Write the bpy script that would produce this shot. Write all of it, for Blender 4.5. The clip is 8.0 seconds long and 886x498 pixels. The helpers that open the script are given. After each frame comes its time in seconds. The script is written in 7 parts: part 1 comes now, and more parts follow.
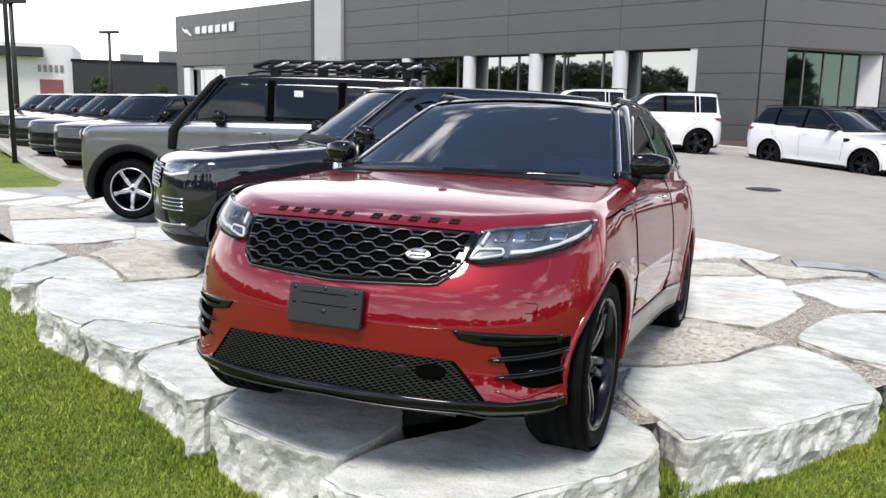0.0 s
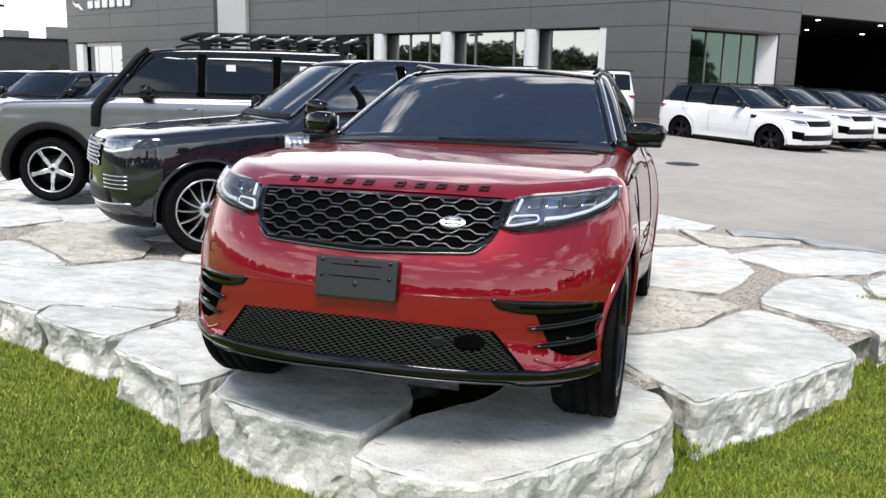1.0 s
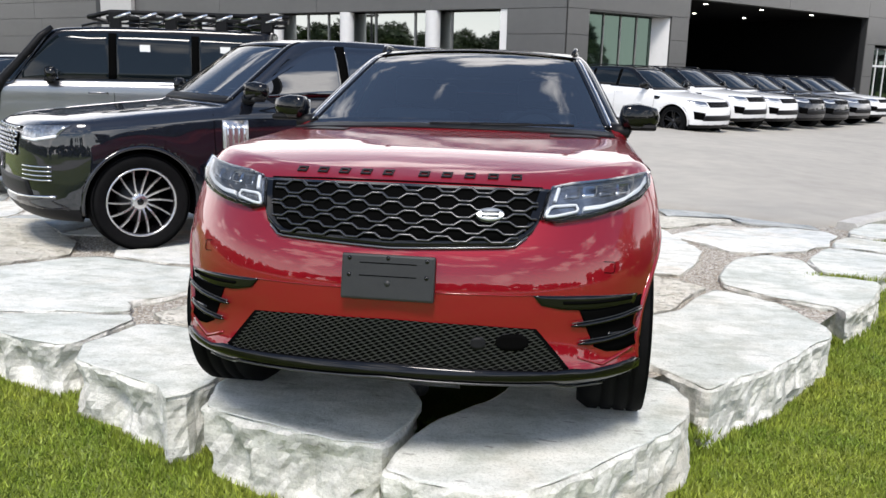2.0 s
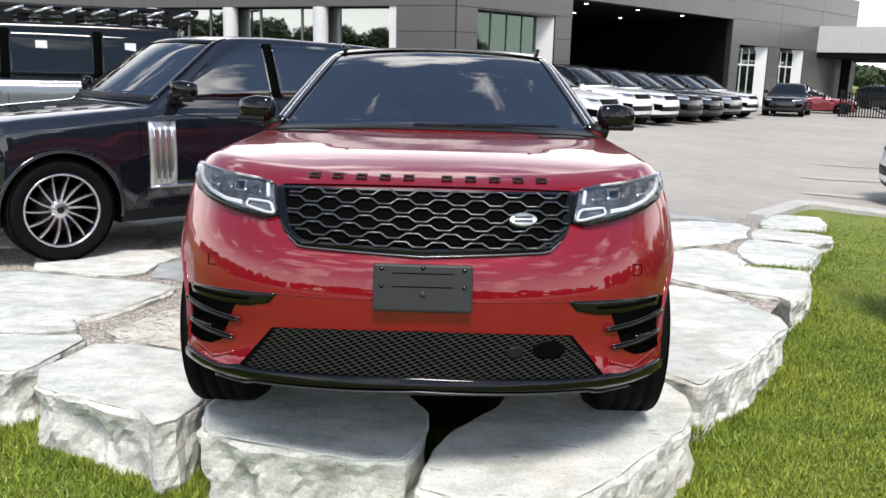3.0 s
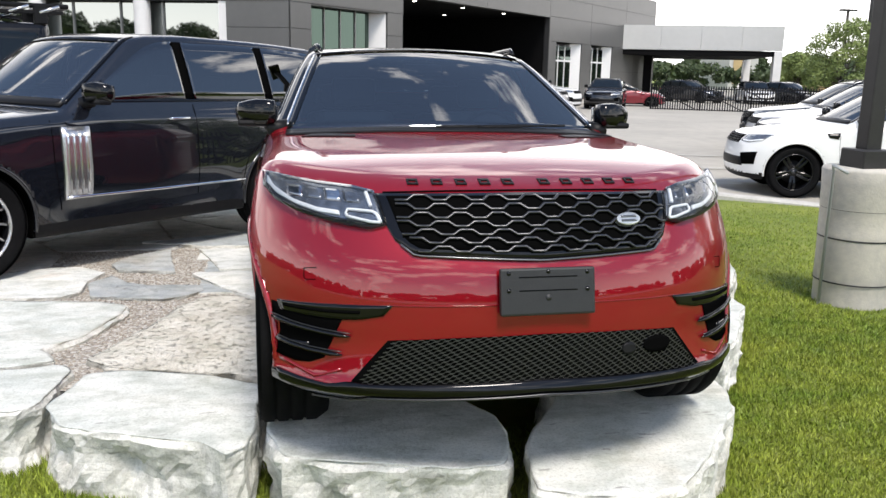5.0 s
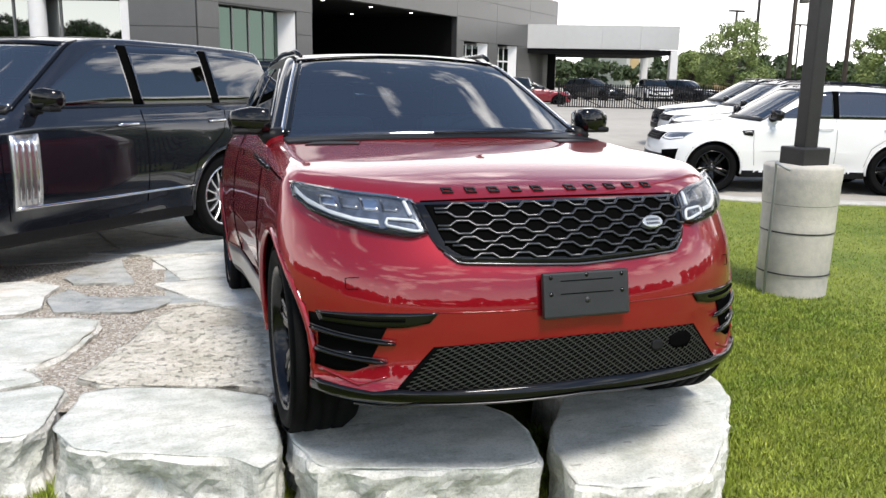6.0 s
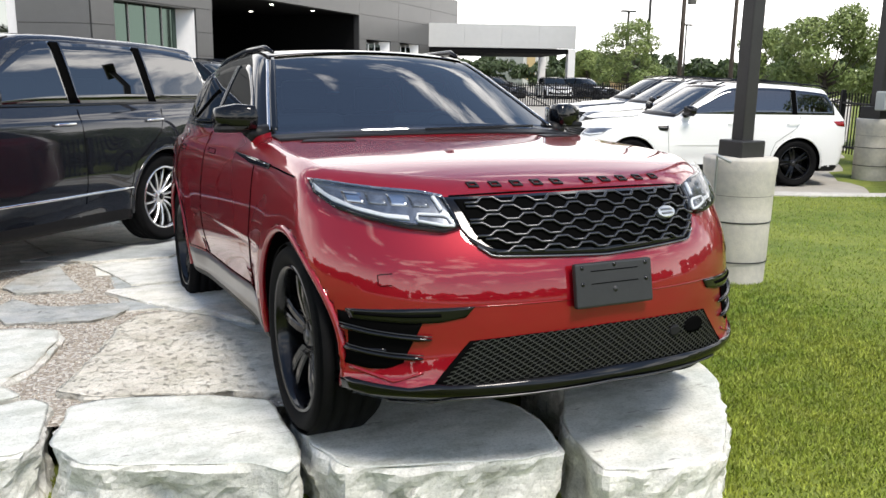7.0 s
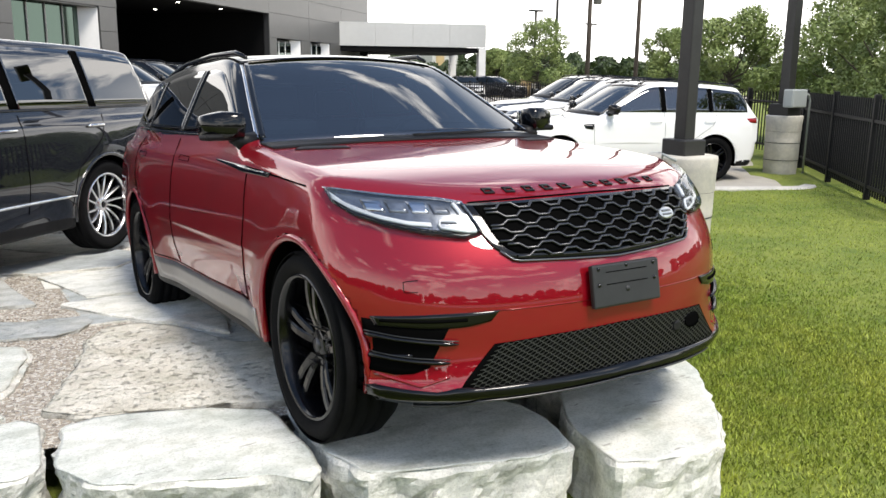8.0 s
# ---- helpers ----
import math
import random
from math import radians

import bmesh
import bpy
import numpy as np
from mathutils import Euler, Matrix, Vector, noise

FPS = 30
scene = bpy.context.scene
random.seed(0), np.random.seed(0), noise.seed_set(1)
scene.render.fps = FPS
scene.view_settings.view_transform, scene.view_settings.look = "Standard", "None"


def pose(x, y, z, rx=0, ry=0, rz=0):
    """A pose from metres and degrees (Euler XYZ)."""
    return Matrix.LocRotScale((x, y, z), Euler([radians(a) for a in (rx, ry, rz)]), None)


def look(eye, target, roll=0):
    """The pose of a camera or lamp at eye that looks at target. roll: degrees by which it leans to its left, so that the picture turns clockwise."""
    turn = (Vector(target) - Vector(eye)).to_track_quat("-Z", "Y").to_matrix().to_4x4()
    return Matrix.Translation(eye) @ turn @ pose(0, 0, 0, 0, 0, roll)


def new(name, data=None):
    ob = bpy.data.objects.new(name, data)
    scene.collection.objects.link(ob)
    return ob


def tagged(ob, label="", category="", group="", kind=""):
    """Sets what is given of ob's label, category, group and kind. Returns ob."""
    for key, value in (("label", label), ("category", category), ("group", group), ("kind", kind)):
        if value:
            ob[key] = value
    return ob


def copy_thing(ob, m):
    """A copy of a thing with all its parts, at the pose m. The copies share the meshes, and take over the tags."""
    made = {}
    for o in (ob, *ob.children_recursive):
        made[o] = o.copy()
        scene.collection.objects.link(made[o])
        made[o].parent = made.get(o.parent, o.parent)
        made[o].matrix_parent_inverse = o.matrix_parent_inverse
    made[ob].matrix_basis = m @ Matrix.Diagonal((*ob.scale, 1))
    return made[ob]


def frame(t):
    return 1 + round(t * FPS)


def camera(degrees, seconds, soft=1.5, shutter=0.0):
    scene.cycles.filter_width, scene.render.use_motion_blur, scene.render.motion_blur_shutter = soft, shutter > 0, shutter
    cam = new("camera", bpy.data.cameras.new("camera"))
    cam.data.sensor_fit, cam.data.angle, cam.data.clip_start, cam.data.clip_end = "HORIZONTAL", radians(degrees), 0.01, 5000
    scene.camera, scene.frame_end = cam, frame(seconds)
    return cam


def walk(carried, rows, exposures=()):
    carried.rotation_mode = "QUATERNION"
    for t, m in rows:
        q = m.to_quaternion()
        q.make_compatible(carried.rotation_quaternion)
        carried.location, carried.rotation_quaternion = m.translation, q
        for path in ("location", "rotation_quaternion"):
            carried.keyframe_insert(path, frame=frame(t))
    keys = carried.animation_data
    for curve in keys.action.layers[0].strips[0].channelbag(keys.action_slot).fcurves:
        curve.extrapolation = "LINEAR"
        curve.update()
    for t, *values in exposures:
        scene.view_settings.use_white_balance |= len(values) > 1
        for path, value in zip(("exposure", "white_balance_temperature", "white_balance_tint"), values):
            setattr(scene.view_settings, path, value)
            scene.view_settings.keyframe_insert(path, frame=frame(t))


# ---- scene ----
cam = camera(56.4, 8.0)
PATH = [
    (0, (1.632, -3.452, 1.777), (0.865, -1.637, 1.437), 1.3),
    (0.5, (1.368, -3.49, 1.733), (0.695, -1.641, 1.378), 1.3),
    (1, (1.148, -3.545, 1.707), (0.6, -1.66, 1.325), 1.3),
    (1.5, (0.839, -3.484, 1.703), (0.405, -1.575, 1.295), 1.3),
    (2, (0.605, -3.438, 1.696), (0.307, -1.505, 1.278), 1.3),
    (3.5, (-0.177, -3.36, 1.703), (-0.082, -1.406, 1.287), 1.4),
    (4, (-0.42, -3.379, 1.732), (-0.237, -1.431, 1.315), 1.3),
    (5.5, (-1.114, -3.203, 1.692), (-0.588, -1.32, 1.275), 1.1),
    (6, (-1.34, -3.191, 1.736), (-0.712, -1.339, 1.319), 1.0),
    (6.5, (-1.57, -3.082, 1.76), (-0.833, -1.269, 1.343), 1.0),
    (7, (-1.756, -3.031, 1.715), (-0.907, -1.269, 1.299), 0.9),
    (7.5, (-1.951, -3.022, 1.709), (-1.006, -1.309, 1.293), 0.9),
    (8, (-2.114, -2.889, 1.747), (-1.078, -1.23, 1.33), 0.7),
]
walk(cam, [(t, look(eye, target, roll)) for t, eye, target, roll in PATH], [(0.0, 0.12, 6700, 12), (2.0, 0.19, 6750, 12), (4.0, 0.29, 6850, 12), (6.0, 0.30, 6850, 11.5), (8.0, 0.36, 7000, 10.5)])

# ---- world, sun, exposure ----
SUN_EL, SUN_AZ = 59.0, 174.0      # azimuth of the way to the sun, from +y towards +x
world = bpy.data.worlds.new("sky")
scene.world = world
world.use_nodes = True
wn, wl = world.node_tree.nodes, world.node_tree.links
wn.clear()
w_out = wn.new("ShaderNodeOutputWorld")
w_bg = wn.new("ShaderNodeBackground")
w_sky = wn.new("ShaderNodeTexSky")
w_sky.sky_type = "NISHITA"
w_sky.sun_disc = False
w_sky.sun_elevation, w_sky.sun_rotation = radians(SUN_EL), radians(SUN_AZ)
w_sky.air_density, w_sky.dust_density, w_sky.ozone_density = 1.1, 0.4, 2.5
w_co = wn.new("ShaderNodeTexCoord")
w_map = wn.new("ShaderNodeMapping")
w_map.inputs["Scale"].default_value = (1.0, 1.0, 2.4)
w_noise = wn.new("ShaderNodeTexNoise")
w_noise.inputs["Scale"].default_value = 4.2
w_noise.inputs["Detail"].default_value = 7.0
w_noise.inputs["Roughness"].default_value = 0.55
w_ramp = wn.new("ShaderNodeValToRGB")
w_ramp.color_ramp.elements[0].position, w_ramp.color_ramp.elements[1].position = 0.45, 0.56
# thin haze thickens towards the horizon and stands higher in the north
w_sep = wn.new("ShaderNodeSeparateXYZ")
w_haze = wn.new("ShaderNodeMapRange")
w_haze.inputs["From Min"].default_value, w_haze.inputs["From Max"].default_value = 0.10, 0.34
w_haze.inputs["To Min"].default_value, w_haze.inputs["To Max"].default_value = 1.0, 0.012
w_max = wn.new("ShaderNodeMath")
w_max.operation = "MAXIMUM"
w_mix = wn.new("ShaderNodeMixRGB")
w_mix.inputs["Color2"].default_value = (15.3, 15.5, 15.9, 1)
w_bg.inputs["Strength"].default_value = 0.15
wl.new(w_co.outputs["Generated"], w_map.inputs["Vector"])
wl.new(w_map.outputs["Vector"], w_noise.inputs["Vector"])
# fewer clouds overhead
w_high = wn.new("ShaderNodeMapRange")
w_high.inputs["From Min"].default_value, w_high.inputs["From Max"].default_value = 0.58, 0.80
w_high.inputs["To Min"].default_value, w_high.inputs["To Max"].default_value = -0.065, -0.22
w_thin = wn.new("ShaderNodeMath")
w_thin.operation = "ADD"
wl.new(w_sep.outputs["Z"], w_high.inputs["Value"])
wl.new(w_high.outputs["Result"], w_thin.inputs[0])
wl.new(w_noise.outputs["Fac"], w_thin.inputs[1])
wl.new(w_thin.outputs["Value"], w_ramp.inputs["Fac"])
wl.new(w_co.outputs["Generated"], w_sep.inputs["Vector"])
w_bank = wn.new("ShaderNodeMath")
w_bank.operation = "MULTIPLY_ADD"
w_bank.inputs[1].default_value = -0.14
wl.new(w_sep.outputs["Y"], w_bank.inputs[0])
wl.new(w_sep.outputs["Z"], w_bank.inputs[2])
wl.new(w_bank.outputs["Value"], w_haze.inputs["Value"])
wl.new(w_ramp.outputs["Color"], w_max.inputs[0])
wl.new(w_haze.outputs["Result"], w_max.inputs[1])
wl.new(w_max.outputs["Value"], w_mix.inputs["Fac"])
wl.new(w_sky.outputs["Color"], w_mix.inputs["Color1"])
wl.new(w_mix.outputs["Color"], w_bg.inputs["Color"])
wl.new(w_bg.outputs["Background"], w_out.inputs["Surface"])

sun_data = bpy.data.lights.new("sun", "SUN")
sun_data.energy, sun_data.angle, sun_data.color = 3.3, radians(17), (1.0, 0.97, 0.92)
sun = new("sun", sun_data)
_sd = Vector((math.sin(radians(SUN_AZ)) * math.cos(radians(SUN_EL)), math.cos(radians(SUN_AZ)) * math.cos(radians(SUN_EL)), math.sin(radians(SUN_EL))))
sun.matrix_world = look(_sd * 60, (0, 0, 0))

# ---- materials ----


def mat(name, colour, rough=0.5, metal=0.0, coat=0.0, spec=0.5, vary=0.0, scale=4.0, bump=0.0, bscale=40.0, colour2=None, detail=5.0, rnd=0.0):
    """A principled material: two scales of noise between colour and colour2, fine relief, and a change from piece to piece."""
    m = bpy.data.materials.new(name)
    m.use_nodes = True
    n, l = m.node_tree.nodes, m.node_tree.links
    b = n["Principled BSDF"]
    b.inputs["Roughness"].default_value = rough
    b.inputs["Metallic"].default_value = metal
    b.inputs["Coat Weight"].default_value = coat
    b.inputs["Coat Roughness"].default_value = 0.02
    b.inputs["Specular IOR Level"].default_value = spec
    b.inputs["Base Color"].default_value = (*colour, 1)
    co = n.new("ShaderNodeTexCoord")
    if vary > 0 or colour2:
        c2 = colour2 or tuple(c * (1 - vary) for c in colour)
        big, small = n.new("ShaderNodeTexNoise"), n.new("ShaderNodeTexNoise")
        big.inputs["Scale"].default_value, small.inputs["Scale"].default_value = scale, scale * 9
        big.inputs["Detail"].default_value = small.inputs["Detail"].default_value = detail
        add = n.new("ShaderNodeMath")
        add.operation = "MULTIPLY_ADD"
        add.inputs[1].default_value = 0.6
        half = n.new("ShaderNodeMath")
        half.operation = "MULTIPLY"
        half.inputs[1].default_value = 0.4
        ramp = n.new("ShaderNodeMapRange")
        ramp.inputs["From Min"].default_value, ramp.inputs["From Max"].default_value = 0.36, 0.64
        mix = n.new("ShaderNodeMixRGB")
        mix.inputs["Color1"].default_value, mix.inputs["Color2"].default_value = (*colour, 1), (*c2, 1)
        l.new(co.outputs["Object"], big.inputs["Vector"])
        l.new(co.outputs["Object"], small.inputs["Vector"])
        l.new(small.outputs["Fac"], half.inputs[0])
        l.new(big.outputs["Fac"], add.inputs[0])
        l.new(half.outputs["Value"], add.inputs[2])
        l.new(add.outputs["Value"], ramp.inputs["Value"])
        l.new(ramp.outputs["Result"], mix.inputs["Fac"])
        out = mix.outputs["Color"]
        if rnd > 0:
            info, hsv = n.new("ShaderNodeObjectInfo"), n.new("ShaderNodeHueSaturation")
            r = n.new("ShaderNodeMapRange")
            r.inputs["To Min"].default_value, r.inputs["To Max"].default_value = 1 - rnd, 1 + rnd
            l.new(info.outputs["Random"], r.inputs["Value"])
            l.new(r.outputs["Result"], hsv.inputs["Value"])
            l.new(out, hsv.inputs["Color"])
            out = hsv.outputs["Color"]
        l.new(out, b.inputs["Base Color"])
    if bump > 0:
        t, bp = n.new("ShaderNodeTexNoise"), n.new("ShaderNodeBump")
        t.inputs["Scale"].default_value, t.inputs["Detail"].default_value = bscale, 6
        bp.inputs["Strength"].default_value, bp.inputs["Distance"].default_value = bump, 0.02
        l.new(co.outputs["Object"], t.inputs["Vector"])
        l.new(t.outputs["Fac"], bp.inputs["Height"])
        l.new(bp.outputs["Normal"], b.inputs["Normal"])
    return m


def glass_mat(name, tint, rough=0.0, ior=1.5):
    """A tinted pane: what passes is tinted, and its gloss grows towards grazing."""
    m = bpy.data.materials.new(name)
    m.use_nodes = True
    n, l = m.node_tree.nodes, m.node_tree.links
    n.remove(n["Principled BSDF"])
    tr, gl, fr, mx = n.new("ShaderNodeBsdfTransparent"), n.new("ShaderNodeBsdfGlossy"), n.new("ShaderNodeFresnel"), n.new("ShaderNodeMixShader")
    tr.inputs["Color"].default_value = (*tint, 1)
    gl.inputs["Roughness"].default_value = rough
    fr.inputs["IOR"].default_value = ior
    l.new(fr.outputs["Fac"], mx.inputs["Fac"])
    l.new(tr.outputs["BSDF"], mx.inputs[1])
    l.new(gl.outputs["BSDF"], mx.inputs[2])
    l.new(mx.outputs["Shader"], n["Material Output"].inputs["Surface"])
    return m


def glow_mat(name, colour, strength):
    m = mat(name, colour, 0.3)
    b = m.node_tree.nodes["Principled BSDF"]
    b.inputs["Emission Color"].default_value = (*colour, 1)
    b.inputs["Emission Strength"].default_value = strength
    return m


M_RED = mat("red_paint", (0.235, 0.0022, 0.009), 0.45, 0.35, 1.0, 0.1)
M_RED.node_tree.nodes["Principled BSDF"].inputs["Coat IOR"].default_value = 1.6
M_BLACKPAINT = mat("black_paint", (0.006, 0.0075, 0.012), 0.45, 0.3, 1.0, 0.1)
M_BLACKPAINT.node_tree.nodes["Principled BSDF"].inputs["Coat IOR"].default_value = 1.7
M_GREYPAINT = mat("grey_metal_paint", (0.10, 0.105, 0.115), 0.3, 0.6, 1.0)
M_SILVER = mat("silver_paint", (0.27, 0.27, 0.28), 0.28, 0.9, 1.0)
M_WHITE = mat("white_paint", (0.80, 0.80, 0.79), 0.35, 0.0, 1.0)
M_GLOSSBLACK = mat("gloss_black", (0.003, 0.003, 0.0035), 0.08, 0.0, 0.0, 0.4)
M_SATIN = mat("satin_black_plastic", (0.010, 0.010, 0.011), 0.45, spec=0.15, vary=0.3, scale=30, bump=0.05, bscale=300)
M_PLASTIC = mat("plate_plastic", (0.018, 0.0185, 0.0195), 0.5, vary=0.25, scale=20, bump=0.04, bscale=400)
# Specular-free black: the shade inside intakes, grille and wheel arches is in the colour
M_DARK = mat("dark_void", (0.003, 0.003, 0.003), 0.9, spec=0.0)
M_SEAM = mat("panel_seam", (0.004, 0.003, 0.003), 0.8, spec=0.0)
M_TYRE = mat("tyre_rubber", (0.008, 0.008, 0.0085), 0.75, spec=0.06, vary=0.35, scale=12, bump=0.1, bscale=120)
M_RIMBLACK = mat("gloss_black_alloy", (0.004, 0.004, 0.005), 0.18, 0.0, 0.15, 0.3)
M_ALLOY = mat("bright_alloy", (0.62, 0.62, 0.63), 0.25, 0.9)
M_STEEL = mat("brake_steel", (0.05, 0.05, 0.05), 0.45, 0.9, vary=0.3, scale=15)
M_CHROME = mat("bright_chrome", (0.75, 0.75, 0.76), 0.12, 1.0)
M_GRILLE = mat("grille_satin", (0.085, 0.085, 0.09), 0.32, 0.9)
M_BADGE = mat("badge_silver", (0.55, 0.57, 0.57), 0.3, 0.7)
M_LAMPLENS = glass_mat("lamp_lens", (0.86, 0.88, 0.9), 0.02, 1.45)
M_LAMPIN = mat("lamp_inner", (0.42, 0.44, 0.47), 0.2, 0.8, vary=0.6, scale=22)
M_SILL = mat("satin_silver_sill", (0.34, 0.32, 0.31), 0.3, 0.6, vary=0.1, scale=8)
M_MESH = mat("lower_mesh_satin", (0.06, 0.06, 0.062), 0.35, 0.5)
M_DRL = mat("lamp_light_guide", (0.88, 0.90, 0.92), 0.25)
M_TAIL = mat("tail_lamp_red", (0.25, 0.008, 0.01), 0.2, 0, 0.6)
M_GLASS = glass_mat("windscreen_glass", (0.24, 0.34, 0.45), 0.0, 2.8)
M_PRIVACY = glass_mat("privacy_glass", (0.035, 0.04, 0.05), 0.0, 2.6)
M_CARGLASS = mat("dark_car_glass", (0.005, 0.008, 0.010), 0.03, 0.0, 0.0, 0.36)
M_CABIN = mat("cabin_black", (0.012, 0.012, 0.013), 0.7, vary=0.3, scale=10)
M_SEAT = mat("seat_leather", (0.035, 0.032, 0.030), 0.5)
M_GRASS = mat("grass_ground", (0.10, 0.15, 0.018), 0.95, colour2=(0.21, 0.24, 0.04), scale=0.8, bump=0.5, bscale=60)
M_BLADE = mat("grass_blade", (0.125, 0.205, 0.017), 0.6, colour2=(0.32, 0.355, 0.05), scale=0.55)
# each blade a little lighter or darker than its neighbours
_n, _l = M_BLADE.node_tree.nodes, M_BLADE.node_tree.links
_ge, _mr, _hs = _n.new("ShaderNodeNewGeometry"), _n.new("ShaderNodeMapRange"), _n.new("ShaderNodeHueSaturation")
_mr.inputs["To Min"].default_value, _mr.inputs["To Max"].default_value = 0.45, 1.5
_pb = _n["Principled BSDF"].inputs["Base Color"]
_l.new(_pb.links[0].from_socket, _hs.inputs["Color"])
_l.new(_ge.outputs["Random Per Island"], _mr.inputs["Value"])
_l.new(_mr.outputs["Result"], _hs.inputs["Value"])
_l.new(_hs.outputs["Color"], _pb)
M_ASPHALT = mat("asphalt", (0.425, 0.40, 0.35), 0.85, colour2=(0.33, 0.31, 0.275), scale=0.3, bump=0.3, bscale=150)
M_GRAVEL = mat("pea_gravel", (0.42, 0.36, 0.29), 0.85, bump=0.0)
_n, _l = M_GRAVEL.node_tree.nodes, M_GRAVEL.node_tree.links
_co, _vo, _rp, _bp = _n.new("ShaderNodeTexCoord"), _n.new("ShaderNodeTexVoronoi"), _n.new("ShaderNodeValToRGB"), _n.new("ShaderNodeBump")
_vo.inputs["Scale"].default_value = 70.0
_se = _n.new("ShaderNodeSeparateColor")
for _p, _c in ((0.3, (0.42, 0.37, 0.30)), (0.55, (0.25, 0.22, 0.19)), (0.75, (0.60, 0.56, 0.49))):
    _e = _rp.color_ramp.elements.new(_p)
    _e.color = (*_c, 1)
_rp.color_ramp.elements[0].color, _rp.color_ramp.elements[-1].color = (0.33, 0.29, 0.24, 1), (0.62, 0.60, 0.56, 1)
_bp.inputs["Strength"].default_value, _bp.inputs["Distance"].default_value, _bp.invert = 0.9, 0.012, True
_l.new(_co.outputs["Object"], _vo.inputs["Vector"])
_l.new(_vo.outputs["Color"], _se.inputs["Color"])
_l.new(_se.outputs["Red"], _rp.inputs["Fac"])
_l.new(_rp.outputs["Color"], _n["Principled BSDF"].inputs["Base Color"])
_l.new(_vo.outputs["Distance"], _bp.inputs["Height"])
_l.new(_bp.outputs["Normal"], _n["Principled BSDF"].inputs["Normal"])
M_KERB = mat("kerb_concrete", (0.55, 0.53, 0.49), 0.85, vary=0.25, scale=3, bump=0.2, bscale=80)
M_CONC = mat("footing_concrete", (0.58, 0.545, 0.465), 0.8, colour2=(0.42, 0.40, 0.36), scale=2.0, bump=0.15, bscale=60)
M_POLE = mat("bronze_pole", (0.030, 0.029, 0.028), 0.45, 0.3, vary=0.25, scale=6)
M_FENCE = mat("fence_black", (0.006, 0.006, 0.007), 0.5, spec=0.2)
M_PANEL = mat("grey_wall_panel", (0.125, 0.124, 0.121), 0.42, 0.4, vary=0.10, scale=0.4)
M_PANELLIGHT = mat("light_wall_panel", (0.46, 0.455, 0.44), 0.5, 0.1, vary=0.08, scale=0.5)
M_WHITEWALL = mat("white_wall", (0.72, 0.715, 0.70), 0.6, vary=0.08, scale=0.6)
M_CANOPY = mat("canopy_panel", (0.50, 0.50, 0.485), 0.5, 0.15, vary=0.08, scale=0.3)
M_DARKWALL = mat("dark_metal_wall", (0.035, 0.036, 0.038), 0.5, 0.2, vary=0.25, scale=0.8)
# Near-black base colour carries the shade of the bay interior and canopy soffit
M_BAY = mat("bay_shade", (0.004, 0.004, 0.0045), 0.8, spec=0.1, vary=0.3, scale=0.5)
M_BAYGLASS = mat("inner_bay_glass", (0.30, 0.36, 0.33), 0.08, 0.3, vary=0.5, scale=0.5)
M_SHOPGLASS = mat("shop_glass", (0.33, 0.35, 0.34), 0.02, 1.0, 0.0, 0.5)
M_GREENGLASS = mat("green_shop_glass", (0.055, 0.085, 0.070), 0.03, 0.9, 0.0, 0.9)
M_FRAME = mat("mullion_grey", (0.20, 0.20, 0.195), 0.4, 0.5)
M_LEAF = mat("leaf_green", (0.10, 0.155, 0.035), 0.55, colour2=(0.23, 0.28, 0.085), scale=0.6)
M_LEAFDARK = mat("conifer_green", (0.024, 0.045, 0.014), 0.6, colour2=(0.05, 0.075, 0.02), scale=0.8)
M_BARK = mat("bark", (0.09, 0.07, 0.055), 0.9, vary=0.4, scale=6, bump=0.4, bscale=30)
M_MULCH = mat("mulch", (0.10, 0.065, 0.045), 0.95, vary=0.4, scale=10, bump=0.5, bscale=60)
M_PAPER = mat("white_paper", (0.8, 0.8, 0.78), 0.7)
M_LINE = mat("worn_road_paint", (0.55, 0.54, 0.50), 0.8, vary=0.3, scale=6)
M_BOX = mat("grey_steel_box", (0.36, 0.38, 0.37), 0.5, 0.2)
M_TAN = mat("tan_render", (0.45, 0.33, 0.17), 0.8, vary=0.15, scale=1.0)

# ---- mesh tools ----


def mesh(name, verts, faces, material, smooth=False):
    me = bpy.data.meshes.new(name)
    me.from_pydata([tuple(map(float, v)) for v in verts], [], [tuple(map(int, q)) for q in faces])
    if material:
        me.materials.append(material)
    if smooth:
        me.polygons.foreach_set("use_smooth", [True] * len(me.polygons))
    me.update()
    return me


def part(name, me, parent=None, label="", m=None):
    """Links a mesh, or a bmesh with its material in it, as one object under a thing or a part."""
    ob = new(name, me)
    if parent is not None:
        ob.parent = parent
    if m is not None:
        ob.matrix_basis = m
    if label:
        ob["label"] = label
    return ob


def bm_mesh(name, bm, material, smooth=False):
    me = bpy.data.meshes.new(name)
    bm.normal_update()
    bm.to_mesh(me)
    bm.free()
    me.materials.append(material)
    if smooth:
        me.polygons.foreach_set("use_smooth", [True] * len(me.polygons))
    return me


def box_mesh(name, lo, hi, material, bevel=0.0, seg=1):
    bm = bmesh.new()
    bmesh.ops.create_cube(bm, size=1.0)
    for v in bm.verts:
        v.co = Vector([lo[i] + (v.co[i] + 0.5) * (hi[i] - lo[i]) for i in range(3)])
    if bevel > 0:
        bmesh.ops.bevel(bm, geom=bm.edges[:], offset=bevel, segments=seg, affect="EDGES", profile=0.6)
    return bm_mesh(name, bm, material)


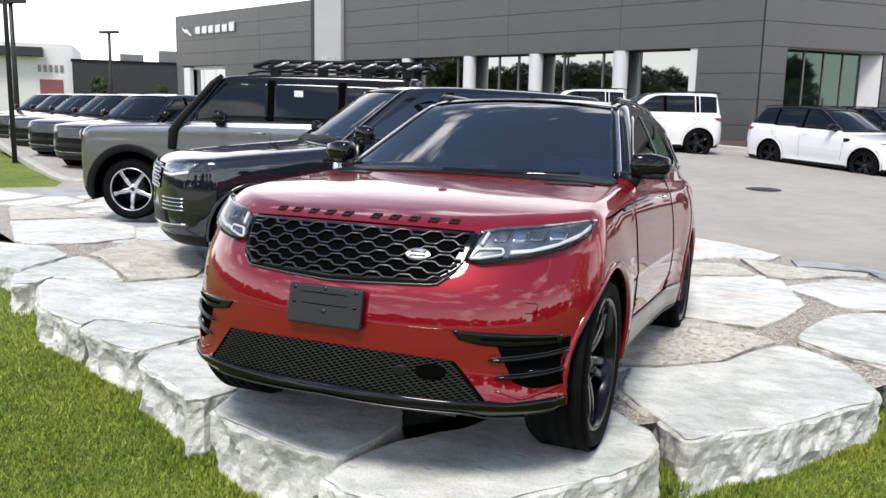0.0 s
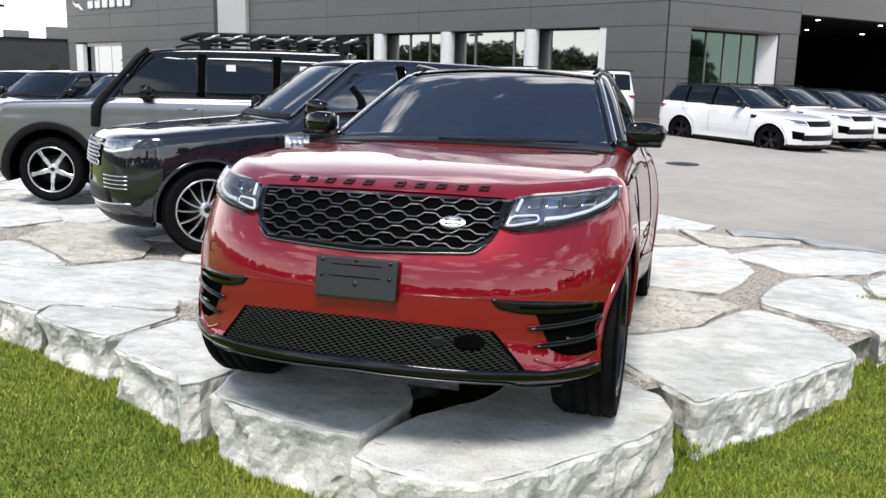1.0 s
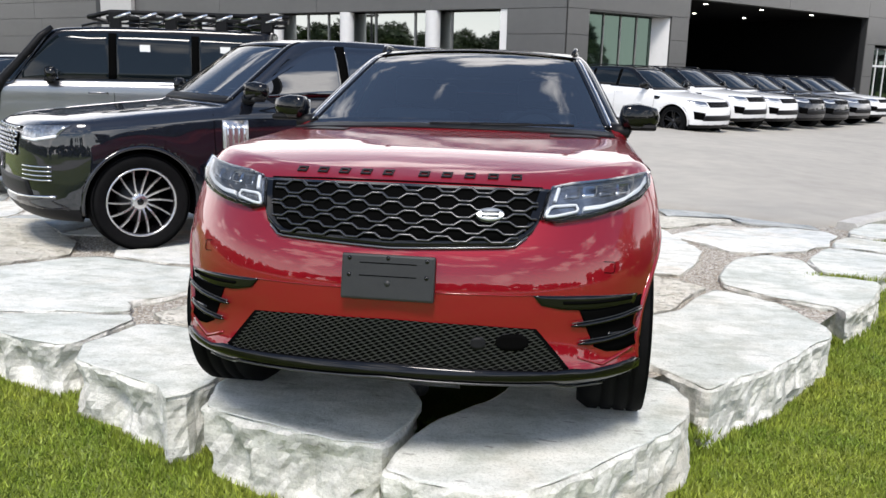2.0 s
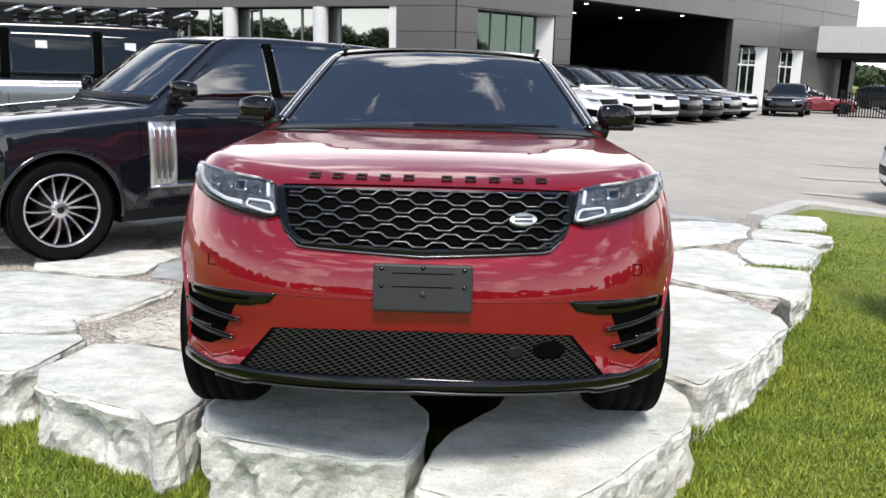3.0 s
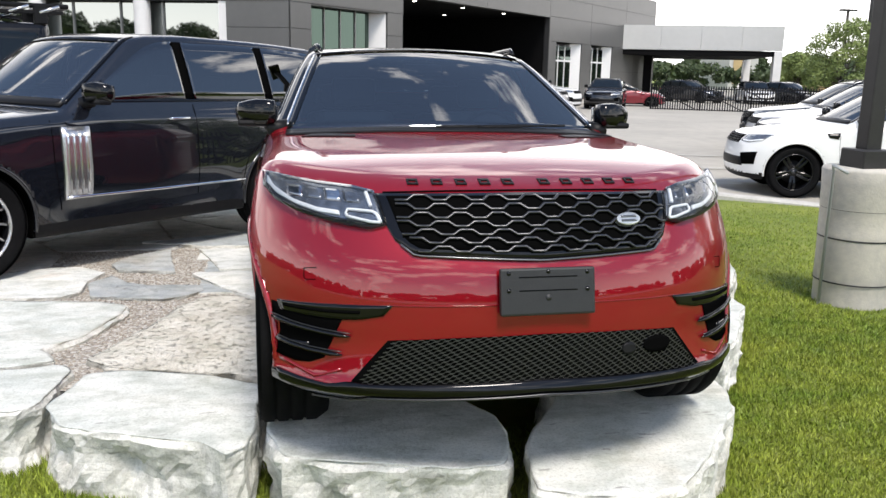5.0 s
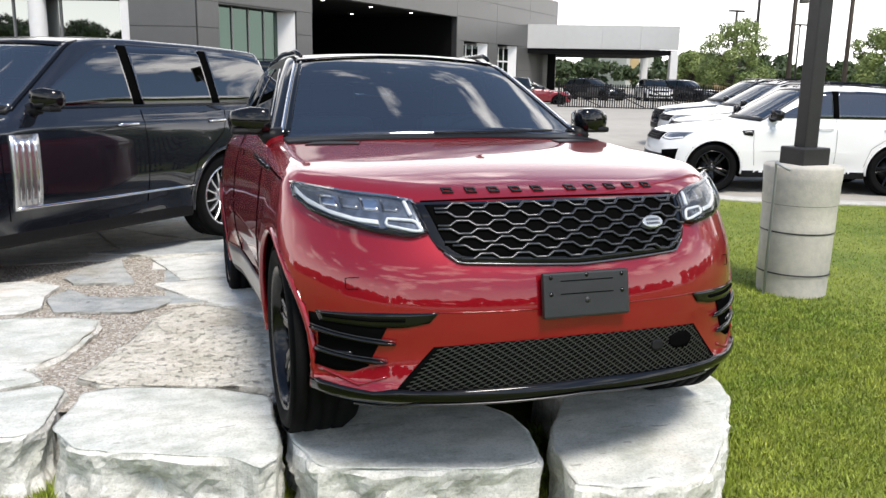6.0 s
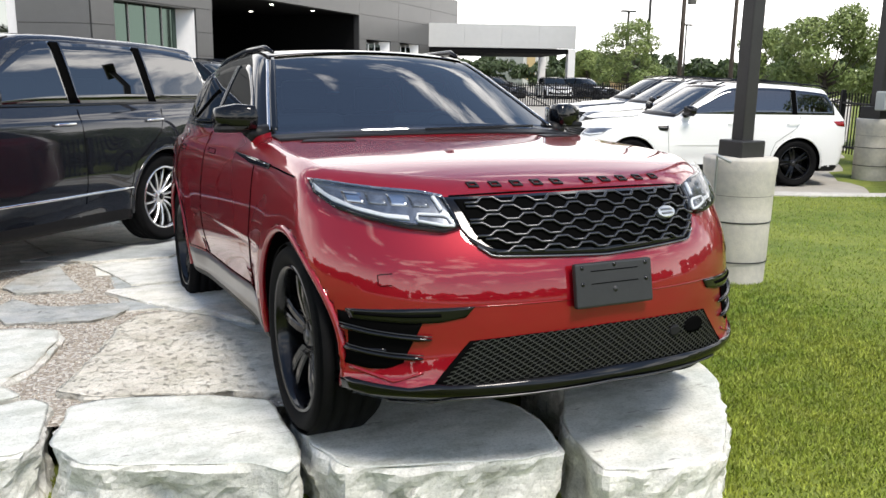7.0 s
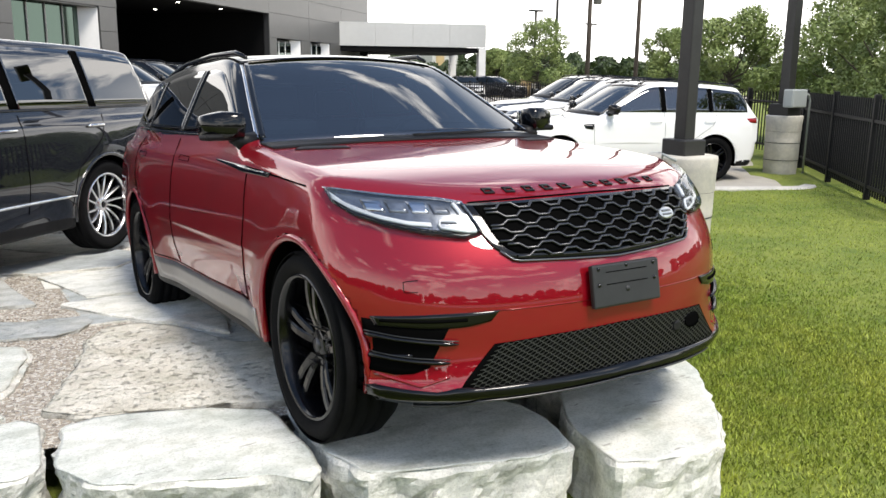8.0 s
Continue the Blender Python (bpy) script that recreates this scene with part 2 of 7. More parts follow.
def lathe_mesh(name, profile, material, n=32, axis="z", smooth=True, closed=False):
    """profile: (radius, height) pairs, turned round the axis."""
    verts, faces = [], []
    k = len(profile)
    for i in range(n):
        a = 2 * math.pi * i / n
        for r, h in profile:
            p = (r * math.cos(a), r * math.sin(a), h)
            verts.append(p if axis == "z" else (h, p[0], p[1]))
    for i in range(n):
        j = (i + 1) % n
        for q in range(k if closed else k - 1):
            w = (q + 1) % k
            faces.append((i * k + q, j * k + q, j * k + w, i * k + w))
    me = mesh(name, verts, faces, material, smooth)
    return me


def prism_mesh(name, poly, z0, z1, material, bevel=0.0):
    """An upright prism over a plan polygon (counter-clockwise)."""
    bm = bmesh.new()
    low = [bm.verts.new((x, y, z0)) for x, y in poly]
    f = bm.faces.new(low[::-1])
    r = bmesh.ops.extrude_face_region(bm, geom=[f])
    for v in r["geom"]:
        if isinstance(v, bmesh.types.BMVert):
            v.co.z = z1
    bmesh.ops.recalc_face_normals(bm, faces=bm.faces[:])
    if bevel > 0:
        bmesh.ops.bevel(bm, geom=bm.edges[:], offset=bevel, segments=1, affect="EDGES")
    return bm_mesh(name, bm, material)


def tube_mesh(name, pts, radius, material, n=8, smooth=True, flat=1.0):
    """A tube along a line of points; radius may be a list. flat squeezes it along z."""
    pts = [Vector(p) for p in pts]
    rad = radius if isinstance(radius, (list, tuple)) else [radius] * len(pts)
    verts, faces = [], []
    for i, p in enumerate(pts):
        d = (pts[min(i + 1, len(pts) - 1)] - pts[max(i - 1, 0)]).normalized()
        u = d.cross(Vector((0, 0, 1)))
        if u.length < 0.05:
            u = d.cross(Vector((1, 0, 0)))
        u.normalize()
        w = u.cross(d)
        for k in range(n):
            a = 2 * math.pi * k / n
            verts.append(p + (u * math.cos(a) + w * math.sin(a) * flat) * rad[i])
    for i in range(len(pts) - 1):
        for k in range(n):
            j = (k + 1) % n
            faces.append((i * n + k, i * n + j, (i + 1) * n + j, (i + 1) * n + k))
    faces.append(tuple(range(n))[::-1])
    faces.append(tuple((len(pts) - 1) * n + k for k in range(n)))
    return mesh(name, verts, faces, material, smooth)


def curve1(pts):
    """A smooth function through (argument, value) pairs."""
    xs, ys = np.array([p[0] for p in pts], float), np.array([p[1] for p in pts], float)
    tt = np.linspace(xs[0], xs[-1], 500)
    m = np.gradient(ys, xs)
    i = np.clip(np.searchsorted(xs, tt) - 1, 0, len(xs) - 2)
    h = xs[i + 1] - xs[i]
    s = (tt - xs[i]) / h
    yy = (2 * s**3 - 3 * s**2 + 1) * ys[i] + (s**3 - 2 * s**2 + s) * h * m[i] + (-2 * s**3 + 3 * s**2) * ys[i + 1] + (s**3 - s**2) * h * m[i + 1]
    return lambda v: np.interp(v, tt, yy)


def smax(a, b, k):
    h = np.maximum(k - np.abs(a - b), 0) / k
    return np.maximum(a, b) + h * h * k * 0.25


def smin(a, b, k):
    return -smax(-a, -b, k)


def gradient(f, p, e=0.002):
    x, y, z = p[:, 0], p[:, 1], p[:, 2]
    return np.stack([f(x + e, y, z) - f(x - e, y, z), f(x, y + e, z) - f(x, y - e, z), f(x, y, z + e) - f(x, y, z - e)], 1) / (2 * e)


def net(f, lo, hi, h):
    """A quad mesh of the surface f = 0 inside a box, with its normals."""
    n = [int(math.ceil((hi[i] - lo[i]) / h)) + 1 for i in range(3)]
    ax = [lo[i] + h * np.arange(n[i]) for i in range(3)]
    g = f(*np.meshgrid(*ax, indexing="ij"))
    inside = g < 0
    c = [n[0] - 1, n[1] - 1, n[2] - 1]
    tot, cnt = np.zeros((*c, 3)), np.zeros(c)
    base = np.stack(np.meshgrid(*[np.arange(q) for q in c], indexing="ij"), -1).astype(float)
    corner = lambda a, dx, dy, dz: a[dx:dx + c[0], dy:dy + c[1], dz:dz + c[2]]
    for axis in range(3):
        for p in (0, 1):
            for q in (0, 1):
                o = [p, q]
                o.insert(axis, 0)
                o2 = list(o)
                o2[axis] = 1
                a, b = corner(g, *o), corner(g, *o2)
                cross = (a < 0) != (b < 0)
                t = np.where(cross, a / np.where(cross, a - b, 1), 0)
                pt = base + np.array(o, float)
                pt[..., axis] += t
                tot += pt * cross[..., None]
                cnt += cross
    act = cnt > 0
    idx = -np.ones(c, int)
    idx[act] = np.arange(act.sum())
    v = np.array(lo) + h * tot[act] / cnt[act][:, None]
    for _ in range(3):
        d = f(v[:, 0], v[:, 1], v[:, 2])
        gr = gradient(f, v)
        step = gr * (d / np.maximum((gr * gr).sum(1), 0.05))[:, None]
        v = v - np.clip(step, -0.6 * h, 0.6 * h)
    faces = []
    for axis in range(3):
        s1, s2 = [slice(None)] * 3, [slice(None)] * 3
        s1[axis], s2[axis] = slice(0, n[axis] - 1), slice(1, n[axis])
        cross = inside[tuple(s1)] != inside[tuple(s2)]
        flip = inside[tuple(s1)]
        e = np.argwhere(cross)
        fl = flip[cross]
        b, d = [k for k in range(3) if k != axis]
        ok = (e[:, b] > 0) & (e[:, d] > 0) & (e[:, b] < n[b] - 1) & (e[:, d] < n[d] - 1)
        e, fl = e[ok], fl[ok]
        quad = []
        for ob, od in ((-1, -1), (0, -1), (0, 0), (-1, 0)):
            q = e.copy()
            q[:, b] += ob
            q[:, d] += od
            quad.append(idx[q[:, 0], q[:, 1], q[:, 2]])
        quad = np.stack(quad, 1)
        rev = fl if axis != 1 else ~fl
        quad[~rev] = quad[~rev][:, ::-1]
        faces.append(quad)
    faces = np.concatenate(faces)
    nor = gradient(f, v)
    nor /= np.maximum(np.linalg.norm(nor, axis=1), 1e-6)[:, None]
    return v, faces, nor


def shell_mesh(name, v, faces, nor, material):
    used = np.unique(faces)
    back = np.zeros(len(v), int)
    back[used] = np.arange(len(used))
    me = mesh(name, v[used], back[faces], material, True)
    me.normals_split_custom_set_from_vertices([tuple(q) for q in nor[used]])
    return me


def drop(f, p, way, far=2.5, steps=90):
    """The first points at which rays from p along way meet the surface f = 0."""
    p, way = np.array(p, float), np.array(way, float)
    lo, hi = np.zeros(len(p)), np.full(len(p), float(far))
    found = np.zeros(len(p), bool)
    for s in np.linspace(0, far, steps):
        q = p + way * s
        inn = (f(q[:, 0], q[:, 1], q[:, 2]) < 0) & ~found
        hi[inn] = s
        lo[inn] = max(s - far / (steps - 1), 0)
        found |= inn
    for _ in range(18):
        mid = (lo + hi) / 2
        q = p + way * mid[:, None]
        inn = f(q[:, 0], q[:, 1], q[:, 2]) < 0
        hi, lo = np.where(inn, mid, hi), np.where(inn, lo, mid)
    return p + way * hi[:, None]


def resample(line, n):
    line = np.array(line, float)
    d = np.r_[0, np.cumsum(np.linalg.norm(np.diff(line, axis=0), axis=1))]
    t = np.linspace(0, d[-1], n)
    return np.stack([np.interp(t, d, line[:, k]) for k in range(line.shape[1])], 1)


def patch_mesh(name, f, a, b, view, material, off=0.003, deep=0.02, n=24, m=8, mirror=False, start=None, keep=False):
    """A curved plate laid on the surface f, between two lines given in a front view (x, z), a side view (y, z) or from above (x, y)."""
    A = np.array(a, float) if keep else resample(a, n)
    B = np.array(b, float) if keep else resample(b, n)
    n = len(A)
    uv = np.concatenate([A + (B - A) * t for t in np.linspace(0, 1, m)])
    if view == "front":
        s = -1.4 if start is None else start
        p, way = np.stack([uv[:, 0], np.full(len(uv), s), uv[:, 1]], 1), (0, 1, 0)
    elif view == "side":
        p, way = np.stack([np.full(len(uv), 1.4), uv[:, 0], uv[:, 1]], 1), (-1, 0, 0)
    elif view == "back":
        p, way = np.stack([uv[:, 0], np.full(len(uv), 5.6), uv[:, 1]], 1), (0, -1, 0)
    else:
        p, way = np.stack([uv[:, 0], uv[:, 1], np.full(len(uv), 2.6)], 1), (0, 0, -1)
    q = drop(f, p, way)
    g = gradient(f, q)
    g /= np.maximum(np.linalg.norm(g, axis=1), 1e-6)[:, None]
    out, inn = q + g * off, q - g * deep
    faces = []
    N = len(q)
    for j in range(m - 1):
        for i in range(n - 1):
            k = j * n + i
            faces.append((k, k + 1, k + n + 1, k + n))
    ring = list(range(n)) + [j * n + n - 1 for j in range(1, m)] + [(m - 1) * n + i for i in range(n - 2, -1, -1)] + [j * n for j in range(m - 2, 0, -1)]
    top = len(faces)
    for i in range(len(ring)):
        r0, r1 = ring[i], ring[(i + 1) % len(ring)]
        faces.append((r0, r0 + N, r1 + N, r1))
    v = np.concatenate([out, inn])
    if mirror:
        v = v * np.array([-1, 1, 1])
    # orient by the surface's own normal
    q0 = [v[w] for w in faces[(m // 2) * (n - 1) + n // 2 if m > 1 else 0]]
    nn = np.cross(q0[1] - q0[0], q0[2] - q0[1])
    gg = g[N // 2] * (np.array([-1, 1, 1]) if mirror else 1)
    if nn @ gg < 0:
        faces = [tuple(w[::-1]) for w in faces]
    me = mesh(name, v, faces, material)
    me.polygons.foreach_set("use_smooth", [i < top for i in range(len(faces))])
    me.update()
    return me


def lie(f, x, z, off=0.004, view="front"):
    """A point of the front (x, z) or the side (y, z) laid on the surface f."""
    q = drop(f, [(x, -1.4, z)], (0, 1, 0))[0] if view == "front" else drop(f, [(1.4, x, z)], (-1, 0, 0))[0]
    g = gradient(f, q[None])[0]
    return q + off * g / max(np.linalg.norm(g), 1e-6)


def lie_many(f, pts, off=0.004, view="front"):
    """Points of the front (x, z) or the side (y, z) laid on the surface f."""
    pts = np.array(pts, float)
    if view == "front":
        q = drop(f, np.stack([pts[:, 0], np.full(len(pts), -1.4), pts[:, 1]], 1), (0, 1, 0))
    else:
        q = drop(f, np.stack([np.full(len(pts), 1.4), pts[:, 0], pts[:, 1]], 1), (-1, 0, 0))
    g = gradient(f, q)
    return q + off * g / np.maximum(np.linalg.norm(g, axis=1), 1e-6)[:, None]

# ---- ground ----


def road_z(x, y):
    """The yard rises gently towards the showroom."""
    s = min(max((y - 8) / 14, 0), 1)
    low = min(max((x - 3.5) / 3.5, 0), 1) * min(max((26 - y) / 12, 0), 1)
    return 0.10 + 0.4 * s * s * (3 - 2 * s) * min(max((9 - x) / 8, 0), 1.4) - 0.22 * low


EDGE = [(-60, 39.0), (-21, 15.0), (-12.4, 9.5), (-11.4, 8.2), (-3.0, 8.6), (0.4, 8.4), (1.0, 8.0), (1.7, 7.3), (2.2, 7.1), (2.85, 6.65), (3.4, 6.4), (3.7, 6.4), (4.3, 7.25), (4.6, 7.75), (5.0, 8.25), (5.6, 8.1), (10.4, 5.75), (10.75, 6.0), (11.6, 7.7), (12.6, 8.4), (60, 46)]


def edge_y(x):
    """The near edge of the asphalt."""
    return float(np.interp(x, [p[0] for p in EDGE], [p[1] for p in EDGE]))


def lawn_z(x, y):
    s = min(max((y - 0.8) / 5.5, 0), 1)
    rise = (0.10 * max(0, 1 - max(x - 2.5, 0) / 3) - 0.10 * min(max((x - 4) / 3, 0), 1) if x > 0 else 0.08) * s
    if abs(x) > 50 or abs(y) > 50:
        return -0.02
    return rise + 0.012 * noise.noise(Vector((x * 0.7, y * 0.7, 0.3)))


# the paved ground between the slabs
gravel_poly = [(-12.4, 7.6), (-9.0, 4.6), (-6.0, 2.9), (-4.1, 1.5), (-2.9, 0.7), (-1.6, 0.55), (-0.8, 0.38), (0.9, 0.38), (1.5, 1.0), (2.1, 1.7), (2.8, 2.9), (3.4, 4.2), (3.95, 5.6), (3.9, 6.3), (3.5, 6.6), (2.9, 6.85), (1.75, 7.5), (0.5, 8.7), (-3.0, 9.0), (-11.4, 8.9)]


def in_poly(x, y, poly):
    c, j = False, len(poly) - 1
    for i in range(len(poly)):
        (xi, yi), (xj, yj) = poly[i], poly[j]
        if (yi > y) != (yj > y) and x < (xj - xi) * (y - yi) / (yj - yi) + xi:
            c = not c
        j = i
    return c


def ground_z(x, y):
    if in_poly(x, y, gravel_poly):
        return -0.04
    return lawn_z(x, y) if y < edge_y(x) + 0.2 else min(lawn_z(x, y), road_z(x, y) - 0.06)


gx = [-2500, -700, -200, -90, -60] + [-40 + 0.5 * i for i in range(141)] + [45, 60, 90, 200, 700, 2500]
gy = [-2500, -700, -200, -60, -25] + [-12 + 0.5 * i for i in range(81)] + [40, 60, 90, 200, 700, 2500]
gv = [(x, y, ground_z(x, y)) for y in gy for x in gx]
gf = [(j * len(gx) + i, j * len(gx) + i + 1, (j + 1) * len(gx) + i + 1, (j + 1) * len(gx) + i) for j in range(len(gy) - 1) for i in range(len(gx) - 1)]
tagged(part("ground", mesh("ground", gv, gf, M_GRASS, True)), "short mown green lawn reaching out to the horizon", "lawn", kind="structure")

rx = [-60 + 0.5 * i for i in range(241)]
rt = [0, 0, 0.006, 0.015, 0.03, 0.05, 0.075, 0.1, 0.13, 0.16, 0.2, 0.24, 0.28, 0.33, 0.4, 0.5, 0.65, 0.8, 1.0]
rv = []
for k_, t in enumerate(rt):
    for x in rx:
        e = edge_y(x)
        y = e + (100 - e) * t
        # the sheet turns down along its edge
        rv.append((x, y - (0.06 if k_ == 0 else 0), road_z(x, y) - (0.10 if k_ == 0 else 0)))
rf_ = [(j * len(rx) + i, j * len(rx) + i + 1, (j + 1) * len(rx) + i + 1, (j + 1) * len(rx) + i) for j in range(len(rt) - 1) for i in range(len(rx) - 1)]
tagged(part("road", mesh("road", rv, rf_, M_ASPHALT, True)), "pale worn asphalt of the dealer's yard", "asphalt", kind="structure")


def kerb(points, name="kerb", w=0.16, h=0.12, base=None):
    """A concrete kerb along a line; a real step with a worn edge."""
    p = resample(points, max(8, int(len(points) * 6)))
    verts, faces = [], []
    prof = ((0, -0.1), (0, h - 0.015), (0.015, h), (w - 0.03, h), (w, h - 0.03), (w, -0.1))
    for i in range(len(p)):
        d = p[min(i + 1, len(p) - 1)] - p[max(i - 1, 0)]
        d = d / max(np.linalg.norm(d), 1e-6)
        nrm = np.array([d[1], -d[0]])
        z = road_z(p[i][0], p[i][1]) if base is None else base
        for a, b in prof:
            q = p[i] + nrm * a
            verts.append((q[0], q[1], z + b + 0.004 * noise.noise(Vector((q[0] * 3, q[1] * 3, b * 9)))))
    k = len(prof)
    for i in range(len(p) - 1):
        for j in range(k - 1):
            faces.append((i * k + j, i * k + j + 1, (i + 1) * k + j + 1, (i + 1) * k + j))
    faces += [tuple(range(k)), tuple(range(len(verts) - 1, len(verts) - 1 - k, -1))]
    return tagged(part(name, mesh(name, verts, faces, M_KERB)), "pale concrete kerb along the lawn's edge", "kerb", kind="structure")


kerb([(3.56, 6.25), (3.88, 6.75), (4.26, 7.25), (4.6, 7.75), (4.92, 8.12), (5.25, 8.2), (5.6, 8.05), (10.3, 5.72), (10.65, 5.85)], w=0.22, h=0.07)
kerb([(-21, 14.9), (-12.6, 9.5), (-12.0, 9.2), (-11.2, 9.2)], w=0.2, h=0.05)
kerb([(-30, 36.5), (-6.0, 27.2), (0.2, 24.9), (1.1, 25.1), (8.5, 32.6), (18.5, 42.5)], w=0.3, h=0.16)

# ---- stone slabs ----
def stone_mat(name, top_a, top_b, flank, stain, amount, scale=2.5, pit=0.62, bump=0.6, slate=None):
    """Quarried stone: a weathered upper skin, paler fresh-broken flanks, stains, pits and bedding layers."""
    m = bpy.data.materials.new(name)
    m.use_nodes = True
    n, l = m.node_tree.nodes, m.node_tree.links
    b = n["Principled BSDF"]
    b.inputs["Roughness"].default_value = 0.88
    b.inputs["Specular IOR Level"].default_value = 0.25
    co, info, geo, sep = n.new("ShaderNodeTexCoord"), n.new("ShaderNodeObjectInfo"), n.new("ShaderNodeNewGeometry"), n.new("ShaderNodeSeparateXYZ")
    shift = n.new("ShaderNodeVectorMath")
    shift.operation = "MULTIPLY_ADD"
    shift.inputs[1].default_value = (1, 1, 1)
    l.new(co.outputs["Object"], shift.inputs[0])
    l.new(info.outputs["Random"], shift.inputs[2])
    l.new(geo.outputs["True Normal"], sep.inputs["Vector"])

    def noise_of(sc, detail, rough, squash=None):
        t = n.new("ShaderNodeTexNoise")
        t.inputs["Scale"].default_value, t.inputs["Detail"].default_value, t.inputs["Roughness"].default_value = sc, detail, rough
        if squash:
            mp = n.new("ShaderNodeMapping")
            mp.inputs["Scale"].default_value = squash
            l.new(shift.outputs["Vector"], mp.inputs["Vector"])
            l.new(mp.outputs["Vector"], t.inputs["Vector"])
        else:
            l.new(shift.outputs["Vector"], t.inputs["Vector"])
        return t.outputs["Fac"]

    def ramp(value, lo, hi, to0=0.0, to1=1.0):
        r = n.new("ShaderNodeMapRange")
        r.inputs["From Min"].default_value, r.inputs["From Max"].default_value = lo, hi
        r.inputs["To Min"].default_value, r.inputs["To Max"].default_value = to0, to1
        l.new(value, r.inputs["Value"])
        return r.outputs["Result"]

    def mixed(fac, c1, c2, how="MIX"):
        x = n.new("ShaderNodeMixRGB")
        x.blend_type = how
        l.new(fac, x.inputs["Fac"])
        for sock, c in (("Color1", c1), ("Color2", c2)):
            if isinstance(c, tuple):
                x.inputs[sock].default_value = (*c, 1)
            else:
                l.new(c, x.inputs[sock])
        return x.outputs["Color"]

    blot = noise_of(scale, 9, 0.62)
    pits = noise_of(25, 8, 0.74)
    fine = noise_of(85, 4, 0.7)
    beds = noise_of(7.0, 9, 0.7, (1, 1, 2.2))
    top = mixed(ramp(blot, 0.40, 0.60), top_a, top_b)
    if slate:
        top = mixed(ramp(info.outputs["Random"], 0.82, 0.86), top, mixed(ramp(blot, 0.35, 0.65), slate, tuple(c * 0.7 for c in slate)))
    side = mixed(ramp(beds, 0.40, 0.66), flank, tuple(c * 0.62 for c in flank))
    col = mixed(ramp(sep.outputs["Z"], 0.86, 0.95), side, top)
    col = mixed(ramp(noise_of(1.3, 8, 0.6), 0.56, 0.70, 0.0, amount), col, stain)
    col = mixed(ramp(pits, pit, pit + 0.09, 0.0, 0.62), col, (0.19, 0.175, 0.15))
    patch = noise_of(5.5, 7, 0.66, (1.0, 1.7, 1.0))
    col = mixed(ramp(patch, 0.45, 0.64, 0.0, 0.85), col, (0.70, 0.715, 0.68), "MULTIPLY")
    nick = noise_of(11.0, 5, 0.55, (0.55, 2.6, 1.4))
    col = mixed(ramp(nick, 0.665, 0.70, 0.0, 0.75), col, (0.30, 0.29, 0.265))
    col = mixed(ramp(fine, 0.51, 0.37, 0.0, 0.5), col, (0.60, 0.60, 0.575), "MULTIPLY")
    l.new(col, b.inputs["Base Color"])
    add = n.new("ShaderNodeMath")
    add.operation = "SUBTRACT"
    l.new(blot, add.inputs[0])
    l.new(ramp(pits, pit - 0.06, pit + 0.08, 0.0, 0.5), add.inputs[1])
    add2 = n.new("ShaderNodeMath")
    add2.operation = "MULTIPLY_ADD"
    add2.inputs[1].default_value = 0.26
    l.new(fine, add2.inputs[0])
    l.new(add.outputs["Value"], add2.inputs[2])
    lay = n.new("ShaderNodeMath")
    lay.operation = "MULTIPLY_ADD"
    lay.inputs[1].default_value = 0.9
    l.new(beds, lay.inputs[0])
    l.new(add2.outputs["Value"], lay.inputs[2])
    bp = n.new("ShaderNodeBump")
    bp.inputs["Strength"].default_value, bp.inputs["Distance"].default_value = bump, 0.03
    l.new(lay.outputs["Value"], bp.inputs["Height"])
    l.new(bp.outputs["Normal"], b.inputs["Normal"])
    return m


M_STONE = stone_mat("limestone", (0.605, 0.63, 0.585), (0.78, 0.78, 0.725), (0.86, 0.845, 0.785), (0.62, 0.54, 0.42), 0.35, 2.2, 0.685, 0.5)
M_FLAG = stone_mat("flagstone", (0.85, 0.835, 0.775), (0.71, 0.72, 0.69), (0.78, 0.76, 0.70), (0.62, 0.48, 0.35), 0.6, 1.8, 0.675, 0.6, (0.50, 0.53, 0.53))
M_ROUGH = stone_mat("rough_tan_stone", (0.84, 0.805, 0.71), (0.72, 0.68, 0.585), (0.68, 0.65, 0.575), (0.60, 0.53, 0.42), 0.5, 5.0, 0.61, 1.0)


def top_z(x, y):
    """The slabs fall away slightly from the front edge."""
    return 0.298 - 0.032 * min(max(y, -0.3), 5.6)


